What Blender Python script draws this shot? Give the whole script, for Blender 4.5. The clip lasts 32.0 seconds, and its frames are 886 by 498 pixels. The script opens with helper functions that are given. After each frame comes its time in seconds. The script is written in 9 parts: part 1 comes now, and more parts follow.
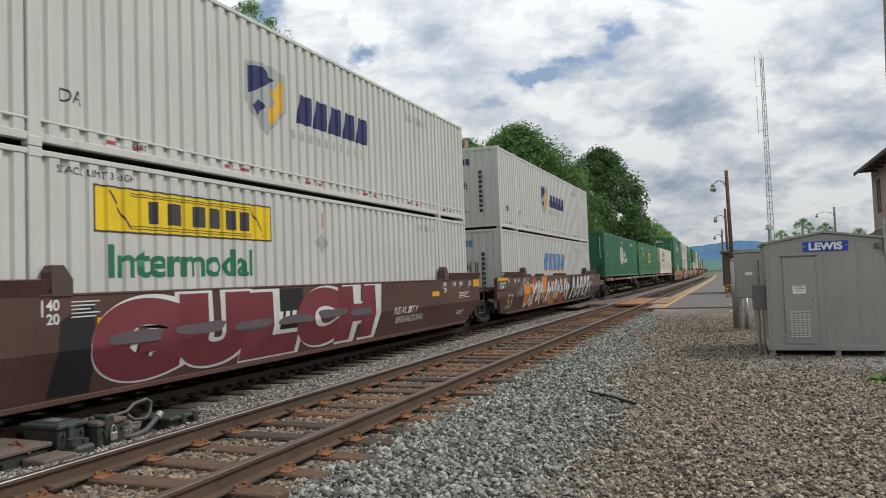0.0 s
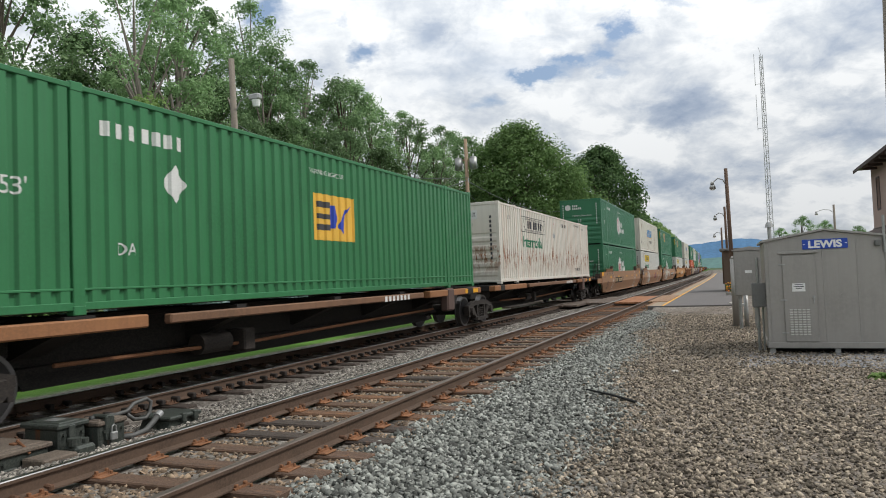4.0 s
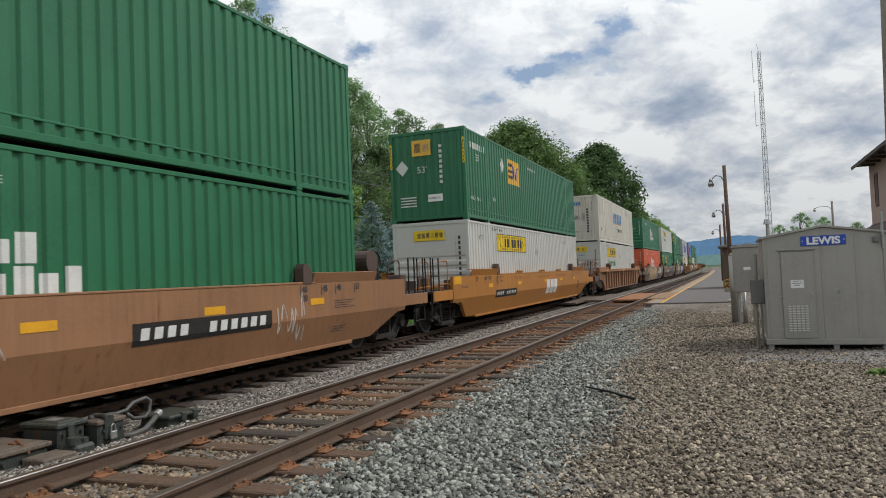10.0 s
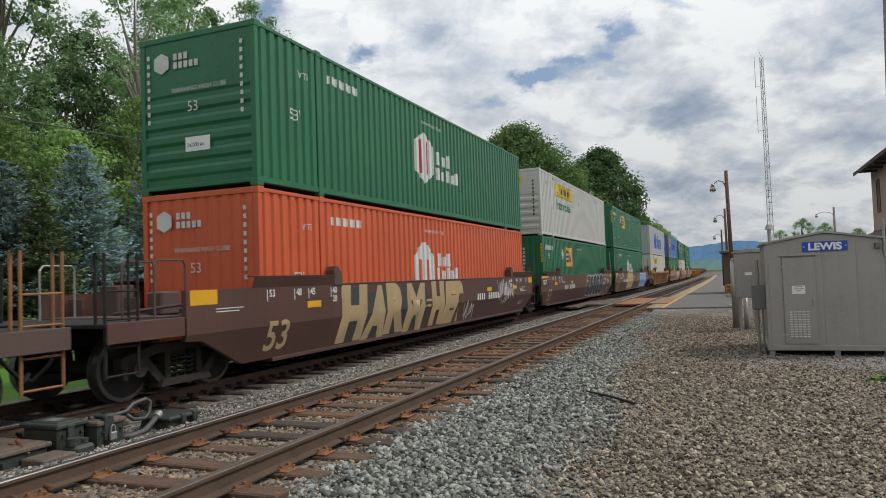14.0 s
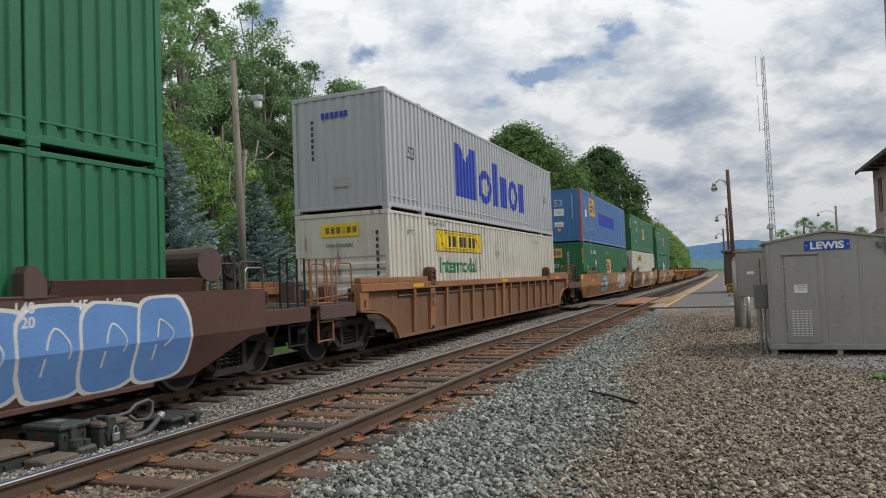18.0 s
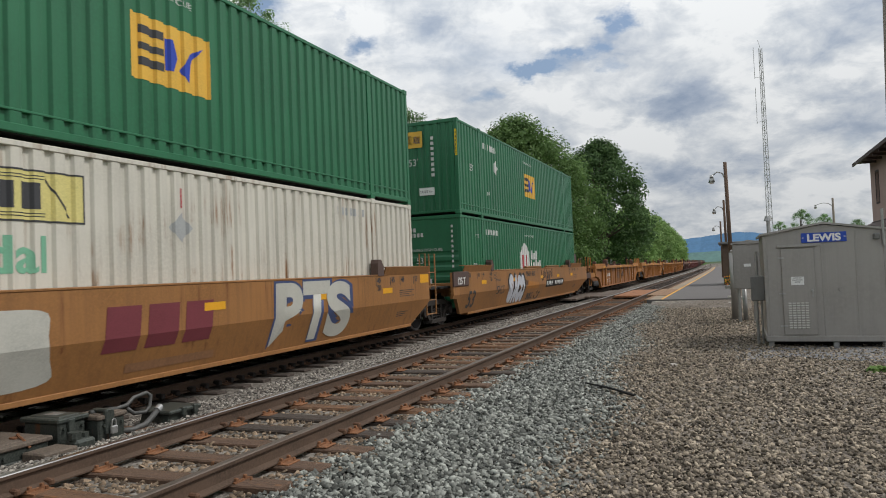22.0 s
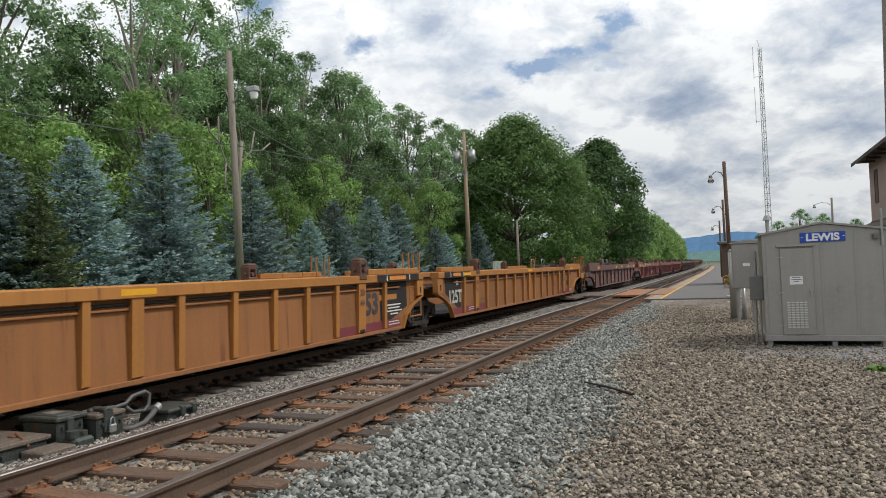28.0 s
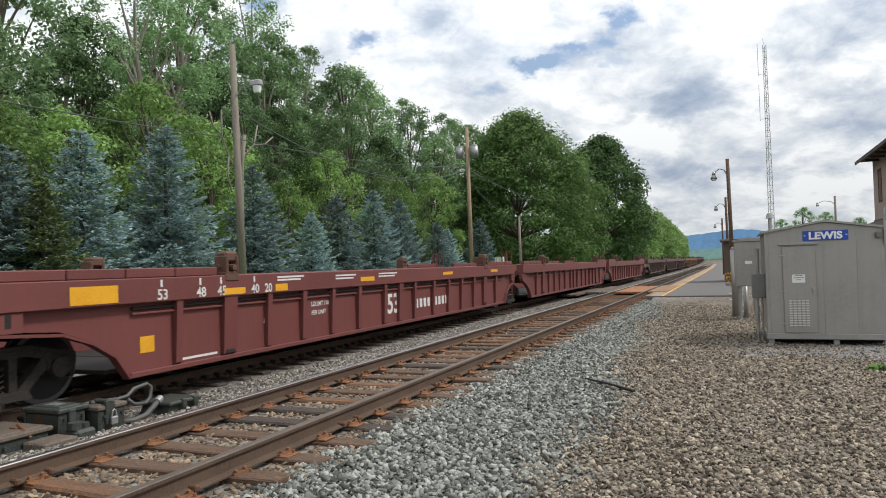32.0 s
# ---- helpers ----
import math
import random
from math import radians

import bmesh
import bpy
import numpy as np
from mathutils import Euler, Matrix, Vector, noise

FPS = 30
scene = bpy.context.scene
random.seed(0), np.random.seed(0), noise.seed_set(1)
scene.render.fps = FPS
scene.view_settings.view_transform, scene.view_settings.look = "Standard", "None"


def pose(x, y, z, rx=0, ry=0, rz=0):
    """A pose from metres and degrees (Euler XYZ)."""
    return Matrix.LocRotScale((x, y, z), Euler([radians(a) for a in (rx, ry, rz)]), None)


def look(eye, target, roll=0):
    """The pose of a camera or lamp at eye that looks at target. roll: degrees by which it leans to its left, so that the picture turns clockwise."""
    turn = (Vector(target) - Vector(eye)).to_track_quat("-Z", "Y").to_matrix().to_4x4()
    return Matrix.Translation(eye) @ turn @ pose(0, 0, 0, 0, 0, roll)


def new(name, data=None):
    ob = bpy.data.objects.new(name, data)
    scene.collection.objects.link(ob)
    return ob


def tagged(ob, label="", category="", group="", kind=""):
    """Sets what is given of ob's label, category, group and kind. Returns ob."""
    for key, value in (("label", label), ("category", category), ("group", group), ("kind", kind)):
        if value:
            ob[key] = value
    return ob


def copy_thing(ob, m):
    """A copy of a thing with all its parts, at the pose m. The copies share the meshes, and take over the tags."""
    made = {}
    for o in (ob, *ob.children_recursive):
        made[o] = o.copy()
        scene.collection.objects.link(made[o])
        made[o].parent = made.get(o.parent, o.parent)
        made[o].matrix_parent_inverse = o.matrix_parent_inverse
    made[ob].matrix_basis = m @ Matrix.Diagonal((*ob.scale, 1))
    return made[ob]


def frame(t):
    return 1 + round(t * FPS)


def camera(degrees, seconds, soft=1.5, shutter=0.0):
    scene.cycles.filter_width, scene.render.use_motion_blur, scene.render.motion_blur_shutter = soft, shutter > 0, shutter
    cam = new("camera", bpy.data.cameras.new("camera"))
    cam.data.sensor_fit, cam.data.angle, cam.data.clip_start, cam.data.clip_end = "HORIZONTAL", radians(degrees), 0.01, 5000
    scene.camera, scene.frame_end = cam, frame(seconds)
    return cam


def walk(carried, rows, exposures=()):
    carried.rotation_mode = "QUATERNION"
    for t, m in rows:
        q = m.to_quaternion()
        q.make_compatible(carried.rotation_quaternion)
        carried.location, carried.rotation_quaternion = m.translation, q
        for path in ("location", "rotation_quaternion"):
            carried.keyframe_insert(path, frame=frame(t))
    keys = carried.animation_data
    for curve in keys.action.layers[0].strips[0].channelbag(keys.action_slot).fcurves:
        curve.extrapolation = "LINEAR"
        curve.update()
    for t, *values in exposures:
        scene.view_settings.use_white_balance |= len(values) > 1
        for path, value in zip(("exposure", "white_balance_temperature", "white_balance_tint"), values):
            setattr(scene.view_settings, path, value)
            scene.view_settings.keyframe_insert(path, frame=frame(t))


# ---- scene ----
# One lens for the whole shot; the operator stands on the gravel beside the near track.
cam = camera(64.6, 32.0, 1.0, 0.05)
EYE = Vector((0.0, 0.0, 1.44))


def aim(yaw, pitch, roll):
    y, p = radians(yaw), radians(pitch)
    return look(EYE, EYE + 20 * Vector((-math.sin(y) * math.cos(p), math.cos(y) * math.cos(p), math.sin(p))), roll)


AIMS = [
    (0, 22.398, 2.447, -2.069), (0.5, 22.456, 2.453, -2.071), (1, 22.453, 2.451, -2.082), (1.5, 22.487, 2.419, -1.970),
    (2, 22.521, 2.369, -1.916), (2.5, 22.466, 2.377, -2.063), (3, 22.394, 2.364, -2.093), (3.5, 22.346, 2.354, -2.175),
    (5.5, 22.465, 2.269, -2.349), (6, 22.385, 2.230, -2.418), (6.5, 22.390, 2.112, -2.088), (7, 22.368, 2.063, -2.346),
    (7.5, 22.315, 2.082, -2.462), (8, 22.306, 2.159, -2.623), (8.5, 22.379, 2.205, -2.599), (9, 22.407, 2.245, -2.418),
    (9.5, 22.377, 2.182, -2.397), (10, 22.277, 2.170, -2.442), (10.5, 22.279, 2.192, -2.492), (11, 22.226, 2.204, -2.495),
    (11.5, 22.298, 2.203, -2.298), (12, 22.300, 2.238, -2.226), (12.5, 22.297, 2.272, -2.296), (13, 22.301, 2.332, -2.322),
    (13.5, 22.316, 2.397, -2.264), (14, 22.369, 2.434, -2.033), (14.5, 22.408, 2.476, -1.958), (16.5, 22.343, 2.576, -2.208),
    (17, 22.347, 2.517, -2.072), (17.5, 22.394, 2.517, -2.204), (18, 22.497, 2.453, -2.227), (18.5, 22.544, 2.168, -2.226),
    (19, 22.517, 2.005, -2.285), (19.5, 22.540, 1.908, -2.466), (20, 22.474, 1.868, -2.412), (20.5, 22.411, 1.931, -2.561),
    (21, 22.344, 2.033, -2.523), (21.5, 22.417, 1.979, -2.288), (22, 22.324, 1.840, -2.290), (22.5, 22.216, 1.843, -2.310),
    (23, 22.169, 1.841, -2.527), (23.5, 22.164, 1.872, -2.458), (24, 22.366, 1.895, -2.207), (24.5, 22.367, 1.925, -2.006),
    (25, 22.353, 1.912, -1.970), (25.5, 22.357, 1.893, -2.076), (27.5, 22.238, 1.839, -2.027), (28, 22.251, 1.758, -2.212),
    (28.5, 22.210, 1.726, -2.094), (29, 22.249, 1.622, -2.028), (29.5, 22.293, 1.603, -2.010), (30, 22.295, 1.607, -2.098),
    (30.5, 22.321, 1.606, -1.937), (31, 22.371, 1.593, -1.955), (31.5, 22.418, 1.446, -1.803), (32, 22.431, 1.382, -1.738),
]
walk(cam, [(t, aim(a, b, c)) for t, a, b, c in AIMS], [(0.0, 0.13), (2.0, 0.06), (3.0, 0.3), (6.0, 0.13), (9.0, -0.03), (10.0, 0.12), (11.5, 0.1), (14.0, 0.05), (20.0, 0.06), (23.0, 0.04), (24.0, 0.22), (25.0, 0.3), (28.0, 0.25), (31.0, 0.3), (32.0, 0.42)])

# ---- light ----
world = bpy.data.worlds.new("sky")
scene.world = world
world.use_nodes = True
wn, wl = world.node_tree.nodes, world.node_tree.links
wn.clear()


def wnode(kind, **props):
    n = wn.new(kind)
    for k, v in props.items():
        n.inputs[k].default_value = v
    return n


SUN_EL, SUN_AZ = 51.0, 70.0   # degrees; the azimuth runs from +Y towards +X
sky = wn.new("ShaderNodeTexSky")
sky.sky_type, sky.sun_disc = "NISHITA", False
sky.sun_elevation, sky.sun_rotation = radians(SUN_EL), radians(SUN_AZ)
sky.air_density, sky.dust_density, sky.ozone_density = 1.0, 1.5, 1.0
coord = wn.new("ShaderNodeTexCoord")
split = wn.new("ShaderNodeSeparateXYZ")
wl.new(coord.outputs["Generated"], split.inputs[0])


def wmath(op, a, b=None):
    n = wn.new("ShaderNodeMath")
    n.operation = op
    for i, v in enumerate((a, b)):
        if v is None:
            continue
        if isinstance(v, (int, float)):
            n.inputs[i].default_value = v
        else:
            wl.new(v, n.inputs[i])
    return n.outputs[0]


# clouds lie on a flat layer: the way is divided by its height
hgt = wmath("ADD", wmath("MAXIMUM", split.outputs["Z"], 0.0), 0.40)
flat = wn.new("ShaderNodeCombineXYZ")
wl.new(wmath("DIVIDE", split.outputs["X"], hgt), flat.inputs[0])
wl.new(wmath("DIVIDE", split.outputs["Y"], hgt), flat.inputs[1])
layer = wn.new("ShaderNodeVectorRotate")   # the banks run across the line of sight, 22 degrees west of the track
layer.rotation_type = "Z_AXIS"
layer.inputs["Angle"].default_value = radians(-22.3)
wl.new(flat.outputs[0], layer.inputs["Vector"])
big = wnode("ShaderNodeTexNoise", Scale=1.5, Detail=9.0, Roughness=0.56, Distortion=0.25)
shift = wn.new("ShaderNodeMapping")
shift.inputs["Location"].default_value = (3.1, 1.7, 0.0)
wl.new(layer.outputs[0], shift.inputs[0])
wl.new(shift.outputs[0], big.inputs["Vector"])


def drifts(base, spots):
    """Thickens (+) or thins (-) the cloud layer round places on it: (x, y, half width, half depth, weight)."""
    for cx, cy, sx, sy, k in spots:
        m = wn.new("ShaderNodeMapping")
        m.inputs["Location"].default_value = (-cx / sx, -cy / sy, 0)
        m.inputs["Scale"].default_value = (1 / sx, 1 / sy, 0)
        wl.new(warp.outputs[0], m.inputs[0])
        d = wn.new("ShaderNodeVectorMath")
        d.operation = "LENGTH"
        wl.new(m.outputs[0], d.inputs[0])
        r = wnode("ShaderNodeMapRange", **{"From Min": 0.0, "From Max": 1.6, "To Min": k, "To Max": 0.0})
        r.interpolation_type = "SMOOTHSTEP"
        wl.new(d.outputs["Value"], r.inputs["Value"])
        base = wmath("ADD", base, r.outputs[0])
    return base


# ragged edges: the layer's coordinates are stirred before the drifts are laid on it
stir = wnode("ShaderNodeTexNoise", Scale=7.0, Detail=7.0, Roughness=0.65)
wl.new(layer.outputs[0], stir.inputs["Vector"])
warp = wn.new("ShaderNodeVectorMath")
warp.operation = "MULTIPLY_ADD"
warp.inputs[1].default_value = (0.20, 0.20, 0)
wl.new(stir.outputs["Color"], warp.inputs[0])
less = wn.new("ShaderNodeVectorMath")
less.operation = "SUBTRACT"
less.inputs[1].default_value = (0.10, 0.10, 0)
wl.new(layer.outputs[0], less.inputs[0])
wl.new(less.outputs[0], warp.inputs[2])
thick = drifts(big.outputs["Fac"], [(0.34, 1.27, 0.026, 0.036, -0.25), (0.31, 1.33, 0.032, 0.026, -0.25), (0.26, 1.37, 0.042, 0.022, -0.25), (0.20, 1.41, 0.05, 0.022, -0.25), (0.11, 1.50, 0.042, 0.024, -0.18), (0.35, 1.39, 0.032, 0.026, -0.16),
                                    (-0.14, 1.33, 0.043, 0.03, -0.24), (-0.31, 1.18, 0.05, 0.045, -0.28), (0.41, 1.20, 0.05, 0.02, -0.15), (-0.17, 1.22, 0.03, 0.02, -0.14)])
cover = wn.new("ShaderNodeValToRGB")
cover.color_ramp.elements[0].position, cover.color_ramp.elements[1].position = 0.22, 0.42
wl.new(thick, cover.inputs[0])
fold = wnode("ShaderNodeTexNoise", Scale=4.5, Detail=10.0, Roughness=0.58, Distortion=0.3)
shift2 = wn.new("ShaderNodeMapping")
shift2.inputs["Location"].default_value = (7.4, 2.3, 0.0)
wl.new(layer.outputs[0], shift2.inputs[0])
wl.new(shift2.outputs[0], fold.inputs["Vector"])
body = wn.new("ShaderNodeValToRGB")
tones = body.color_ramp.elements
tones[0].position, tones[0].color = 0.10, (4.2, 5.2, 6.9, 1)
tones[1].position, tones[1].color = 0.58, (12.6, 12.9, 13.1, 1)
for at, tone in ((0.30, (6.3, 7.2, 8.6, 1)), (0.45, (9.4, 10.0, 10.7, 1))):
    tones.new(at).color = tone
puffs = wnode("ShaderNodeTexNoise", Scale=13.0, Detail=9.0, Roughness=0.62, Distortion=0.5)
wl.new(shift2.outputs[0], puffs.inputs["Vector"])
folds = wmath("ADD", fold.outputs["Fac"], wmath("MULTIPLY", wmath("SUBTRACT", puffs.outputs["Fac"], 0.5), 0.42))
shade = drifts(folds, [(-0.02, 1.29, 0.06, 0.05, -0.21), (0.49, 1.54, 0.11, 0.05, -0.21), (0.57, 1.49, 0.09, 0.065, -0.21), (0.80, 1.42, 0.09, 0.055, -0.20), (0.91, 1.55, 0.08, 0.065, -0.16), (0.60, 1.81, 0.075, 0.065, -0.21),
                                     (0.82, 1.79, 0.10, 0.036, -0.16), (0.67, 1.32, 0.09, 0.03, -0.11), (0.14, 1.32, 0.12, 0.09, 0.14), (0.48, 1.67, 0.10, 0.06, 0.14), (0.73, 1.64, 0.12, 0.05, 0.12), (1.01, 1.78, 0.08, 0.04, 0.16), (-0.1, 1.42, 0.1, 0.06, 0.1)])
wl.new(shade, body.inputs[0])
mixsky = wn.new("ShaderNodeMix")
mixsky.data_type = "RGBA"
wl.new(cover.outputs["Color"], mixsky.inputs["Factor"])
pale = wn.new("ShaderNodeVectorMath")   # thin haze in the gaps between the clouds
pale.operation = "MULTIPLY_ADD"
pale.inputs[1].default_value, pale.inputs[2].default_value = (1.2, 1.2, 1.2), (1.6, 2.0, 2.6)
wl.new(sky.outputs[0], pale.inputs[0])
wl.new(pale.outputs[0], mixsky.inputs["A"])
wl.new(body.outputs["Color"], mixsky.inputs["B"])
glow = wnode("ShaderNodeBackground", Strength=0.068)
# the layer is thicker and greyer towards the horizon
low = wnode("ShaderNodeMapRange", **{"From Min": 0.0, "From Max": 0.36, "To Min": 0.66, "To Max": 1.04})
wl.new(split.outputs["Z"], low.inputs["Value"])
dim = wn.new("ShaderNodeVectorMath")
dim.operation = "SCALE"
wl.new(mixsky.outputs["Result"], dim.inputs[0])
wl.new(low.outputs[0], dim.inputs["Scale"])
wl.new(dim.outputs[0], glow.inputs["Color"])
wout = wn.new("ShaderNodeOutputWorld")
wl.new(glow.outputs[0], wout.inputs[0])

sun_data = bpy.data.lights.new("sun", "SUN")
sun_data.energy, sun_data.angle, sun_data.color = 2.0, radians(9), (1.0, 0.97, 0.93)
sun = new("sun", sun_data)
el, az = radians(SUN_EL), radians(SUN_AZ)
sun.matrix_world = look((0, 0, 60), Vector((0, 0, 60)) - Vector((math.sin(az) * math.cos(el), math.cos(az) * math.cos(el), math.sin(el))))


# ---- materials ----
MATS = {}


def shader(name):
    m = bpy.data.materials.new(name)
    m.use_nodes = True
    nt = m.node_tree
    return m, nt.nodes, nt.links, nt.nodes["Principled BSDF"]


def surface(name, base, rough=0.7, metal=0.0, dark=0.35, scale=3.0, fine=60.0, bump=0.15, alt=None, streak=0.0, rust=0.0, rust_col=(0.16, 0.055, 0.02),
            stretch=(1, 1, 1), spec=0.4, island=False, bump_d=0.004, low_rust=False):
    """Two scales of variation on a base colour, optional vertical streaks of rust and dirt, fine relief; all in the thing's own space."""
    if name in MATS:
        return MATS[name]
    m, n, l, b = shader(name)
    tc = n.new("ShaderNodeTexCoord")
    info = n.new("ShaderNodeObjectInfo")
    add = n.new("ShaderNodeVectorMath")
    add.operation = "MULTIPLY_ADD"
    add.inputs[1].default_value = (1, 1, 1)
    l.new(tc.outputs["Object"], add.inputs[0])
    rnd = n.new("ShaderNodeVectorMath")
    rnd.operation = "SCALE"
    rnd.inputs[0].default_value = (37.0, 53.0, 19.0)
    l.new(info.outputs["Random"], rnd.inputs["Scale"])
    l.new(rnd.outputs[0], add.inputs[2])
    mp = n.new("ShaderNodeMapping")
    mp.inputs["Scale"].default_value = stretch
    l.new(add.outputs[0], mp.inputs[0])

    def noise_at(s, detail=5.0, vec=None, rgh=0.6):
        t = n.new("ShaderNodeTexNoise")
        t.inputs["Scale"].default_value, t.inputs["Detail"].default_value, t.inputs["Roughness"].default_value = s, detail, rgh
        l.new(vec or mp.outputs[0], t.inputs["Vector"])
        return t.outputs["Fac"]

    def ramp(src, lo, hi):
        r = n.new("ShaderNodeMapRange")
        r.inputs["From Min"].default_value, r.inputs["From Max"].default_value = lo, hi
        l.new(src, r.inputs["Value"])
        return r.outputs[0]

    def mix(fac, a, c):
        x = n.new("ShaderNodeMix")
        x.data_type = "RGBA"
        if isinstance(fac, float):
            x.inputs["Factor"].default_value = fac
        else:
            l.new(fac, x.inputs["Factor"])
        for key, v in (("A", a), ("B", c)):
            if isinstance(v, tuple):
                x.inputs[key].default_value = (*v[:3], 1)
            else:
                l.new(v, x.inputs[key])
        return x.outputs["Result"]

    coarse, grain = noise_at(scale), noise_at(fine, 3.0)
    low = tuple(c * (1 - dark) for c in base)
    col = mix(ramp(coarse, 0.34, 0.62), low, base)
    other = alt or tuple(min(1, c * (1 + dark * (0.12 if streak else 0.5))) for c in base)
    if island:
        geo = n.new("ShaderNodeNewGeometry")
        isl = geo.outputs["Random Per Island"]
        col = mix(ramp(isl, 0.15, 1.0), tuple(c * 0.8 for c in base), other)
        pick = n.new("ShaderNodeMath")   # one piece in six is pale
        pick.operation = "FRACT"
        seven = n.new("ShaderNodeMath")
        seven.operation = "MULTIPLY"
        seven.inputs[1].default_value = 7.31
        l.new(isl, seven.inputs[0])
        l.new(seven.outputs[0], pick.inputs[0])
        col = mix(ramp(pick.outputs[0], 0.80, 0.86), col, tuple(min(0.62, c * 1.3) for c in other))
        col = mix(ramp(grain, 0.25, 0.75), mix(0.35, col, low), col)
    else:
        col = mix(ramp(grain, 0.4, 0.75), col, other)
    if streak or rust:
        sm = n.new("ShaderNodeMapping")
        sm.inputs["Scale"].default_value = (5.0, 5.0, 0.22)
        l.new(add.outputs[0], sm.inputs[0])
        lines = noise_at(1.6, 6.0, sm.outputs[0], 0.7)
        if streak:
            wet = n.new("ShaderNodeMath")
            wet.operation = "MULTIPLY"
            wet.inputs[1].default_value = streak
            l.new(ramp(lines, 0.45, 0.75), wet.inputs[0])
            col = mix(wet.outputs[0], col, tuple(c * 0.45 + 0.012 for c in base))
        if rust:
            patch = n.new("ShaderNodeMath")
            patch.operation = "MULTIPLY"
            l.new(ramp(lines, 0.62 - 0.2 * rust, 0.70 - 0.12 * rust), patch.inputs[0])
            l.new(ramp(noise_at(0.9, 4.0), 0.56 - 0.16 * rust, 0.66 - 0.1 * rust), patch.inputs[1])
            mask = patch.outputs[0]
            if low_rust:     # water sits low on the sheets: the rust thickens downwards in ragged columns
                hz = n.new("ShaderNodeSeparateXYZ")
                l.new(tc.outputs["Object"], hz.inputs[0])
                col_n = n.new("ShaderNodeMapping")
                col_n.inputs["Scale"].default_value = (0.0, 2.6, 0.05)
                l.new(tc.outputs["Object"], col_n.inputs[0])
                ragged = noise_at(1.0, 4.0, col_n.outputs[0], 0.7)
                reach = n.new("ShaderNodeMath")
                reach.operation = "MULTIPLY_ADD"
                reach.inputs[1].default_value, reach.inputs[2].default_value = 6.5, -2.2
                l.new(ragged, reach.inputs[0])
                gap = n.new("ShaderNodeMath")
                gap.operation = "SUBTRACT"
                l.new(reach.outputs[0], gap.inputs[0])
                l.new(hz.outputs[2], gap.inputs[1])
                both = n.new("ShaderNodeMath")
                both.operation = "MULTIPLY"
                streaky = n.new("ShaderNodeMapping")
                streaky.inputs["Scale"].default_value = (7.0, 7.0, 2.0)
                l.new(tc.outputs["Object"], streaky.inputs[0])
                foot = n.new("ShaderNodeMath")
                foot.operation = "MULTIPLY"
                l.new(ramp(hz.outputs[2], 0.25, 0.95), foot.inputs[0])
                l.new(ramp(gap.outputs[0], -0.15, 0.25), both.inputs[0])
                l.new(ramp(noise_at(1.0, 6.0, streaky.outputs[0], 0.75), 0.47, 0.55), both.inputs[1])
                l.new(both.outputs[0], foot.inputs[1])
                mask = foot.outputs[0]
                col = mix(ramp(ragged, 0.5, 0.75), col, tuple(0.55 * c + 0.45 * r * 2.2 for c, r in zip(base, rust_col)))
            col = mix(mask, col, rust_col)
    l.new(col, b.inputs["Base Color"])
    b.inputs["Metallic"].default_value = metal
    b.inputs["Specular IOR Level"].default_value = spec
    rr = n.new("ShaderNodeMapRange")
    rr.inputs["To Min"].default_value, rr.inputs["To Max"].default_value = max(0.05, rough - 0.12), min(1, rough + 0.12)
    l.new(coarse, rr.inputs["Value"])
    l.new(rr.outputs[0], b.inputs["Roughness"])
    if bump:
        bp = n.new("ShaderNodeBump")
        bp.inputs["Strength"].default_value, bp.inputs["Distance"].default_value = bump, bump_d
        l.new(grain, bp.inputs["Height"])
        l.new(bp.outputs[0], b.inputs["Normal"])
    MATS[name] = m
    return m


def leafy(name, base, alt, trans=0.42):
    """Leaves: colour from leaf to leaf, light shining through."""
    m, n, l, b = shader(name)
    geo, info = n.new("ShaderNodeNewGeometry"), n.new("ShaderNodeObjectInfo")
    a = n.new("ShaderNodeMix")
    a.data_type = "RGBA"
    a.inputs["A"].default_value, a.inputs["B"].default_value = (*base, 1), (*alt, 1)
    l.new(geo.outputs["Random Per Island"], a.inputs["Factor"])
    hue = n.new("ShaderNodeHueSaturation")
    r = n.new("ShaderNodeMapRange")
    r.inputs["To Min"].default_value, r.inputs["To Max"].default_value = 0.7, 1.3
    l.new(info.outputs["Random"], r.inputs["Value"])
    l.new(r.outputs[0], hue.inputs["Value"])
    l.new(a.outputs["Result"], hue.inputs["Color"])
    l.new(hue.outputs[0], b.inputs["Base Color"])
    b.inputs["Roughness"].default_value = 0.65
    b.inputs["Specular IOR Level"].default_value = 0.2
    t, mx = n.new("ShaderNodeBsdfTranslucent"), n.new("ShaderNodeMixShader")
    mx.inputs[0].default_value = trans
    l.new(hue.outputs[0], t.inputs["Color"])
    l.new(b.outputs[0], mx.inputs[1])
    l.new(t.outputs[0], mx.inputs[2])
    l.new(mx.outputs[0], n["Material Output"].inputs["Surface"])
    return m


def plain(name, base, rough=0.6, metal=0.0):
    return surface(name, base, rough, metal, dark=0.18, scale=2.2, fine=45, bump=0.05)


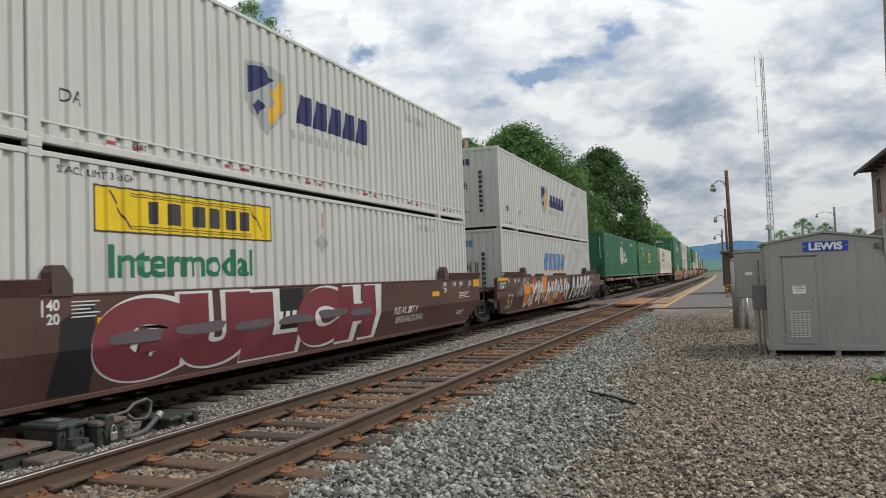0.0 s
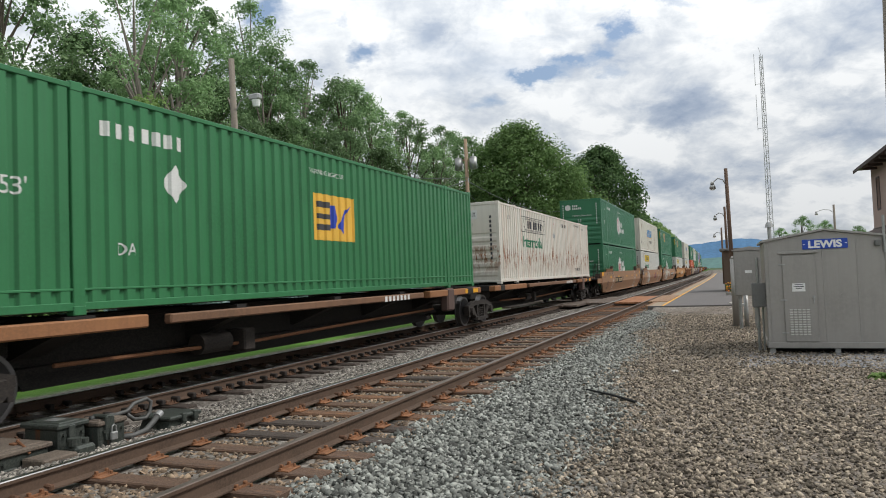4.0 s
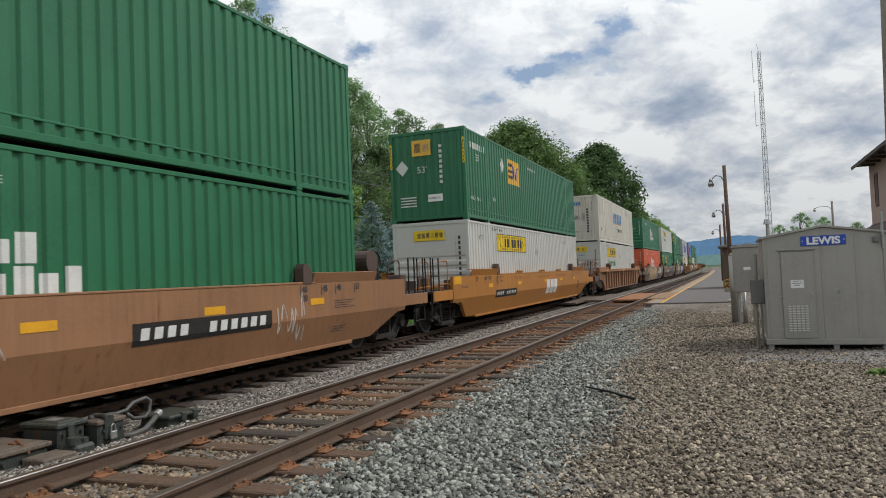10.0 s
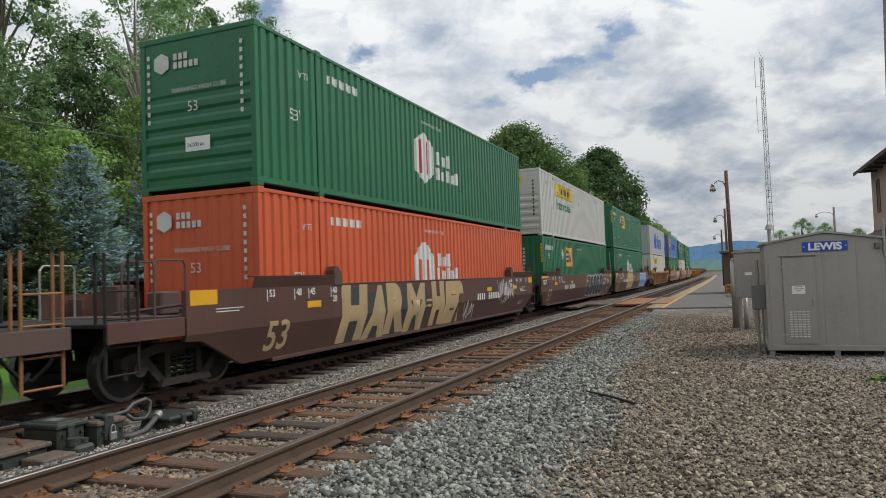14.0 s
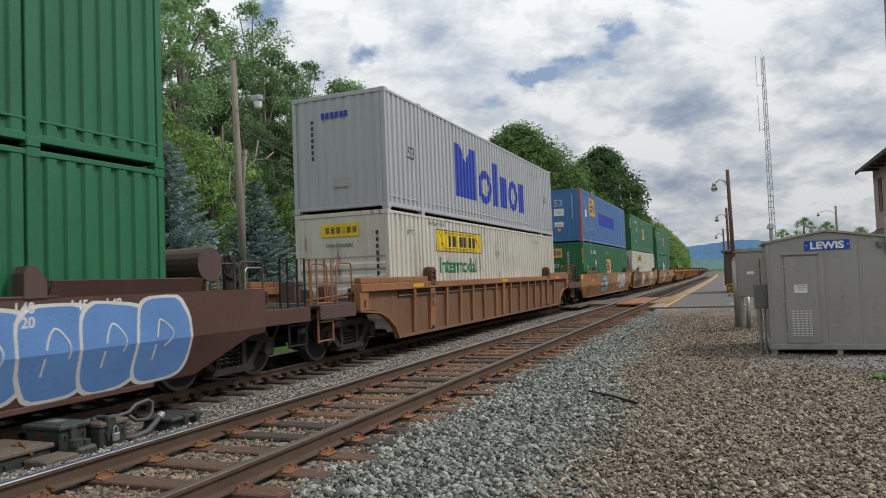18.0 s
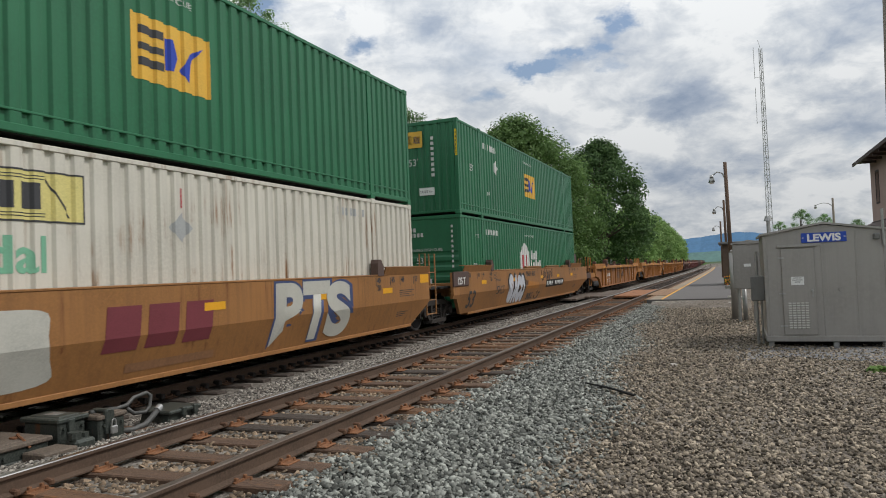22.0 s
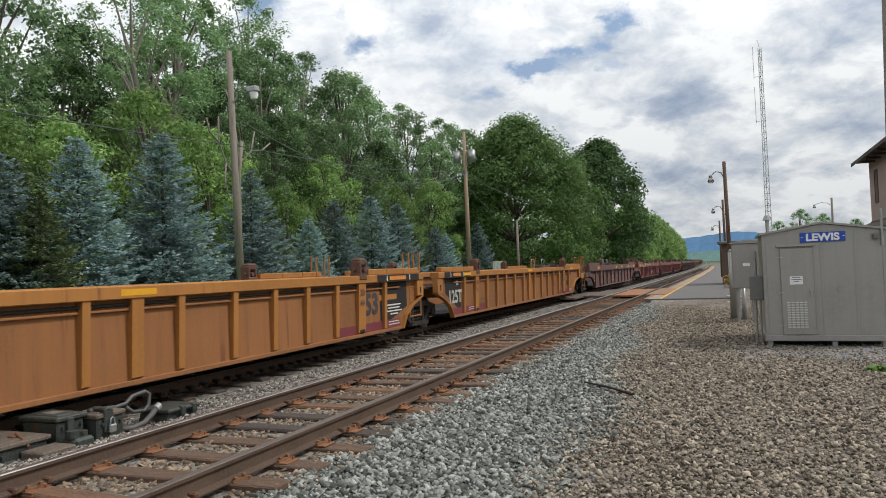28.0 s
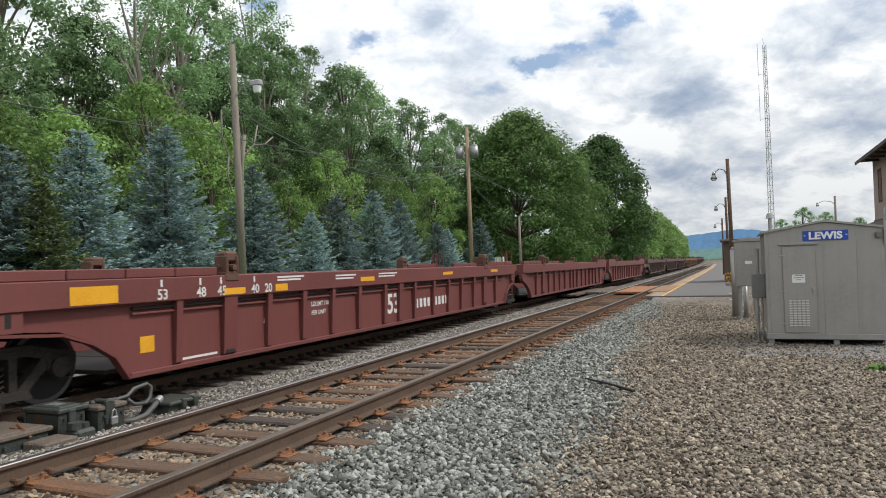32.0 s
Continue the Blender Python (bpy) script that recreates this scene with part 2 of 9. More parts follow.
RAIL_SIDE = surface("rail_side_rust", (0.105, 0.068, 0.047), 0.8, 0.2, 0.4, 2.0, 50, 0.3)
RAIL_HEAD = surface("rail_head_steel", (0.42, 0.41, 0.40), 0.3, 1.0, 0.2, 6.0, 40, 0.05, stretch=(6, 0.3, 1))
# right near rail: its lack of glint at this angle is put into the colour
RAIL_GLINTLESS = surface("rail_head_dull", (0.15, 0.12, 0.10), 0.55, 0.6, 0.3, 6.0, 40, 0.08, stretch=(6, 0.3, 1))
TIE = surface("tie_wood", (0.112, 0.067, 0.046), 0.9, 0, 0.55, 2.5, 30, 0.7, rust=0.45, rust_col=(0.24, 0.105, 0.04), alt=(0.17, 0.105, 0.066), stretch=(0.6, 6, 3), bump_d=0.012)
TIE_DARK = surface("tie_wood_dark", (0.055, 0.043, 0.036), 0.9, 0, 0.5, 2.5, 30, 0.7, rust=0.2, rust_col=(0.16, 0.07, 0.03), alt=(0.105, 0.078, 0.06), stretch=(0.6, 6, 3), bump_d=0.012)
TIE_RED = surface("tie_wood_reddish", (0.135, 0.074, 0.044), 0.9, 0, 0.5, 2.5, 30, 0.7, rust=0.7, rust_col=(0.28, 0.12, 0.045), alt=(0.22, 0.12, 0.065), stretch=(0.6, 6, 3), bump_d=0.012)
PLATE_RUST = surface("tie_plate_bright_rust", (0.25, 0.115, 0.055), 0.85, 0.2, 0.5, 9.0, 60, 0.4)
PLATE = surface("tie_plate_rust", (0.13, 0.07, 0.042), 0.85, 0.2, 0.45, 9.0, 60, 0.4)
STONE_BLUE = surface("ballast_stone", (0.066, 0.068, 0.060), 0.9, 0, 0.5, 4.0, 80, 0.4, alt=(0.322, 0.33, 0.295), island=True)
STONE_TAN = surface("gravel_stone", (0.068, 0.054, 0.038), 0.9, 0, 0.5, 4.0, 80, 0.4, alt=(0.37, 0.307, 0.231), island=True)
STONE_BROWN = surface("track_stone", (0.085, 0.06, 0.04), 0.9, 0, 0.5, 4.0, 80, 0.4, alt=(0.31, 0.225, 0.15), island=True)
STONE_GREY = surface("gap_stone", (0.09, 0.08, 0.07), 0.9, 0, 0.5, 4.0, 80, 0.4, alt=(0.36, 0.33, 0.285), island=True)
ALU = surface("bungalow_aluminium", (0.35, 0.335, 0.312), 0.42, 0.6, 0.14, 0.9, 14, 0.02, streak=0.22)
ALU_DARK = surface("weathered_grey_metal", (0.2, 0.2, 0.19), 0.6, 0.3, 0.25, 3.0, 40, 0.08, streak=0.3)
STEEL = surface("galvanised_steel", (0.38, 0.38, 0.37), 0.45, 0.7, 0.25, 8, 60, 0.08)
BLUE = plain("sign_blue", (0.02, 0.07, 0.42), 0.4)
WHITE = plain("sign_white", (0.78, 0.78, 0.76), 0.5)
YELLOW = plain("safety_yellow", (0.70, 0.34, 0.015), 0.6)
BLACK = plain("black_paint", (0.016, 0.016, 0.018), 0.55)
RUBBER = plain("black_rubber", (0.02, 0.02, 0.02), 0.85)
WOODPOLE = surface("pole_wood", (0.32, 0.23, 0.155), 0.9, 0, 0.4, 1.5, 22, 0.5, stretch=(6, 6, 0.5), bump_d=0.01)
POLE_GREY = surface("pole_grey_wood", (0.22, 0.19, 0.155), 0.9, 0, 0.4, 1.5, 22, 0.5, stretch=(6, 6, 0.5), bump_d=0.01)
ASPHALT = surface("platform_asphalt", (0.135, 0.125, 0.12), 0.92, 0, 0.2, 0.8, 70, 0.3)
CONCRETE = surface("pale_concrete", (0.42, 0.40, 0.36), 0.9, 0, 0.25, 2.0, 50, 0.25)
PLANK = surface("crossing_plank", (0.28, 0.17, 0.10), 0.9, 0, 0.4, 2.0, 30, 0.5, stretch=(4, 0.6, 1))
PLANK_DARK = surface("crossing_plank_dark", (0.12, 0.092, 0.072), 0.9, 0, 0.4, 2.0, 30, 0.5, stretch=(4, 0.6, 1))
PLANK_RUST = surface("crossing_plank_rusty", (0.30, 0.135, 0.065), 0.9, 0, 0.4, 2.0, 30, 0.5, stretch=(4, 0.6, 1))
EDGE_TAN = surface("platform_edge_tan", (0.30, 0.24, 0.175), 0.9, 0, 0.25, 1.0, 50, 0.25)
LOUVRE_GREY = plain("louvre_pale_metal", (0.52, 0.51, 0.47), 0.5)
LAMP_WOOD = surface("lamp_post_wood", (0.11, 0.068, 0.045), 0.85, 0, 0.4, 1.5, 22, 0.4, stretch=(6, 6, 0.5), bump_d=0.01)
TRUCK = surface("truck_cast_steel", (0.026, 0.022, 0.02), 0.85, 0.1, 0.4, 3, 40, 0.25, alt=(0.05, 0.04, 0.032))
WHEEL = surface("wheel_steel", (0.02, 0.018, 0.018), 0.7, 0.2, 0.3, 3, 40, 0.1)
TREAD = surface("wheel_tread", (0.16, 0.155, 0.155), 0.4, 0.9, 0.2, 4, 40, 0.05)
UNDER = surface("underframe_black", (0.018, 0.016, 0.015), 0.85, 0.1, 0.4, 3, 40, 0.2, alt=(0.038, 0.032, 0.027))
DEVICE = surface("device_green_grey", (0.042, 0.05, 0.043), 0.5, 0.2, 0.4, 5, 50, 0.2, rust=0.2, alt=(0.085, 0.092, 0.08))
DEVICE_TOP = surface("device_lid", (0.12, 0.095, 0.075), 0.8, 0.1, 0.4, 5, 50, 0.25, alt=(0.19, 0.15, 0.115))
RUST = surface("rusty_steel", (0.22, 0.10, 0.05), 0.85, 0.3, 0.4, 6, 50, 0.3)

# container paints
C_WHITE = surface("container_white", (0.55, 0.545, 0.512), 0.44, 0, 0.09, 0.7, 25, 0.03, streak=0.22, rust=0.14, rust_col=(0.25, 0.14, 0.07))
C_CREAM = surface("container_off_white", (0.61, 0.58, 0.505), 0.44, 0, 0.16, 0.7, 25, 0.04, streak=0.42, rust=0.5, rust_col=(0.24, 0.12, 0.05))
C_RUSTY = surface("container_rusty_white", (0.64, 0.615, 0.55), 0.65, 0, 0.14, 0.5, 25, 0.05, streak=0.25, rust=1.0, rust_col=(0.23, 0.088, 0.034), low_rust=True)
C_GREEN = surface("container_green", (0.026, 0.155, 0.072), 0.44, 0, 0.22, 0.6, 25, 0.03, streak=0.35)
C_GREEN2 = surface("container_mid_green", (0.035, 0.175, 0.068), 0.44, 0, 0.22, 0.6, 25, 0.03, streak=0.35)
C_ORANGE = surface("container_orange", (0.60, 0.115, 0.045), 0.44, 0, 0.14, 0.5, 25, 0.03, streak=0.2)
C_GREY = surface("container_grey", (0.42, 0.43, 0.45), 0.44, 0, 0.1, 0.5, 25, 0.03, streak=0.25)
C_BLUE = surface("container_blue", (0.065, 0.185, 0.42), 0.44, 0, 0.16, 0.5, 25, 0.03, streak=0.2)
C_REDPOST = surface("container_red_post", (0.5, 0.12, 0.07), 0.55, 0, 0.2, 0.6, 25, 0.04, streak=0.3)
# car paints
W_BROWN = surface("car_brown", (0.10, 0.05, 0.04), 0.52, 0, 0.38, 0.6, 30, 0.06, streak=0.5, rust=0.2)
W_TAN = surface("car_faded_tan", (0.30, 0.15, 0.074), 0.52, 0, 0.3, 0.6, 30, 0.06, streak=0.5, rust=0.22)
W_OCHRE = surface("car_weathered_ochre", (0.325, 0.15, 0.05), 0.52, 0, 0.36, 0.6, 30, 0.06, streak=0.55, rust=0.28)
W_YELLOW = surface("car_yellow", (0.41, 0.168, 0.032), 0.52, 0, 0.25, 0.45, 30, 0.06, streak=0.35, rust=0.12)
W_RIB = surface("car_weathered_rust_yellow", (0.30, 0.135, 0.058), 0.72, 0, 0.35, 0.45, 30, 0.08, streak=0.45, rust=0.25)
W_ORANGE = surface("car_orange", (0.38, 0.158, 0.036), 0.68, 0, 0.25, 0.45, 30, 0.06, streak=0.35, rust=0.12)
W_WEB = surface("car_rust_brown_web", (0.19, 0.10, 0.056), 0.75, 0, 0.35, 0.45, 30, 0.08, streak=0.6, rust=0.3)
W_ORANGE_WEB = surface("car_dull_orange_web", (0.285, 0.118, 0.04), 0.72, 0, 0.35, 0.45, 30, 0.08, streak=0.55, rust=0.25)
W_DARK = surface("car_dark_brown", (0.098, 0.062, 0.052), 0.75, 0, 0.3, 0.5, 30, 0.08, streak=0.4, rust=0.1)
W_UMBER = surface("car_umber", (0.125, 0.062, 0.052), 0.7, 0, 0.3, 0.5, 30, 0.08, streak=0.4, rust=0.1)
W_MAROON = surface("car_maroon", (0.105, 0.036, 0.032), 0.65, 0, 0.25, 0.5, 30, 0.06, streak=0.35, rust=0.05)
PEDESTAL = surface("lock_pedestal_brown", (0.12, 0.062, 0.043), 0.8, 0.1, 0.4, 6, 50, 0.25)
W_MAROON_RED = surface("car_maroon_red", (0.155, 0.045, 0.04), 0.6, 0, 0.22, 0.5, 30, 0.05, streak=0.3, rust=0.04)
G_RED = plain("graffiti_red", (0.17, 0.035, 0.045))
G_SILVER = plain("graffiti_silver", (0.5, 0.51, 0.55))
G_SAND = plain("graffiti_sand", (0.42, 0.31, 0.17))
G_BLUE = plain("graffiti_blue", (0.12, 0.25, 0.52))
G_WHITE = plain("graffiti_white", (0.6, 0.6, 0.58))
G_ORANGE = plain("graffiti_orange", (0.6, 0.22, 0.04))
LOGO_GREEN = plain("logo_green", (0.02, 0.16, 0.08))
LOGO_YELLOW = plain("logo_yellow", (0.75, 0.52, 0.02))
LOGO_NAVY = plain("logo_navy", (0.025, 0.03, 0.11))
LOGO_BLUE = plain("logo_blue", (0.025, 0.06, 0.42))
LOGO_SKY = plain("logo_sky", (0.10, 0.24, 0.45))
LOGO_AMBER = plain("logo_amber", (0.72, 0.42, 0.06))
LOGO_RED = plain("logo_red", (0.42, 0.06, 0.07))
MARK_WHITE = plain("mark_white", (0.62, 0.62, 0.6))
MARK_DARK = plain("mark_dark", (0.05, 0.05, 0.055))
MARK_FADED = plain("mark_faded", (0.36, 0.37, 0.37))
G_LIME = plain("graffiti_lime", (0.3, 0.42, 0.05))
LOGO_PURPLE = plain("graffiti_purple", (0.2, 0.12, 0.32))


# ---- mesh tools ----


class Geo:
    """Collects points and faces of one mesh; faces carry a material index."""

    def __init__(self):
        self.v, self.f, self.m = [], [], []

    def add(self, pts, faces, k=0):
        o = len(self.v)
        self.v.extend(tuple(p) for p in pts)
        self.f.extend(tuple(i + o for i in q) for q in faces)
        self.m.extend([k] * len(faces))
        return self

    def box(self, x0, x1, y0, y1, z0, z1, k=0):
        p = [(x, y, z) for x in (x0, x1) for y in (y0, y1) for z in (z0, z1)]
        return self.add(p, [(0, 1, 3, 2), (4, 6, 7, 5), (0, 4, 5, 1), (2, 3, 7, 6), (0, 2, 6, 4), (1, 5, 7, 3)], k)

    def cbox(self, x0, x1, y0, y1, z0, z1, c=0.01, k=0):
        """A box with chamfered edges."""
        lo, hi = (x0, y0, z0), (x1, y1, z1)
        pts, ids = [], {}
        for s in [(a, b, d) for a in (0, 1) for b in (0, 1) for d in (0, 1)]:
            for ax in range(3):
                q = []
                for i in range(3):
                    e = hi[i] if s[i] else lo[i]
                    q.append(e if i == ax else e + (-c if s[i] else c))
                ids[s, ax] = len(pts)
                pts.append(q)
        fs = []
        for ax in range(3):
            i, j = (ax + 1) % 3, (ax + 2) % 3
            for side in (0, 1):
                loop = []
                for a, b in ((0, 0), (1, 0), (1, 1), (0, 1)):
                    s = [0, 0, 0]
                    s[ax], s[i], s[j] = side, a, b
                    loop.append(ids[tuple(s), ax])
                fs.append(tuple(loop if side else reversed(loop)))
        for ax in range(3):
            i, j = (ax + 1) % 3, (ax + 2) % 3
            for a in (0, 1):
                for b in (0, 1):
                    s0, s1 = [0, 0, 0], [0, 0, 0]
                    s0[i] = s1[i] = a
                    s0[j] = s1[j] = b
                    s1[ax] = 1
                    loop = [ids[tuple(s0), i], ids[tuple(s1), i], ids[tuple(s1), j], ids[tuple(s0), j]]
                    fs.append(tuple(loop if a != b else reversed(loop)))
        for s in [(a, b, d) for a in (0, 1) for b in (0, 1) for d in (0, 1)]:
            loop = [ids[s, 0], ids[s, 1], ids[s, 2]]
            fs.append(tuple(loop if sum(s) % 2 else reversed(loop)))
        return self.add(pts, fs, k)

    def tube(self, a, b, r, r2=None, n=10, k=0, caps=True):
        """A round bar from a to b."""
        a, b = Vector(a), Vector(b)
        q = (b - a).to_track_quat("Z", "Y")
        r2 = r if r2 is None else r2
        pts = []
        for c, rad in ((a, r), (b, r2)):
            pts += [c + q @ Vector((rad * math.cos(t * 2 * math.pi / n), rad * math.sin(t * 2 * math.pi / n), 0)) for t in range(n)]
        fs = [(i, (i + 1) % n, n + (i + 1) % n, n + i) for i in range(n)]
        if caps:
            fs += [tuple(reversed(range(n))), tuple(range(n, 2 * n))]
        return self.add(pts, fs, k)

    def ring_mark(self, x, y, z, r, r2, n=24):
        """A flat painted ring in the plane of x."""
        pts = [(x, y + q * math.cos(t * 2 * math.pi / n), z + q * math.sin(t * 2 * math.pi / n)) for q in (r, r2) for t in range(n)]
        return self.add(pts, [(i, (i + 1) % n, n + (i + 1) % n, n + i) for i in range(n)])

    def pipe(self, pts, r, n=8, k=0):
        """A round bar swept through the points, in one piece."""
        pts = [Vector(p) for p in pts]
        ring, ups = [], None
        for i, p in enumerate(pts):
            d = (pts[min(i + 1, len(pts) - 1)] - pts[max(i - 1, 0)]).normalized()
            if ups is None:
                ups = d.orthogonal().normalized()
            ups = (ups - d * ups.dot(d)).normalized()
            w = d.cross(ups)
            ring += [p + r * (math.cos(t * 2 * math.pi / n) * ups + math.sin(t * 2 * math.pi / n) * w) for t in range(n)]
        fs = [(j * n + i, j * n + (i + 1) % n, (j + 1) * n + (i + 1) % n, (j + 1) * n + i) for j in range(len(pts) - 1) for i in range(n)]
        fs += [tuple(reversed(range(n))), tuple(range((len(pts) - 1) * n, len(pts) * n))]
        return self.add(ring, fs, k)

    def prism(self, prof, axis, a, b, k=0):
        """A closed profile of (u, w) pairs drawn out along an axis: x: (y, z), y: (x, z), z: (x, y)."""
        def at(p, t):
            return {"x": (t, p[0], p[1]), "y": (p[0], t, p[1]), "z": (p[0], p[1], t)}[axis]
        n = len(prof)
        pts = [at(p, a) for p in prof] + [at(p, b) for p in prof]
        fs = [(i, (i + 1) % n, n + (i + 1) % n, n + i) for i in range(n)] + [tuple(reversed(range(n))), tuple(range(n, 2 * n))]
        return self.add(pts, fs, k)

    def mesh(self, name, mats, smooth=False):
        me = bpy.data.meshes.new(name)
        me.from_pydata(self.v, [], self.f)
        for m in (mats if isinstance(mats, (list, tuple)) else [mats]):
            me.materials.append(m)
        if any(self.m):
            me.polygons.foreach_set("material_index", self.m)
        if smooth:
            me.polygons.foreach_set("use_smooth", [True] * len(me.polygons))
        bm = bmesh.new()
        bm.from_mesh(me)
        bmesh.ops.recalc_face_normals(bm, faces=bm.faces)
        bm.to_mesh(me)
        bm.free()
        return me


def raw_mesh(name, verts, quads, mat):
    """A large mesh straight from arrays; quads is an n x 4 or n x 3 array."""
    me = bpy.data.meshes.new(name)
    n, w = quads.shape
    me.vertices.add(len(verts))
    me.vertices.foreach_set("co", np.asarray(verts, np.float32).ravel())
    me.loops.add(n * w)
    me.loops.foreach_set("vertex_index", quads.astype(np.int32).ravel())
    me.polygons.add(n)
    me.polygons.foreach_set("loop_start", np.arange(0, n * w, w, dtype=np.int32))
    me.update(calc_edges=True)
    me.validate()
    me.materials.append(mat)
    return me


def part(name, data, parent, label="", at=None):
    """Links a mesh as one part under a thing or under a part."""
    ob = new(name, data)
    ob.parent = parent
    if at is not None:
        ob.matrix_basis = at if isinstance(at, Matrix) else Matrix.Translation(at)
    if label:
        ob["label"] = label
    return ob


def thing(name, label, category, at=None, group="", kind="", data=None):
    ob = new(name, data)
    if at is not None:
        ob.matrix_basis = at if isinstance(at, Matrix) else Matrix.Translation(at)
    return tagged(ob, label, category, group, kind)


LETTERS = {}


def lettering(text, size, mat, bold=0.0):
    """Words in the built-in font as a flat mesh in the xy plane, starting at the origin; also its width."""
    key = (text, size, mat.name, bold)
    if key not in LETTERS:
        cu = bpy.data.curves.new("words", "FONT")
        cu.body, cu.size, cu.offset = text, size, bold
        ob = bpy.data.objects.new("words", cu)
        me = bpy.data.meshes.new_from_object(ob)
        bpy.data.objects.remove(ob)
        xs = [v.co.x for v in me.vertices] or [0]
        me.materials.clear()
        me.materials.append(mat)
        LETTERS[key] = (me, max(xs))
    return LETTERS[key]


# ---- the ground and the two tracks ----
XN, XF, ZF = -4.55, -8.71, -0.10    # near track, far track and the far track's rail height; the near rails are at height 0
BEND0, BEND1, BENDR = 70.0, 250.0, 6400.0


def bend(y):
    """Sideways shift of the line and its heading (radians) at y: straight, then a wide curve, then straight."""
    if y <= BEND0:
        return 0.0, 0.0
    if y <= BEND1:
        return -(y - BEND0) ** 2 / (2 * BENDR), (y - BEND0) / BENDR
    a = (BEND1 - BEND0) / BENDR
    return -(BEND1 - BEND0) ** 2 / (2 * BENDR) - a * (y - BEND1), a


def ground_z(x, y):
    """Height of the bare ground."""
    xs = x - bend(y)[0]
    pts = [(-400, 75), (-140, 34), (-60, 9.0), (-40, 3.2), (-30, 0.7), (-24, -0.35), (-13, -0.55), (-11.2, -0.5), (-10.3, -0.33), (-7.0, -0.33), (-6.6, -0.31),
           (-6.1, -0.225), (-3.1, -0.225), (-2.2, -0.30), (1.0, -0.33), (60, -0.4), (400, 2)]
    z = pts[0][1]
    for (a, za), (b, zb) in zip(pts[:-1], pts[1:]):
        if xs >= a:
            z = za + (zb - za) * min(1, (xs - a) / (b - a))
    far = min(1, max(0, (y - 300) / 500))
    return z * (1 - far) + (-0.4) * far if xs < -24 else z


def build_ground():
    xs = [-2500, -900, -400, -250, -140, -100, -80, -60, -50, -40, -35, -30, -27, -24, -20, -16, -13, -11.2, -10.7, -10.3, -9.5, -8.7, -7.8, -7.0, -6.6, -6.1, -5.3, -4.5, -3.8, -3.1,
          -2.7, -2.2, -1.5, -0.8, 0, 1, 2, 3, 4, 6, 9, 14, 20, 30, 60, 120, 400, 1200, 2500]
    ys = [-300, -60, -20, -8, -3, 0] + [2 + i for i in range(0, 60)] + [64, 70, 76, 84, 92, 100, 115, 130, 150, 175, 200, 230, 250, 300, 400, 600, 1000, 2000, 4000]
    v = [(x + bend(y)[0], y, ground_z(x + bend(y)[0], y)) for y in ys for x in xs]
    w = len(xs)
    q = np.array([(j * w + i, j * w + i + 1, (j + 1) * w + i + 1, (j + 1) * w + i) for j in range(len(ys) - 1) for i in range(w - 1)])
    m, n, l, b = shader("ground_gravel_and_grass")
    geo, sep = n.new("ShaderNodeNewGeometry"), n.new("ShaderNodeSeparateXYZ")
    l.new(geo.outputs["Position"], sep.inputs[0])

    def tex(kind, scale, **kw):
        t = n.new(kind)
        t.inputs["Scale"].default_value = scale
        for a, c in kw.items():
            t.inputs[a].default_value = c
        l.new(geo.outputs["Position"], t.inputs["Vector"])
        return t

    def mixc(f, a, c):
        x = n.new("ShaderNodeMix")
        x.data_type = "RGBA"
        l.new(f, x.inputs["Factor"])
        for key, val in (("A", a), ("B", c)):
            if isinstance(val, tuple):
                x.inputs[key].default_value = (*val, 1)
            else:
                l.new(val, x.inputs[key])
        return x.outputs["Result"]

    def band(src, lo, hi):
        r = n.new("ShaderNodeMapRange")
        r.inputs["From Min"].default_value, r.inputs["From Max"].default_value = lo, hi
        l.new(src, r.inputs["Value"])
        return r.outputs[0]

    def plus(a, src, k):
        x = n.new("ShaderNodeMath")
        x.operation = "MULTIPLY_ADD"
        l.new(src, x.inputs[0])
        x.inputs[1].default_value = k
        l.new(a, x.inputs[2])
        return x.outputs[0]

    stone = tex("ShaderNodeTexVoronoi", 13.0, Randomness=1.0)
    small = tex("ShaderNodeTexVoronoi", 19.0, Randomness=1.0)
    wide = tex("ShaderNodeTexNoise", 0.45, Detail=6.0)
    mid_n = tex("ShaderNodeTexNoise", 2.2, Detail=6.0)
    sepc = n.new("ShaderNodeSeparateColor")
    l.new(stone.outputs["Color"], sepc.inputs[0])
    seps = n.new("ShaderNodeSeparateColor")
    l.new(small.outputs["Color"], seps.inputs[0])
    blue = mixc(sepc.outputs[0], (0.05, 0.052, 0.05), (0.25, 0.255, 0.24))
    tan = mixc(seps.outputs[0], (0.045, 0.037, 0.03), (0.26, 0.216, 0.175))
    brown = mixc(sepc.outputs[1], (0.075, 0.065, 0.055), (0.25, 0.225, 0.195))
    dustc = mixc(band(wide.outputs["Fac"], 0.42, 0.62), tan, mixc(seps.outputs[1], (0.11, 0.097, 0.083), (0.32, 0.282, 0.24)))
    grass = mixc(mid_n.outputs["Fac"], (0.05, 0.13, 0.018), (0.12, 0.23, 0.035))
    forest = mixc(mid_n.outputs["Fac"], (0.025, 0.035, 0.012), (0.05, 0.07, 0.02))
    xw = plus(plus(sep.outputs["X"], mid_n.outputs["Fac"], 0.9), sep.outputs["Y"], 0.075)
    col = mixc(band(xw, -0.85, -0.15), blue, dustc)
    col = mixc(band(sep.outputs["X"], -3.15, -2.95), brown, col)
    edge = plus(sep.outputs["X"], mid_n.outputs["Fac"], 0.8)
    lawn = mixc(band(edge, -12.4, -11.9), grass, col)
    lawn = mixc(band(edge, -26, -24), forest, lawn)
    right = plus(sep.outputs["X"], wide.outputs["Fac"], 6.0)
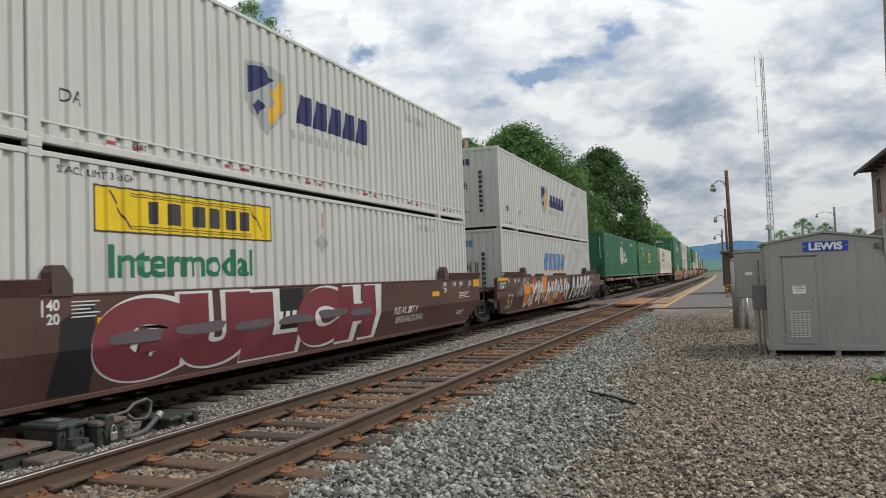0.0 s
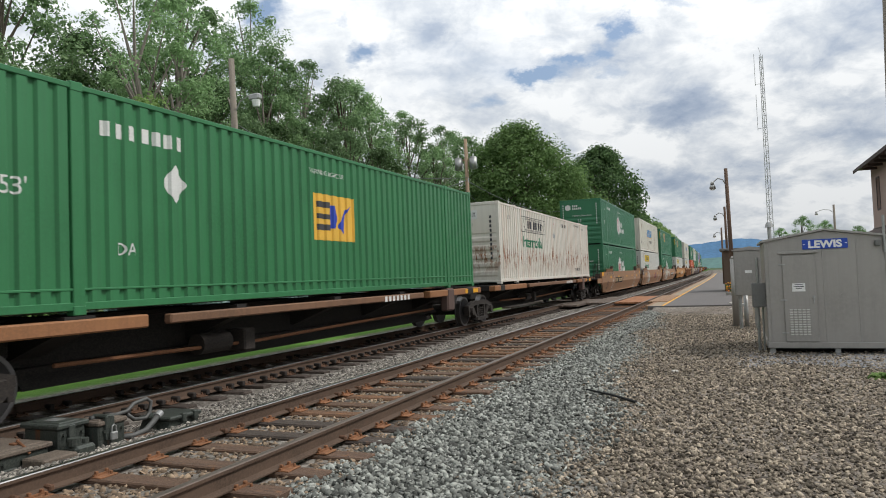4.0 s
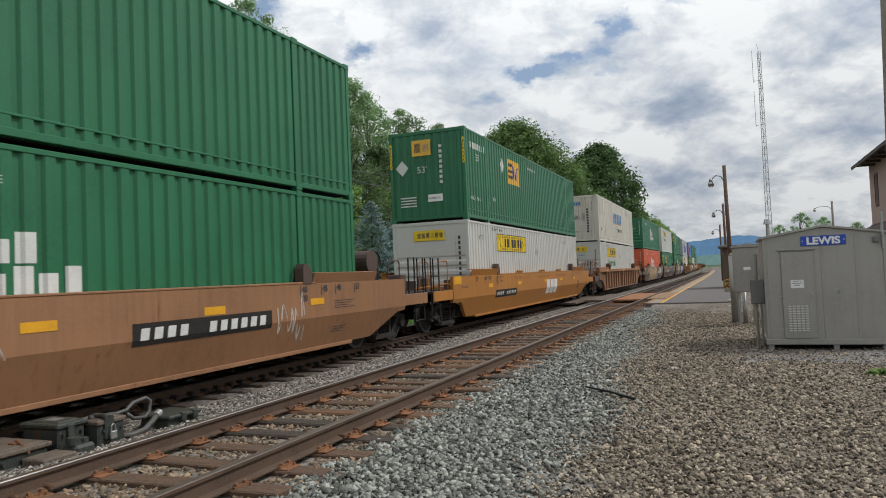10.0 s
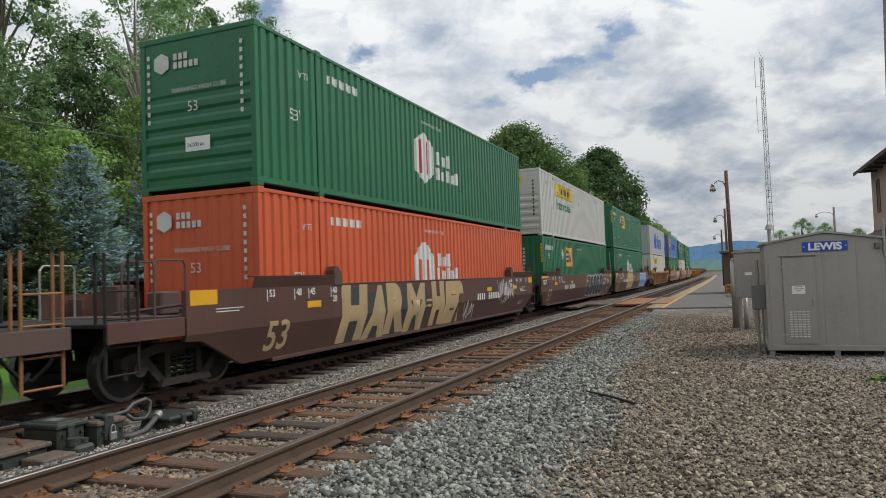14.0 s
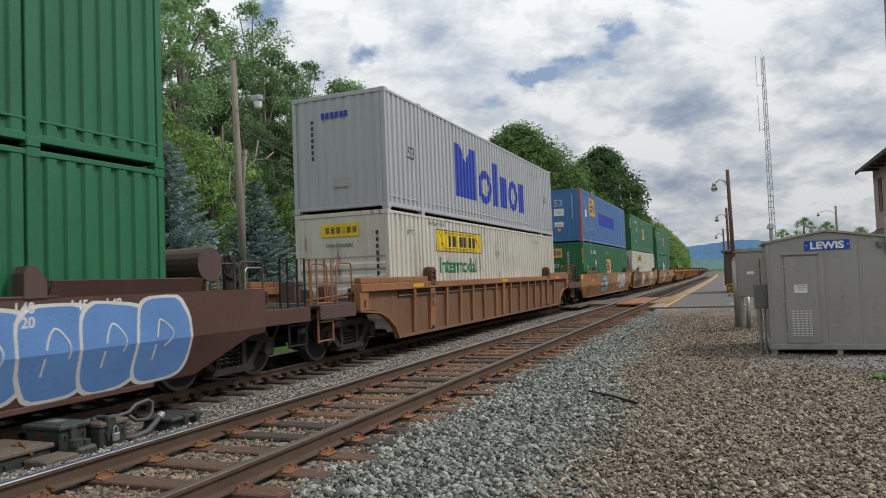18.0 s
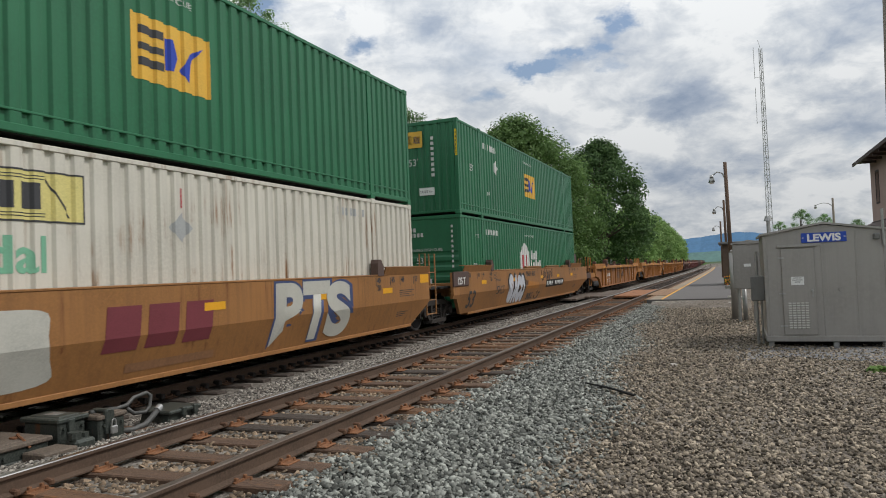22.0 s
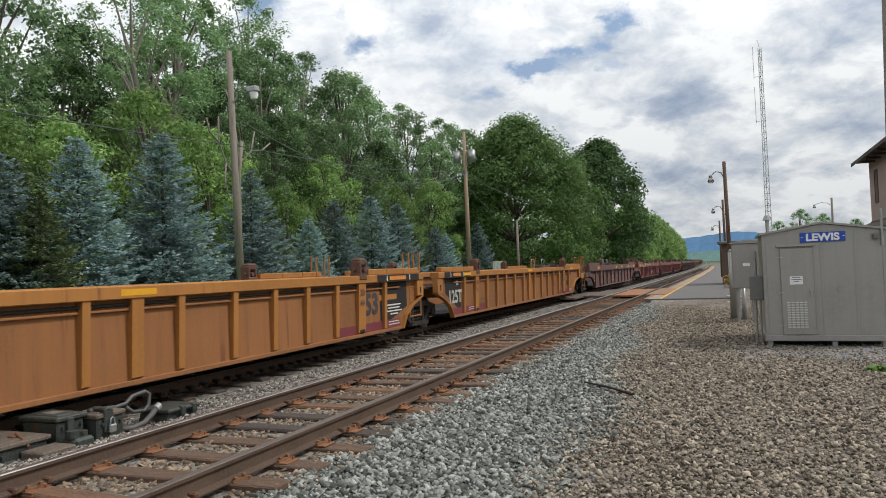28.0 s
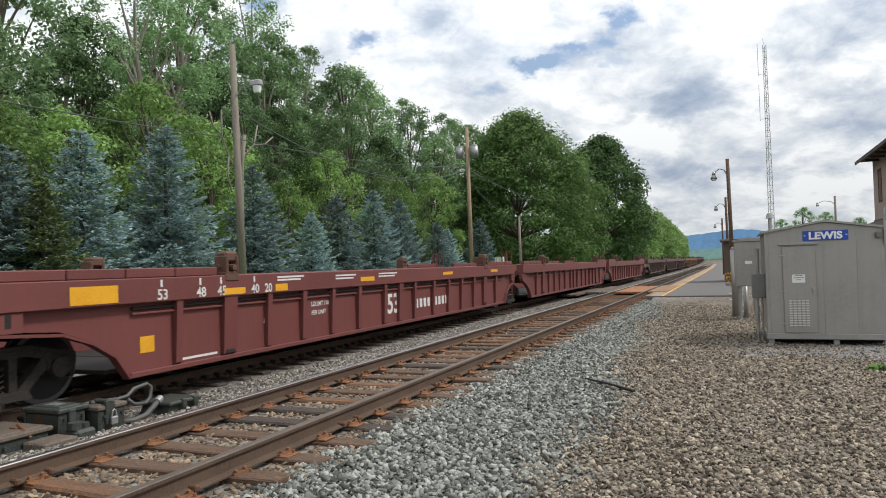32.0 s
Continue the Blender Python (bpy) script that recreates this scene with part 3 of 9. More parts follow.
    fin = mixc(band(right, 11.5, 12.5), lawn, grass)
    far = mixc(band(sep.outputs["Y"], 300, 700), fin, (0.045, 0.075, 0.03))
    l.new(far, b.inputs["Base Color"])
    b.inputs["Roughness"].default_value = 0.95
    b.inputs["Specular IOR Level"].default_value = 0.2
    bp = n.new("ShaderNodeBump")
    bp.inputs["Strength"].default_value, bp.inputs["Distance"].default_value = 0.9, 0.03
    hsum = n.new("ShaderNodeMath")
    hsum.operation = "ADD"
    l.new(stone.outputs["Distance"], hsum.inputs[0])
    l.new(small.outputs["Distance"], hsum.inputs[1])
    inv = n.new("ShaderNodeMath")
    inv.operation = "MULTIPLY"
    inv.inputs[1].default_value = -1.0
    l.new(hsum.outputs[0], inv.inputs[0])
    l.new(inv.outputs[0], bp.inputs["Height"])
    l.new(bp.outputs[0], b.inputs["Normal"])
    thing("ground", "gravel yard with a strip of mown lawn beyond the tracks", "ground", kind="structure", data=raw_mesh("ground", v, q, m))


RAIL_PROFILE = [(-0.07, -0.172), (0.07, -0.172), (0.07, -0.160), (0.012, -0.140), (0.010, -0.045), (0.036, -0.034), (0.037, -0.008), (0.030, 0.0), (-0.030, 0.0), (-0.037, -0.008),
                (-0.036, -0.034), (-0.010, -0.045), (-0.012, -0.140), (-0.07, -0.160)]


def rail_mesh(x0, z0, head):
    """One rail along the line, bending with it."""
    ys = [-40, -10, 0] + [3 * i for i in range(1, 24)] + [75, 85, 95, 110, 130, 150, 175, 200, 225, 250, 400, 800, 1600]
    g, n = Geo(), len(RAIL_PROFILE)
    for y in ys:
        dx = bend(y)[0]
        g.v += [(x0 + dx + p[0], y, z0 + p[1]) for p in RAIL_PROFILE]
    for j in range(len(ys) - 1):
        for i in range(n):
            k = (i + 1) % n
            g.f.append((j * n + i, j * n + k, (j + 1) * n + k, (j + 1) * n + i))
            g.m.append(1 if i == 7 or i == 6 or i == 8 else 0)
    return g.mesh("rail", [RAIL_SIDE, head])


def spike_plate(g, x, y, z):
    """A shouldered tie plate with spikes; x is the rail's middle."""
    g.cbox(x - 0.18, x + 0.18, y - 0.095, y + 0.095, z, z + 0.014, 0.004)
    for s in (-1, 1):
        g.box(x + s * 0.088 - 0.012, x + s * 0.088 + 0.012, y - 0.09, y + 0.09, z + 0.012, z + 0.03)
        for dy in (-0.055, 0.055):
            g.cbox(x + s * 0.083 - 0.016, x + s * 0.083 + 0.016, y + dy - 0.014, y + dy + 0.014, z + 0.01, z + 0.055, 0.005)
        g.tube((x + s * 0.145, y + 0.05 * s, z + 0.01), (x + s * 0.145, y + 0.05 * s, z + 0.04), 0.013, n=6)


def build_track(name, xc, z0, head, ymax_parts, label, seed):
    rnd = random.Random(seed)
    tr = thing(name, label, "railway track", at=(0, 0, 0), kind="structure")
    for s in (-1, 1):
        part("rail", rail_mesh(xc + s * 0.7525, z0, RAIL_GLINTLESS if xc == XN and s > 0 else head), tr)
    ztop = z0 - 0.186
    ties = [Geo().cbox(-1.3, 1.3, -0.115, 0.115, -0.17, 0.0, 0.012 + 0.006 * i).mesh("tie", (TIE, TIE_DARK, TIE_RED)[i] if xc == XN else TIE_DARK) for i in range(3)]
    pg = Geo()
    spike_plate(pg, 0, 0, 0)
    plate = pg.mesh("tie_plate", PLATE_RUST if xc == XN else PLATE)
    ag, big = Geo(), 1.5 if xc == XF else 1.0
    for s in (-1, 1):
        ag.cbox(-0.09 * big, 0.09 * big, s * 0.15 - 0.025 * big, s * 0.15 + 0.025 * big, -0.005, 0.05 * big, 0.012)
    anchor = ag.mesh("rail_anchor", PLATE if xc == XN else TRUCK)
    far = Geo()
    y = -6.0 + rnd.uniform(0, 0.3)
    while y < 150:
        if not 33.3 < y < 41.0:
            turn, sx, dz = rnd.uniform(-1.2, 1.2), rnd.uniform(-0.06, 0.06), rnd.uniform(-0.012, 0.008)
            if y < ymax_parts and y > 1.5:
                t = part("tie", rnd.choice(ties), tr, at=pose(xc + sx, y, ztop + dz, rnd.uniform(-.6, .6), rnd.uniform(-.5, .5), turn))
                for s in (-1, 1):
                    part("tie_plate", plate, tr, at=(xc + s * 0.7525, y, ztop + 0.001))
                    if y < 26 and (xc == XF and s > 0 or rnd.random() < 0.45):
                        part("rail_anchor", anchor, tr, at=(xc + s * 0.7525, y + 0.0, z0 - 0.172))
            else:
                dx = bend(y)[0]
                far.box(xc + dx - 1.3, xc + dx + 1.3, y - 0.115, y + 0.115, ztop - 0.17, ztop + dz)
                for s in (-1, 1):
                    far.box(xc + dx + s * 0.7525 - 0.18, xc + dx + s * 0.7525 + 0.18, y - 0.1, y + 0.1, ztop, ztop + 0.02)
        y += 0.61 + rnd.uniform(-0.035, 0.035)
    part("distant_ties", far.mesh("distant_ties", TIE_DARK), tr)["kind"] = "stuff"
    return tr


def stones(name, label, mat, count, area, size, seed, zoff=0.0, keep=None):
    """Loose crushed stone, each piece a small broken block, all in one piece of stuff."""
    rng = np.random.default_rng(seed)
    x0, x1, y0, y1, power = area
    u = rng.random(count)
    yy = y0 + (y1 - y0) * u ** power
    xx = rng.uniform(x0, x1, count)
    ok = np.ones(count, bool)
    if keep is not None:
        ok = np.array([keep(a, b) for a, b in zip(xx, yy)])
    xx, yy = xx[ok], yy[ok]
    n = len(xx)
    corner = np.array([(a, b, c) for a in (-1, 1) for b in (-1, 1) for c in (-1, 1)], float)
    pts = corner[None] * rng.uniform(0.55, 1.0, (n, 8, 3))      # a block with knocked-off corners
    dims = (size[0] + (size[1] - size[0]) * rng.random((n, 1, 1)) ** 1.9) * np.array([0.82, 0.52, 0.38]) * rng.uniform(0.65, 1.2, (n, 1, 3))
    pts = pts * dims
    a, b2, c2 = rng.uniform(0, 6.28, (3, n))
    b2, c2 = (b2 - 3.14) * 0.26, (c2 - 3.14) * 0.26
    rz = np.stack([np.stack([np.cos(a), -np.sin(a), 0 * a], 1), np.stack([np.sin(a), np.cos(a), 0 * a], 1), np.stack([0 * a, 0 * a, 1 + 0 * a], 1)], 1)
    rx = np.stack([np.stack([1 + 0 * a, 0 * a, 0 * a], 1), np.stack([0 * a, np.cos(b2), -np.sin(b2)], 1), np.stack([0 * a, np.sin(b2), np.cos(b2)], 1)], 1)
    ry = np.stack([np.stack([np.cos(c2), 0 * a, np.sin(c2)], 1), np.stack([0 * a, 1 + 0 * a, 0 * a], 1), np.stack([-np.sin(c2), 0 * a, np.cos(c2)], 1)], 1)
    pts = np.einsum("nij,nkj->nki", rz @ rx @ ry, pts)
    zz = np.array([ground_z(p, q) for p, q in zip(xx, yy)]) + rng.uniform(-0.004, 0.022, n) + zoff
    pts += np.stack([xx, yy, zz], 1)[:, None, :]
    face = np.array([(0, 1, 3), (0, 3, 2), (4, 6, 7), (4, 7, 5), (0, 4, 5), (0, 5, 1), (2, 3, 7), (2, 7, 6), (1, 5, 7), (1, 7, 3)])     # no underside
    quads = (face[None] + 8 * np.arange(n)[:, None, None]).reshape(-1, 3)
    thing(name, label, "gravel", kind="stuff", data=raw_mesh(name, pts.reshape(-1, 3), quads, mat))


def in_view(x, y):
    return -1.62 * y - 0.6 < x < 0.20 * y + 0.8 and y > 2.2


def off_ties(x, y):
    return in_view(x, y) and abs(abs(x - XN) - 0.7525) > 0.09


build_ground()

# ---- platform, crossing and what stands along the line ----
PLAT_Y = 29.9


def build_platform():
    g = Geo()
    ys = [PLAT_Y, 45, 60, 75, 90, 110, 130, 150, 180]
    xl, xr, zt = -3.25, 0.15, -0.06
    for a, b in zip(ys[:-1], ys[1:]):
        da, db = bend(a)[0], bend(b)[0]
        g.add([(xl + da, a, zt), (xr + da, a, zt), (xr + db, b, zt), (xl + db, b, zt), (xl + da, a, -0.6), (xr + da, a, -0.6), (xr + db, b, -0.6), (xl + db, b, -0.6)],
              [(0, 1, 2, 3), (7, 6, 5, 4), (0, 3, 7, 4), (1, 5, 6, 2), (0, 4, 5, 1), (2, 6, 7, 3)])
    p = thing("platform", "low asphalt station platform with a yellow edge line", "platform", kind="structure", data=g.mesh("platform", ASPHALT))

    def strip(name, x0, x1, z0, z1, mat, label):
        s = Geo()
        for a, b in zip(ys[:-1], ys[1:]):
            da, db = bend(a)[0], bend(b)[0]
            s.add([(x0 + da, a, z1), (x1 + da, a, z1), (x1 + db, b, z1), (x0 + db, b, z1), (x0 + da, a, z0), (x1 + da, a, z0), (x1 + db, b, z0), (x0 + db, b, z0)],
                  [(0, 1, 2, 3), (7, 6, 5, 4), (0, 3, 7, 4), (1, 5, 6, 2), (0, 4, 5, 1), (2, 6, 7, 3)])
        part(name, s.mesh(name, mat), p, label)
    strip("edge_line", -2.78, -2.68, -0.06, -0.054, YELLOW, "painted yellow line")
    strip("edging", -3.40, -3.25, -0.5, -0.045, PLANK, "weathered timber edging")
    strip("edge_strip", -3.25, -2.8, -0.06, -0.056, EDGE_TAN, "tan concrete edge strip")
    k = Geo().cbox(-3.3, 0.2, PLAT_Y - 0.1, PLAT_Y, -0.5, -0.05, 0.015)
    part("end_kerb", k.mesh("end_kerb", ASPHALT), p, "dark end kerb")
    bank = Geo().prism([(27.2, -0.36), (28.6, -0.22), (29.6, -0.10), (29.81, -0.11), (29.81, -0.45)], "x", -3.05, 0.6)
    part("gravel_bank", bank.mesh("gravel_bank", bpy.data.objects["ground"].data.materials[0]), p, "gravel ramp up to the platform end")


def build_crossing():
    c = thing("board_crossing", "worn timber board crossing laid across both tracks", "crossing", kind="structure")
    rnd = random.Random(5)
    for xc, z0 in ((XN, 0.0), (XF, ZF)):
        for xa, xb in ((-2.0, -0.85), (-0.66, 0.66), (0.85, 1.75)):
            n = max(3, round((xb - xa) / 0.24))
            for i in range(n):
                w = (xb - xa) / n
                x = xc + xa + i * w
                g = Geo().cbox(x + 0.008, x + w - 0.008, 33.4 + rnd.uniform(-.08, .08), 40.6 + rnd.uniform(-.1, .1), z0 - 0.11, z0 - 0.02 + rnd.uniform(-.008, .008), 0.012)
                part("plank", g.mesh("plank", PLANK_DARK if xc == XF or xa < -1 else (PLANK_RUST if xa < 0 else PLANK)), c)


def lamp_post(x, y, h, arm, mat, label, head_label, lean=0.0, base=-0.35, r=0.095):
    """A wooden pole with a curved arm and a hooded lamp."""
    p = thing("street_lamp", label, "lamp post", at=pose(x, y, base, 0, lean, 0), group="lamp posts on the platform")
    H = h - base
    part("pole", Geo().tube((0, 0, 0), (0, 0, H), r, r * 0.72, 14).mesh("pole", mat, True), p)
    pts = [(0, 0, H - 0.75), (arm * 0.25, 0, H - 0.45), (arm * 0.6, 0, H - 0.38), (arm * 0.9, 0, H - 0.5), (arm, 0, H - 0.62)]
    a = part("bracket", Geo().pipe(pts, 0.026, 8).mesh("bracket", STEEL), p)
    g = Geo().tube((arm, 0, H - 0.80), (arm, 0, H - 0.64), 0.13, 0.10, 14)
    g.tube((arm, 0, H - 0.62), (arm, 0, H - 0.5), 0.08, 0.06, 12)
    hd = part("lamp_head", g.mesh("lamp_head", STEEL, True), p, head_label)
    part("lens", Geo().tube((arm, 0, H - 0.85), (arm, 0, H - 0.80), 0.08, 0.11, 14).mesh("lens", WHITE, True), hd, "pale glass lens")
    return p


def radio_mast():
    """A slender three-legged lattice mast with whip aerials."""
    y = 120.0
    x, zt, zb = 0.0481 * y, 1.44 + 0.2745 * y, -0.3
    m = thing("radio_mast", "slender grey lattice radio mast with whip aerials", "mast", at=(x, y, zb))
    h = zt - zb
    side = 0.62
    def at(i, z):
        k = side * (0.82 - 0.4 * z / h)
        a = radians(90 + 120 * i)
        return Vector((k * math.cos(a), k * math.sin(a), z))
    for i in range(3):
        part("leg", Geo().pipe([at(i, h * j / 6) for j in range(7)], 0.045, 6).mesh("leg", STEEL), m)
    b = Geo()
    step, z, k = 0.95, 0.4, 0
    while z + step < h:
        for i in range(3):
            j = (i + 1) % 3
            b.tube(at(i, z), at(j, z), 0.02, n=4)
            b.tube(at(i if k % 2 else j, z), at(j if k % 2 else i, z + step), 0.02, n=4)
        z, k = z + step, k + 1
    part("lattice", b.mesh("lattice", STEEL), m)
    for zz, ln in ((0.735, 5.2), (0.93, 4.6)):
        g = Geo().tube((0, 0, h * zz - ln * 0.45), (-1.0, 0, h * zz - ln * 0.45), 0.03, n=6)
        g.tube((-1.0, 0, h * zz - ln * 0.5), (-1.0, 0, h * zz + ln * 0.6), 0.035, n=6)
        part("whip_aerial", g.mesh("whip_aerial", STEEL), m)
    part("top_rod", Geo().tube((0, 0, h), (-0.3, 0, h + 1.3), 0.03, n=6).mesh("top_rod", STEEL), m)


def signal_bungalow():
    """A small sheet-metal equipment house with a low gable roof, raised on short feet."""
    X0, X1, Y0, Y1, ZB = 0.60, 2.72, 15.4, 17.7, -0.16
    b = thing("equipment_hut", "grey aluminium railway equipment hut with a blue name sign", "hut", at=(0, 0, 0))
    ze, za, t = 1.90, 2.06, 0.05
    xm = (X0 + X1) / 2
    g = Geo().prism([(X0, ZB), (X1, ZB), (X1, ze), (xm, za), (X0, ze)], "y", Y0, Y0 + t)
    part("front_wall", g.mesh("front_wall", ALU), b)
    part("back_wall", Geo().prism([(X0, ZB), (X1, ZB), (X1, ze), (xm, za), (X0, ze)], "y", Y1 - t, Y1).mesh("back_wall", ALU), b)
    part("side_wall", Geo().box(X0, X0 + t, Y0 + t, Y1 - t, ZB, ze).mesh("side_wall", ALU), b)
    part("side_wall", Geo().box(X1 - t, X1, Y0 + t, Y1 - t, ZB, ze).mesh("side_wall", ALU), b)
    for s in (-1, 1):
        e = X0 - 0.06 if s < 0 else X1 + 0.06
        g = Geo().prism([(e, ze - 0.01), (xm, za + 0.012), (xm, za + 0.05), (e, ze + 0.03)], "y", Y0 - 0.07, Y1 + 0.07)
        part("roof_panel", g.mesh("roof_panel", ALU), b)
    part("base_rail", Geo().cbox(X0 - 0.03, X1 + 0.03, Y0 - 0.03, Y0 + 0.04, ZB - 0.05, ZB + 0.06, 0.008).mesh("base_rail", ALU), b)
    part("base_rail", Geo().cbox(X0 - 0.03, X0 + 0.04, Y0, Y1, ZB - 0.05, ZB + 0.06, 0.008).mesh("base_rail", ALU), b)
    for x in (X0 + 0.06, X0 + 1.2, X1 - 0.08):
        for y in (Y0 + 0.1, Y1 - 0.15):
            part("foot", Geo().cbox(x - 0.05, x + 0.05, y - 0.05, y + 0.05, -0.45, ZB, 0.006).mesh("foot", STEEL), b)
    # added black bars: they stand in for the shade under the hut
    for y in (Y0 + 0.35, Y1 - 0.3):
        part("skid", Geo().cbox(X0 + 0.12, X1 - 0.1, y, y + 0.15, -0.45, ZB - 0.02, 0.01).mesh("skid", UNDER), b, "added black bar giving the shade under the hut")
    for x in (X0, X1 - 0.05):
        part("corner_trim", Geo().cbox(x - 0.012, x + 0.062, Y0 - 0.012, Y0 + 0.05, ZB, ze - 0.02, 0.006).mesh("corner_trim", ALU), b)
    for x in (1.62, 2.2):
        part("seam", Geo().cbox(x - 0.012, x + 0.012, Y0 - 0.008, Y0 + 0.01, ZB + 0.06, ze, 0.003).mesh("seam", ALU), b)
    # door with frame, hinges, louvres, handle and paper notice
    d = part("door", Geo().cbox(0.90, 1.49, Y0 - 0.035, Y0 - 0.006, -0.08, 1.62, 0.008).mesh("door", ALU), b, "grey sheet-metal door, shut")
    part("drip_cap", Geo().cbox(0.84, 1.53, Y0 - 0.06, Y0, 1.64, 1.69, 0.006).mesh("drip_cap", ALU), b)
    for z in (0.08, 0.72, 1.42):
        part("hinge", Geo().cbox(0.84, 0.96, Y0 - 0.045, Y0 - 0.034, z, z + 0.03, 0.003).mesh("hinge", STEEL), d)
    for i in range(5):
        for j in range(11):
            x, z = 1.02 + i * 0.075, 0.045 + j * 0.048
            part("louvre", LOUVRE, d, at=(x, Y0 - 0.036, z))
    part("handle", Geo().tube((1.425, Y0 - 0.035, 0.79), (1.425, Y0 - 0.085, 0.79), 0.028, n=12).cbox(1.415, 1.437, Y0 - 0.09, Y0 - 0.07, 0.66, 0.8, 0.004).mesh("handle", STEEL), d, "steel door handle")
    pn = part("notice", Geo().box(1.06, 1.29, Y0 - 0.042, Y0 - 0.036, 0.90, 1.06).mesh("notice", WHITE), d, "small white paper notice")
    for i, w in enumerate((0.14, 0.18, 0.1)):
        part("notice_line", Geo().box(1.175 - w / 2, 1.175 + w / 2, Y0 - 0.0445, Y0 - 0.042, 1.03 - i * 0.04, 1.042 - i * 0.04).mesh("notice_line", MARK_DARK), pn)
    part("disc", Geo().tube((1.93, Y0 - 0.03, 0.8), (1.93, Y0, 0.8), 0.05, n=14).mesh("disc", ALU), b)
    # name sign
    s = part("name_sign", Geo().cbox(1.28, 2.06, Y0 - 0.03, Y0 - 0.004, 1.715, 1.905, 0.004).mesh("name_sign", BLUE), b, "blue name sign with white letters")
    me, w = lettering("LEWIS", 0.19, WHITE, 0.008)
    part("letters", me, s, at=Matrix.Translation((1.67 - w * 0.56, Y0 - 0.034, 1.745)) @ Matrix(((1.12, 0, 0, 0), (0, 0, -1, 0), (0, 1, 0, 0), (0, 0, 0, 1))))
    for x in (1.31, 2.03):
        part("dash", Geo().box(x - 0.015, x + 0.015, Y0 - 0.034, Y0 - 0.03, 1.805, 1.82).mesh("dash", WHITE), s)
    # mast stubs, vent globe and boxes
    part("vent_pipe", Geo().tube((0.72, 15.6, 1.6), (0.72, 15.6, 2.2), 0.035, n=10).tube((0.72, 15.6, 2.2), (0.72, 15.6, 2.3), 0.08, 0.05, 12).mesh("vent_pipe", STEEL), b)
    part("corner_lamp", Geo().cbox(2.5, 2.6, Y0 - 0.1, Y0, 1.72, 1.84, 0.02).mesh("corner_lamp", ALU_DARK), b)
    part("conduit", Geo().tube((2.66, Y0 - 0.05, 1.6), (2.66, Y0 - 0.05, 2.3), 0.025, n=8).mesh("conduit", STEEL), b)
    part("side_box", Geo().cbox(X1 - 0.02, X1 + 0.25, Y0 + 0.05, Y0 + 0.4, 0.0, 1.05, 0.01).mesh("side_box", ALU), b)
    return b


LOUVRE = Geo().add([(-0.026, 0, 0), (0.026, 0, 0), (0.026, -0.014, 0.012), (-0.026, -0.014, 0.012), (-0.026, 0, 0.03), (0.026, 0, 0.03)],
                   [(0, 1, 2, 3), (3, 2, 5, 4), (0, 3, 4), (1, 5, 2)]).mesh("louvre", LOUVRE_GREY)


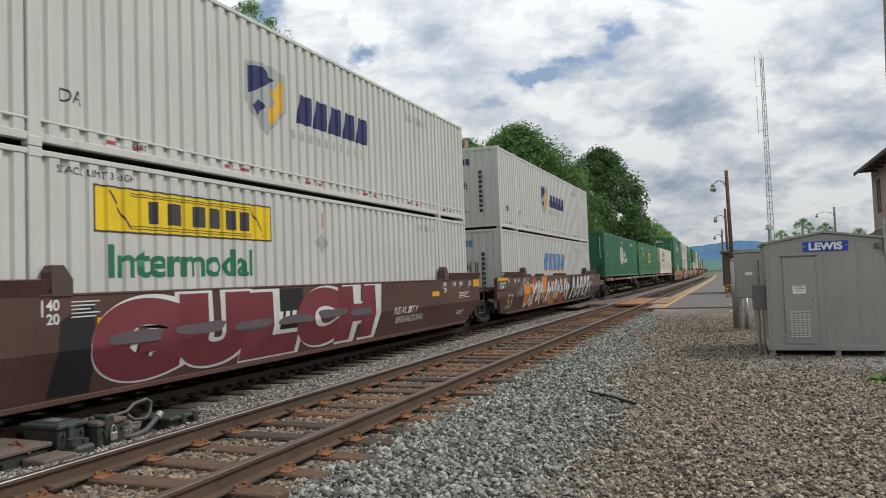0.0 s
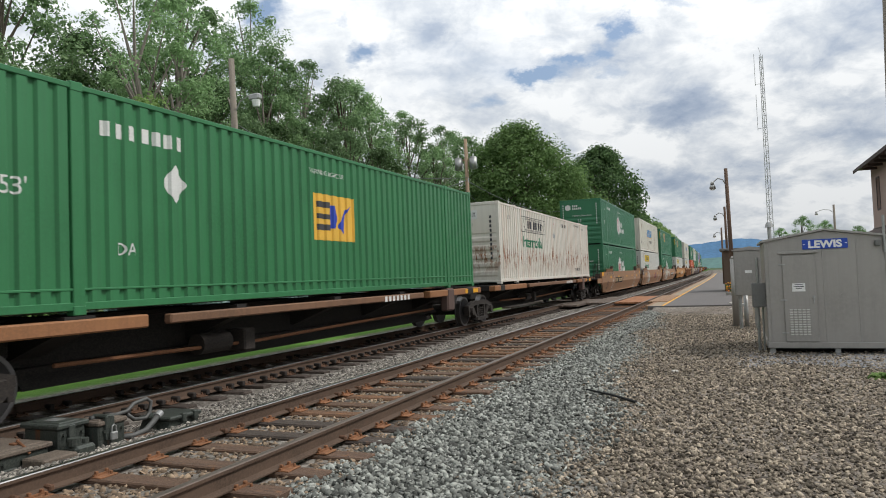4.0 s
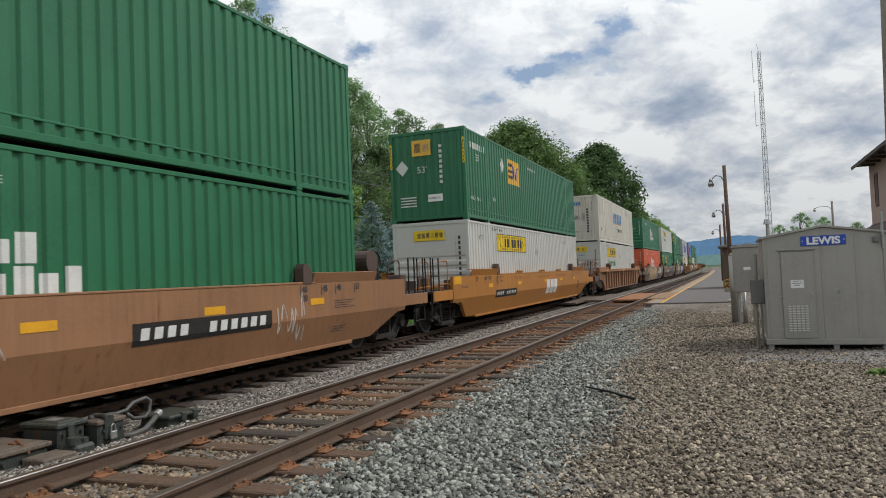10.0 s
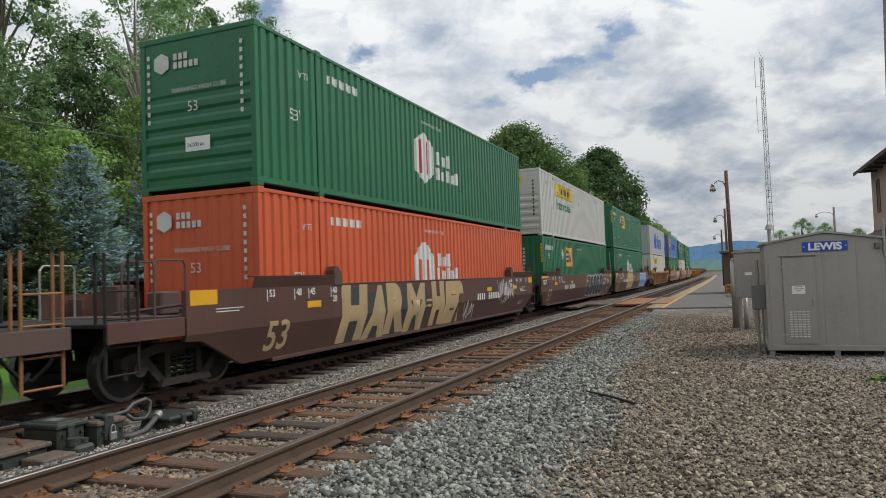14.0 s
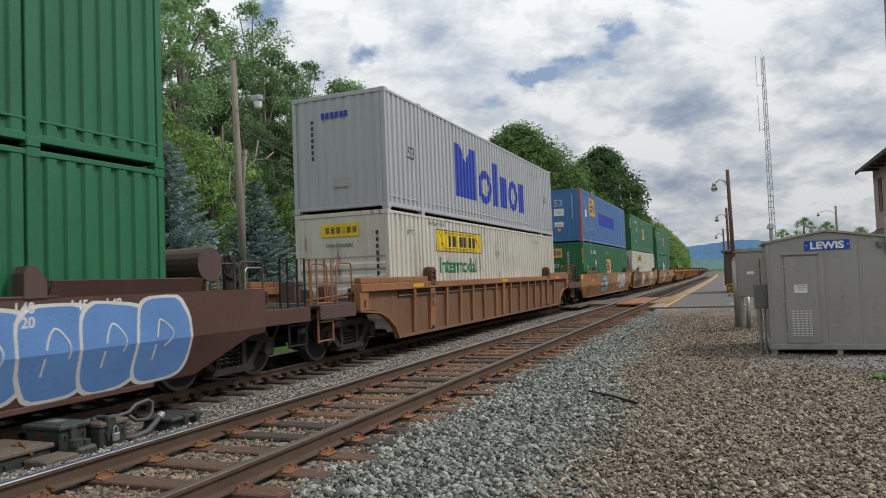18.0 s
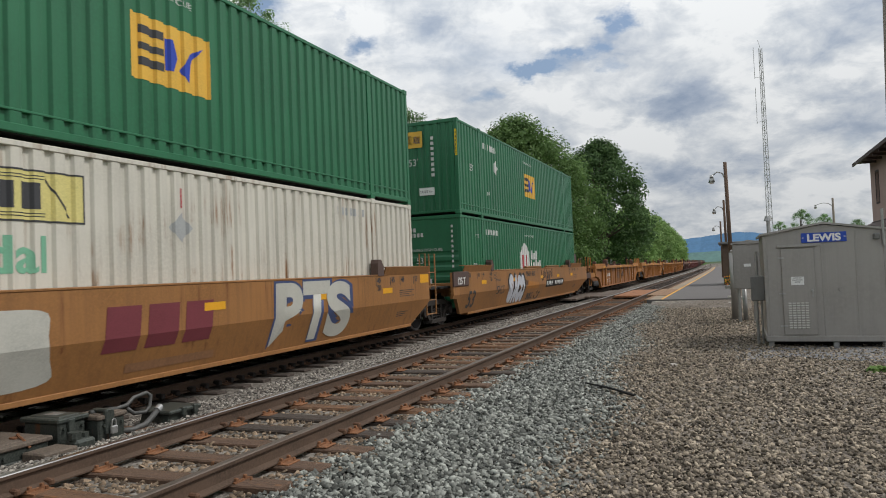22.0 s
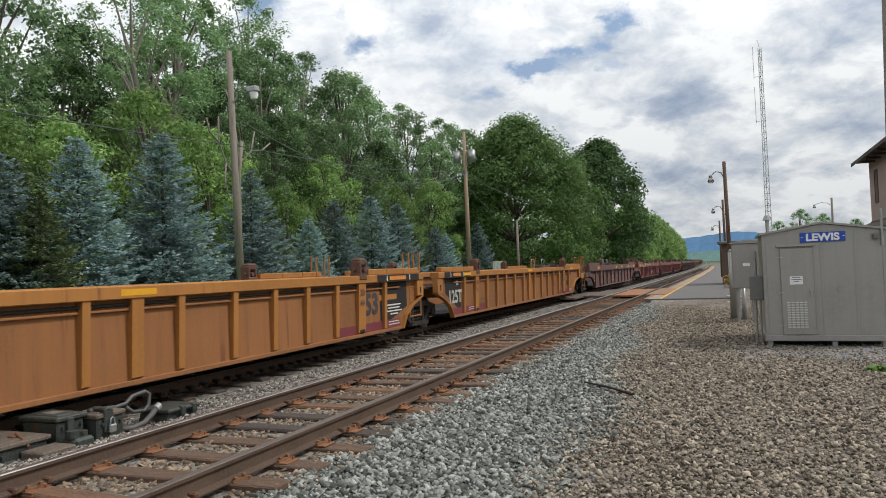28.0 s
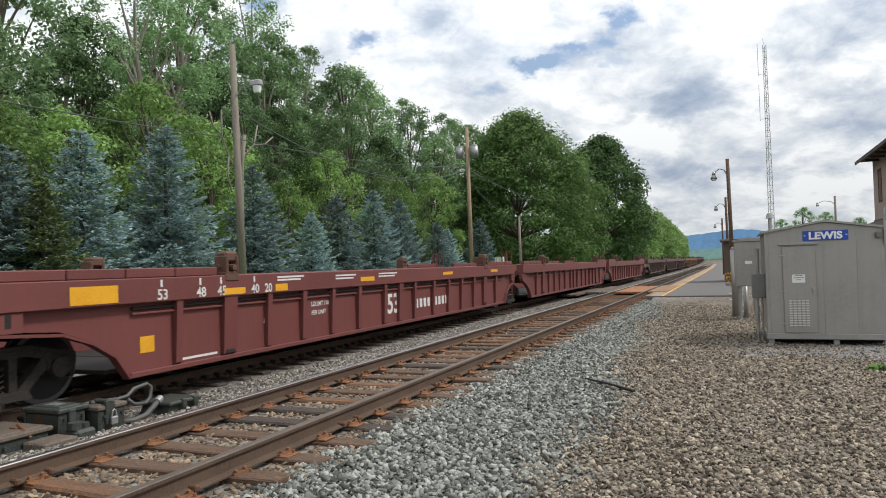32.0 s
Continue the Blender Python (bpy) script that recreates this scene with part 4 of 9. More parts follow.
def cabinet_group():
    """Meter box on the hut's corner, cabinet on legs, pale posts and the dark shed by the platform."""
    m = thing("meter_box", "small grey electric meter box on a conduit post", "electric box", at=(0.47, 15.9, -0.4))
    part("box", Geo().cbox(-0.13, 0.13, -0.1, 0.1, 0.98, 1.48, 0.012).mesh("box", ALU_DARK), m)
    part("conduit", Geo().tube((-0.03, 0, 0), (-0.03, 0, 1.0), 0.03, n=8).tube((0.06, 0, 0), (0.06, 0, 1.0), 0.02, n=8).mesh("conduit", STEEL), m)
    part("riser", Geo().tube((0.0, 0.06, 1.45), (0.0, 0.06, 2.0), 0.03, n=8).mesh("riser", STEEL), m)
    c = thing("relay_cabinet", "pale grey metal relay cabinet on two posts", "cabinet", at=(0.45, 21.5, -0.38))
    part("case", Geo().cbox(-0.42, 0.42, -0.25, 0.25, 1.0, 2.25, 0.015).mesh("case", ALU), c)
    part("lid", Geo().prism([(-0.46, 2.25), (0.46, 2.25), (0.46, 2.28), (0, 2.36), (-0.46, 2.28)], "y", -0.3, 0.3).mesh("lid", ALU), c)
    for x in (-0.3, 0.1):
        part("post", Geo().tube((x, -0.1, 0), (x, -0.1, 1.0), 0.045, n=8).mesh("post", STEEL), c)
    part("plate", Geo().box(-0.14, 0.04, -0.256, -0.25, 1.62, 1.70).mesh("plate", WHITE), c)
    p = thing("marker_post", "pale grey round-topped steel post", "post", at=(0.03, 22.5, -0.36))
    part("shaft", Geo().tube((0, 0, 0), (0, 0, 2.02), 0.1, n=14).mesh("shaft", ALU, True), p)
    part("cap", Geo().tube((0, 0, 2.02), (0, 0, 2.1), 0.1, 0.05, 14).mesh("cap", ALU, True), p)
    p = thing("marker_post", "short rusted steel post in the gravel", "post", at=(0.3, 22.0, -0.36))
    part("shaft", Geo().tube((0, 0, 0), (0, 0, 0.95), 0.06, n=10).mesh("shaft", STEEL, True), p)
    s = thing("shelter", "dark brown flat-roofed waiting shelter beside the platform", "shelter", at=(0.55, 46, -0.35))
    part("wall", Geo().box(-1.05, 1.6, 0, 0.12, 0, 2.75).mesh("wall", SHED), s)
    part("wall", Geo().box(-1.05, -0.93, 0.12, 3.4, 0, 2.75).mesh("wall", SHED), s)
    part("wall", Geo().box(1.48, 1.6, 0.12, 3.4, 0, 2.75).mesh("wall", SHED), s)
    part("roof", Geo().cbox(-1.25, 1.8, -0.25, 3.6, 2.75, 2.9, 0.02).mesh("roof", ALU_DARK), s)
    part("blue_panel", Geo().box(-0.6, 0.1, -0.02, -0.003, 1.15, 1.5).mesh("blue_panel", BLUE), s)
    f = thing("planter", "tub of orange and yellow flowers beside the platform", "planter", at=(-0.12, 40.0, -0.36))
    part("tub", Geo().tube((0, 0, 0), (0, 0, 0.45), 0.24, 0.3, 12).mesh("tub", CONCRETE), f)
    rnd = random.Random(3)
    g = Geo()
    for i in range(60):
        a, r, z = rnd.uniform(0, 6.28), rnd.uniform(0, 0.3), rnd.uniform(0.45, 0.95)
        g.cbox(r * math.cos(a) - 0.04, r * math.cos(a) + 0.04, r * math.sin(a) - 0.04, r * math.sin(a) + 0.04, z, z + 0.06, 0.02, rnd.choice((0, 0, 1, 2)))
    part("flowers", g.mesh("flowers", [GRASSY, G_ORANGE, YELLOW]), f, "orange and yellow flowers")["kind"] = "stuff"
    for i, z in enumerate((0.0, 0.16)):
        k = thing("concrete_block", "broken pale concrete block by the platform edge", "block", at=pose(0.0 + 0.06 * i, 29.4 + 0.8 * i, -0.36 + z, 0, 0, 12 * i), group="blocks by the platform")
        part("block", Geo().cbox(-0.2, 0.2, -0.5, 0.5, 0, 0.2, 0.03).mesh("block", CONCRETE), k)


IRON_GREY = surface("iron_grey", (0.10, 0.10, 0.095), 0.6, 0.3, 0.3, 8, 60, 0.15)
SHED = surface("shed_brown_boards", (0.13, 0.095, 0.07), 0.85, 0, 0.3, 1.5, 20, 0.3, stretch=(6, 6, 0.6))
GRASSY = plain("grass_blade", (0.06, 0.14, 0.03), 0.8)
STATION_WALL = surface("station_pink_stucco", (0.40, 0.30, 0.26), 0.9, 0, 0.15, 0.7, 20, 0.2)
STATION_ROOF = surface("station_roof_tile", (0.10, 0.075, 0.065), 0.85, 0, 0.3, 2.0, 14, 0.4)
TRIM_DARK = plain("station_dark_trim", (0.07, 0.05, 0.045), 0.7)
GLASS, _n, _l, _b = shader("window_glass")
_b.inputs["Base Color"].default_value, _b.inputs["Roughness"].default_value, _b.inputs["Specular IOR Level"].default_value = (0.02, 0.025, 0.03, 1), 0.06, 0.8
MATS["window_glass"] = GLASS


def station_house():
    """A stucco station building with a wide hipped roof and a lower canopy; only its near corner comes into view."""
    Y0, Y1 = 26.0, 48.0
    X0, X1 = 7.85, 20.0
    ze = 6.93
    s = thing("station_building", "pink stucco station building with a dark hipped roof", "building", at=(0, 0, 0))
    zb = -0.45
    wins = [(0.9, 1.75, 4.0, 6.1), (3.6, 4.5, 4.0, 6.1), (0.9, 1.75, 0.6, 2.6), (3.6, 4.5, 0.6, 2.6)]
    # front wall with openings
    def wall(axis, a0, a1, thick0, thick1, openings):
        g = Geo()
        cuts_a = sorted({a0, a1, *[w[0] for w in openings], *[w[1] for w in openings]})
        cuts_z = sorted({zb, ze, *[w[2] for w in openings], *[w[3] for w in openings]})
        for p, q in zip(cuts_a[:-1], cuts_a[1:]):
            for r, t in zip(cuts_z[:-1], cuts_z[1:]):
                cx, cz = (p + q) / 2, (r + t) / 2
                if any(w[0] < cx < w[1] and w[2] < cz < w[3] for w in openings):
                    continue
                if axis == "x":
                    g.box(p, q, thick0, thick1, r, t)
                else:
                    g.box(thick0, thick1, p, q, r, t)
        return g
    ow = [(X0 + a, X0 + b, c, d) for a, b, c, d in wins]
    part("wall", wall("x", X0, X1, Y0, Y0 + 0.3, ow).mesh("wall", STATION_WALL), s)
    ol = [(Y0 + a, Y0 + b, c, d) for a, b, c, d in ((1.2, 2.1, 4.0, 6.1), (5, 6, 4.0, 6.1), (1.2, 2.1, 0.6, 2.6), (5, 6, 0.4, 2.6), (13, 13.8, 4.2, 6.1), (19.6, 20.4, 4.4, 6.1))]
    part("wall", wall("y", Y0 + 0.3, Y1, X0, X0 + 0.3, ol).mesh("wall", STATION_WALL), s)
    part("wall", Geo().box(X1 - 0.3, X1, Y0 + 0.3, Y1, zb, ze).mesh("wall", STATION_WALL), s)
    part("wall", Geo().box(X0 + 0.3, X1 - 0.3, Y1 - 0.3, Y1, zb, ze).mesh("wall", STATION_WALL), s)
    for a, b, c, d in ow:
        w = part("window", Geo().box(a - 0.08, b + 0.08, Y0 - 0.03, Y0, c - 0.1, c).box(a - 0.08, b + 0.08, Y0 - 0.03, Y0, d, d + 0.1)
                 .box(a - 0.08, a, Y0 - 0.03, Y0, c, d).box(b, b + 0.08, Y0 - 0.03, Y0, c, d).mesh("window", TRIM_DARK), s)
        part("pane", Geo().box(a, b, Y0 + 0.12, Y0 + 0.14, c, d).mesh("pane", GLASS), w)
    for a, b, c, d in ol:
        w = part("window", Geo().box(X0 - 0.03, X0, a - 0.08, b + 0.08, c - 0.1, c).box(X0 - 0.03, X0, a - 0.08, b + 0.08, d, d + 0.1)
                 .box(X0 - 0.03, X0, a - 0.08, a, c, d).box(X0 - 0.03, X0, b, b + 0.08, c, d).mesh("window", TRIM_DARK), s)
        part("pane", Geo().box(X0 + 0.12, X0 + 0.14, a, b, c, d).mesh("pane", GLASS), w)
    ov = 0.75
    xm, ym = (X0 + X1) / 2, (Y0 + Y1) / 2
    e = [(X0 - ov, Y0 - ov, ze), (X1 + ov, Y0 - ov, ze), (X1 + ov, Y1 + ov, ze), (X0 - ov, Y1 + ov, ze)]
    kick = [(X0 + 0.6, Y0 + 0.6, ze + 0.95), (X1 - 0.6, Y0 + 0.6, ze + 0.95), (X1 - 0.6, Y1 - 0.6, ze + 0.95), (X0 + 0.6, Y1 - 0.6, ze + 0.95)]
    top = [(xm, ym - 5, ze + 5.6), (xm, ym + 5, ze + 5.6)]
    g = Geo().add([*e, *kick, *top], [(0, 1, 5, 4), (1, 2, 6, 5), (2, 3, 7, 6), (3, 0, 4, 7), (4, 5, 8), (5, 6, 9, 8), (6, 7, 9), (7, 4, 8, 9), (3, 2, 1, 0)])
    part("roof", g.mesh("roof", STATION_ROOF), s)
    part("fascia", Geo().box(X0 - ov - 0.02, X1 + ov, Y0 - ov - 0.06, Y0 - ov - 0.01, ze - 0.16, ze + 0.03).box(X0 - ov - 0.06, X0 - ov - 0.01, Y0 - ov, Y1 + ov, ze - 0.16, ze + 0.03).mesh("fascia", TRIM_DARK), s)
    part("band", Geo().box(X0 - 0.06, X1, Y0 - 0.06, Y0 - 0.003, 3.1, 3.35).box(X0 - 0.06, X0 - 0.003, Y0, Y1, 3.1, 3.35).mesh("band", TRIM_DARK), s)
    # low canopy round the ground floor
    c = [(X0 - 1.3, Y0 - 1.3, 2.75), (X1, Y0 - 1.3, 2.75), (X1, Y0 - 0.01, 3.3), (X0 - 0.01, Y0 - 0.01, 3.3), (X0 - 1.3, Y1 + 0.6, 2.75), (X0 - 0.01, Y1 + 0.6, 3.3)]
    g = Geo().add([*c, *[(x, y, z - 0.12) for x, y, z in c]], [(0, 1, 2, 3), (0, 3, 5, 4), (9, 8, 7, 6), (10, 11, 9, 6), (0, 6, 7, 1), (0, 4, 10, 6), (4, 5, 11, 10), (1, 7, 8, 2)])
    part("canopy", g.mesh("canopy", STATION_ROOF), s)
    for x, y in ((X0 - 1.1, Y0 - 1.0), (X0 - 1.1, Y0 + 8), (X0 - 1.1, Y0 + 21), (X0 + 4, Y0 - 1.0)):
        part("canopy_post", Geo().cbox(x - 0.1, x + 0.1, y - 0.1, y + 0.1, zb, 2.62, 0.01).mesh("canopy_post", TRIM_DARK), s)
    for i in range(14):
        y = Y0 - 0.9 + i * 1.6
        part("eave_bracket", Geo().box(X0 - 0.7, X0 - 0.01, y, y + 0.12, ze - 0.3, ze - 0.16).mesh("eave_bracket", TRIM_DARK), s)


def utility_pole(x, y, h, lean, r, mat, label, lamp=False, transformers=False, base=-0.6):
    p = thing("utility_pole", label, "utility pole", at=pose(x, y, base, 0, lean, 0), group="utility poles along the far side")
    H = h - base
    part("pole", Geo().tube((0, 0, 0), (0, 0, H), r, r * 0.68, 14).mesh("pole", mat, True), p)
    if lamp:
        part("lamp_arm", Geo().pipe([(0, 0, H - lamp), (0.3, 0, H - lamp + 0.5), (0.7, 0, H - lamp + 0.66), (0.95, 0, H - lamp + 0.6)], 0.025).mesh("lamp_arm", STEEL), p)
        hd = part("lamp_head", Geo().cbox(0.78, 1.25, -0.14, 0.14, H - lamp + 0.44, H - lamp + 0.68, 0.05).mesh("lamp_head", STEEL), p)
        part("lens", Geo().tube((1.05, 0, H - lamp + 0.2), (1.05, 0, H - lamp + 0.44), 0.12, 0.17, 12).mesh("lens", WHITE), hd)
    if transformers:
        part("crossarm", Geo().cbox(-0.75, 0.75, -0.05, 0.05, H - 1.55, H - 1.43, 0.01).mesh("crossarm", mat), p)
        for dx in (-0.55, 0.55):
            t = part("transformer", Geo().tube((dx, -0.1, H - 2.2), (dx, -0.1, H - 1.4), 0.27, n=16).mesh("transformer", STEEL, True), p, "pale grey drum transformer")
            part("lid", Geo().tube((dx, -0.1, H - 1.4), (dx, -0.1, H - 1.32), 0.28, 0.2, 16).mesh("lid", STEEL, True), t)
            part("bushing", Geo().tube((dx, -0.1, H - 1.32), (dx, -0.1, H - 1.12), 0.04, n=8).mesh("bushing", WHITE), t)
        part("insulator", Geo().tube((0.05, 0, H - 3.1), (0.05, 0, H - 2.8), 0.1, n=10).mesh("insulator", STEEL), p)
    return p


STRAND = plain("weathered_cable", (0.075, 0.085, 0.08), 0.6)


def wire(a, b, sag, r=0.019):
    a, b = Vector(a), Vector(b)
    pts = [a.lerp(b, i / 14) - Vector((0, 0, sag * 4 * (i / 14) * (1 - i / 14))) for i in range(15)]
    w = thing("overhead_wire", "sagging weathered grey overhead wire between poles", "wire", group="overhead wires")
    part("strand", Geo().pipe(pts, r, 5).mesh("strand", STRAND), w)


def track_device():
    """Locked iron boxes of a track circuit beside the far track, with a lever handle, padlock, hose and junction box."""
    d = thing("track_device", "dark iron track-circuit boxes with padlock, handle and hose", "track device", at=(0, -0.25, 0))
    g0 = -0.35

    def chest(x0, x1, y0, y1, top, lid_mat, lip=0.03):
        b = part("box", Geo().cbox(x0, x1, y0, y1, g0, top - 0.05, 0.02).cbox(x0 - 0.03, x1 + 0.03, y0 - 0.03, y1 + 0.03, g0, g0 + 0.05, 0.01).mesh("box", DEVICE), d)
        part("lid", Geo().cbox(x0 - lip, x1 + lip, y0 - lip, y1 + lip, top - 0.055, top, 0.014).cbox(x0 + 0.04, x1 - 0.04, y0 + 0.04, y1 - 0.04, top - 0.01, top + 0.012, 0.01).mesh("lid", lid_mat), b)
        for k in range(3):
            part("bolt", Geo().tube((x1 + 0.0, y0 + (k + 0.5) * (y1 - y0) / 3, top - 0.12), (x1 + 0.03, y0 + (k + 0.5) * (y1 - y0) / 3, top - 0.12), 0.018, n=6).mesh("bolt", DEVICE), b)
        return b
    low = chest(-7.5, -6.78, 4.95, 5.56, -0.13, DEVICE_TOP)
    part("hasp", Geo().cbox(-7.02, -6.93, 5.28, 5.36, -0.13, -0.10, 0.006).pipe([(-7.1, 5.45, -0.11), (-6.98, 5.35, -0.085), (-6.82, 5.3, -0.12), (-6.75, 5.32, -0.2)], 0.014, 6).mesh("hasp", RUST), low)
    main = chest(-7.3, -6.76, 5.66, 6.0, 0.02, DEVICE)
    part("hasp", Geo().cbox(-6.78, -6.72, 5.76, 5.84, -0.16, 0.0, 0.008).cbox(-6.74, -6.70, 5.74, 5.86, -0.3, -0.18, 0.01).mesh("hasp", DEVICE), main)
    part("plate", Geo().cbox(-7.12, -6.94, 5.76, 5.9, 0.033, 0.037, 0.001).mesh("plate", STEEL), main)
    second = chest(-7.02, -6.62, 6.05, 6.42, -0.02, DEVICE_TOP, 0.02)
    part("mount", Geo().cbox(-6.64, -6.58, 6.12, 6.24, -0.24, 0.03, 0.012).cbox(-6.82, -6.58, 6.13, 6.21, 0.0, 0.04, 0.012).mesh("mount", DEVICE), second)
    lock = part("padlock", Geo().cbox(-6.57, -6.53, 6.15, 6.24, -0.24, -0.15, 0.01).mesh("padlock", STEEL), d, "pale steel padlock")
    part("shackle", Geo().pipe([(-6.55, 6.165, -0.15), (-6.55, 6.17, -0.09), (-6.55, 6.195, -0.07), (-6.55, 6.22, -0.09), (-6.55, 6.225, -0.15)], 0.009, 6).mesh("shackle", STEEL), lock)
    part("gear_case", Geo().cbox(-6.72, -6.5, 5.66, 5.92, g0, -0.2, 0.03).tube((-6.6, 5.72, -0.2), (-6.6, 5.72, -0.12), 0.07, n=12).tube((-6.62, 5.86, -0.2), (-6.62, 5.86, -0.15), 0.05, n=10).mesh("gear_case", DEVICE), d)
    part("low_cover", Geo().cbox(-6.72, -6.4, 5.2, 5.6, g0, -0.22, 0.015).mesh("low_cover", DEVICE_TOP), d)
    lever = [(-6.80, 6.1, 0.0), (-6.8, 6.38, -0.03), (-6.80, 6.62, -0.01), (-6.8, 6.72, 0.06), (-6.8, 6.92, 0.085), (-6.8, 6.99, 0.04), (-6.8, 6.97, -0.09), (-6.8, 6.9, -0.15), (-6.8, 6.72, -0.13), (-6.8, 6.62, -0.05)]
    part("lever_handle", Geo().pipe(lever, 0.024, 10).tube((-6.8, 6.1, 0.0), (-6.8, 6.45, -0.03), 0.034, n=10).mesh("lever_handle", IRON_GREY, True), d)
    part("hose", Geo().pipe([(-6.68, 6.34, -0.26), (-6.6, 6.52, -0.27), (-6.6, 6.7, -0.25), (-6.66, 6.88, -0.19), (-6.72, 7.02, -0.14)], 0.034, 12).mesh("hose", IRON_GREY, True), d)
    part("clamp", Geo().tube((-6.71, 6.99, -0.15), (-6.74, 7.08, -0.12), 0.046, n=12).mesh("clamp", STEEL), d)
    jb = part("junction_box", Geo().prism([(6.98, g0), (7.55, g0), (7.52, -0.2), (7.05, -0.2)], "x", -7.0, -6.55).mesh("junction_box", DEVICE), d)
    part("lid", Geo().cbox(-7.03, -6.5, 7.0, 7.56, -0.205, -0.155, 0.015).cbox(-6.55, -6.48, 7.2, 7.28, -0.25, -0.14, 0.01).cbox(-6.55, -6.48, 7.4, 7.48, -0.25, -0.14, 0.01).mesh("lid", DEVICE), jb)
    part("tie_bar", Geo().cbox(-7.6, -6.3, 6.5, 6.72, g0 - 0.05, -0.28, 0.015).mesh("tie_bar", TIE), d)


build_platform()
build_crossing()
lamp_post(0.0, 31.2, 5.5, -0.55, LAMP_WOOD, "tall wooden platform lamp post with hooded lamp", "hooded metal lamp", -0.6)
lamp_post(-0.25, 48.5, 5.3, -0.6, LAMP_WOOD, "tall wooden platform lamp post with hooded lamp", "hooded metal lamp", -0.4)
lamp_post(-0.75, 66.5, 4.9, -0.6, LAMP_WOOD, "tall wooden platform lamp post with hooded lamp", "hooded metal lamp", 0)
lamp_post(8.6, 71.0, 6.6, -1.4, POLE_GREY, "wooden lamp post in the yard behind the hut", "hooded metal lamp", 0, r=0.12)
radio_mast()
signal_bungalow()
cabinet_group()
station_house()
utility_pole(-17.0, 21.5, 10.1, -1.6, 0.165, POLE_GREY, "leaning grey wooden utility pole with a street lamp", lamp=2.2)
utility_pole(-17.0, 46.4, 11.2, -0.3, 0.17, WOODPOLE, "brown wooden utility pole carrying two transformers", transformers=True)
utility_pole(-15.0, 51.8, 5.05, 0, 0.12, POLE_GREY, "short grey wooden service pole")
utility_pole(-17.0, 89.8, 10.7, 0.4, 0.17, POLE_GREY, "grey wooden utility pole with a lamp arm", lamp=2.9)
rp = thing("utility_pole", "dark wooden utility pole beside the yard", "utility pole", at=pose(4.36, 23.6, -0.4, 0, 1.2, 0))
part("pole", Geo().tube((0, 0, 0), (0, 0, 11.5), 0.17, 0.12, 14).mesh("pole", POLE_GREY, True), rp)
wire((-17.2, 21.5, 7.6), (-17, 46.4, 8.3), 1.6, 0.026)
wire((-17.2, 21.5, 6.5), (-17, 46.4, 8.45), 0.4, 0.02)
wire((-17, 46.4, 8.2), (-17.1, 89.8, 10.3), 1.6, 0.028)
wire((-17, 46.4, 7.4), (-15, 51.8, 5.0), 0.6, 0.022)
wire((-17.6, -8, 6.7), (-17.2, 21.5, 6.5), 0.6, 0.02)
track_device()
st = thing("stick", "bare dark dead stick lying on the gravel", "stick")
part("stem", Geo().tube((-2.02, 10.1, -0.235), (-1.62, 9.75, -0.24), 0.012, 0.016, 7).tube((-1.62, 9.75, -0.24), (-1.25, 9.42, -0.27), 0.016, 0.02, 7).mesh("stem", RUBBER), st)
for x, y, s in ((-1.0, 12.6, 0.055), (-0.75, 12.7, 0.045), (-1.9, 11.0, 0.04)):
    k = thing("loose_stone", "single pale stone lying on the gravel", "stone", at=pose(x, y, -0.33, 8, 5, 30 * s * 10), group="loose pale stones")
    part("stone", Geo().cbox(-s, s, -s * 0.7, s * 0.7, 0, s * 0.7, s * 0.2).mesh("stone", CONCRETE), k)
build_track("near_track", XN, 0.0, RAIL_HEAD, 42, "near railway track with rusty rails on weathered timber ties", 11)
build_track("far_track", XF, ZF, RAIL_HEAD, 30, "far railway track carrying the train, dark timber ties", 12)


# ---- the train: containers ----
CL, CW, CH = 16.15, 2.59, 2.896     # a 53-foot box
HX, HY = CW / 2, CL / 2
PITCH, DEPTH = 0.275, 0.042
POST_Y = 6.06
CACHE = {}


def corr_breaks(y0, y1):
    """The trapezoid sheet between y0 and y1: (y, depth below the outer plane)."""
    n = max(1, round((y1 - y0) / PITCH))
    p = (y1 - y0) / n
    out = []
    for i in range(n):
        a = y0 + i * p
        out += [(a, DEPTH), (a + p * 0.26, DEPTH), (a + p * 0.38, 0.0), (a + p * 0.88, 0.0)]
    out.append((y1, DEPTH))
    return out


def side_breaks():
    return corr_breaks(-HY + 0.1, -POST_Y - 0.09) + corr_breaks(-POST_Y + 0.09, POST_Y - 0.09) + corr_breaks(POST_Y + 0.09, HY - 0.1)


SIDE = side_breaks()
SIDE_Y = np.array([b[0] for b in SIDE])
SIDE_D = np.array([b[1] for b in SIDE])


def sheet_x(y):
    """How far out the side's sheet lies at y."""
    return HX - 0.012 - float(np.interp(y, SIDE_Y, SIDE_D))


def cached(key, make):
    if key not in CACHE:
        CACHE[key] = make()
    return CACHE[key]


def side_mesh(mat, s):
    def make():
        g = Geo()
        z0, z1 = 0.14, CH - 0.07
        pts = []
        for y, d in SIDE:
            x = s * (HX - 0.012 - d)
            pts += [(x, y, z0), (x, y, z1)]
        g.add(pts, [(2 * i, 2 * i + 2, 2 * i + 3, 2 * i + 1) for i in range(len(SIDE) - 1)])
        xi = s * (HX - 0.075)
        g.box(min(xi, xi - s * 0.01), max(xi, xi - s * 0.01), -HY + 0.1, HY - 0.1, z0, z1)
        return g.mesh("side_panel", mat)
    return cached(("side", mat.name, s), make)


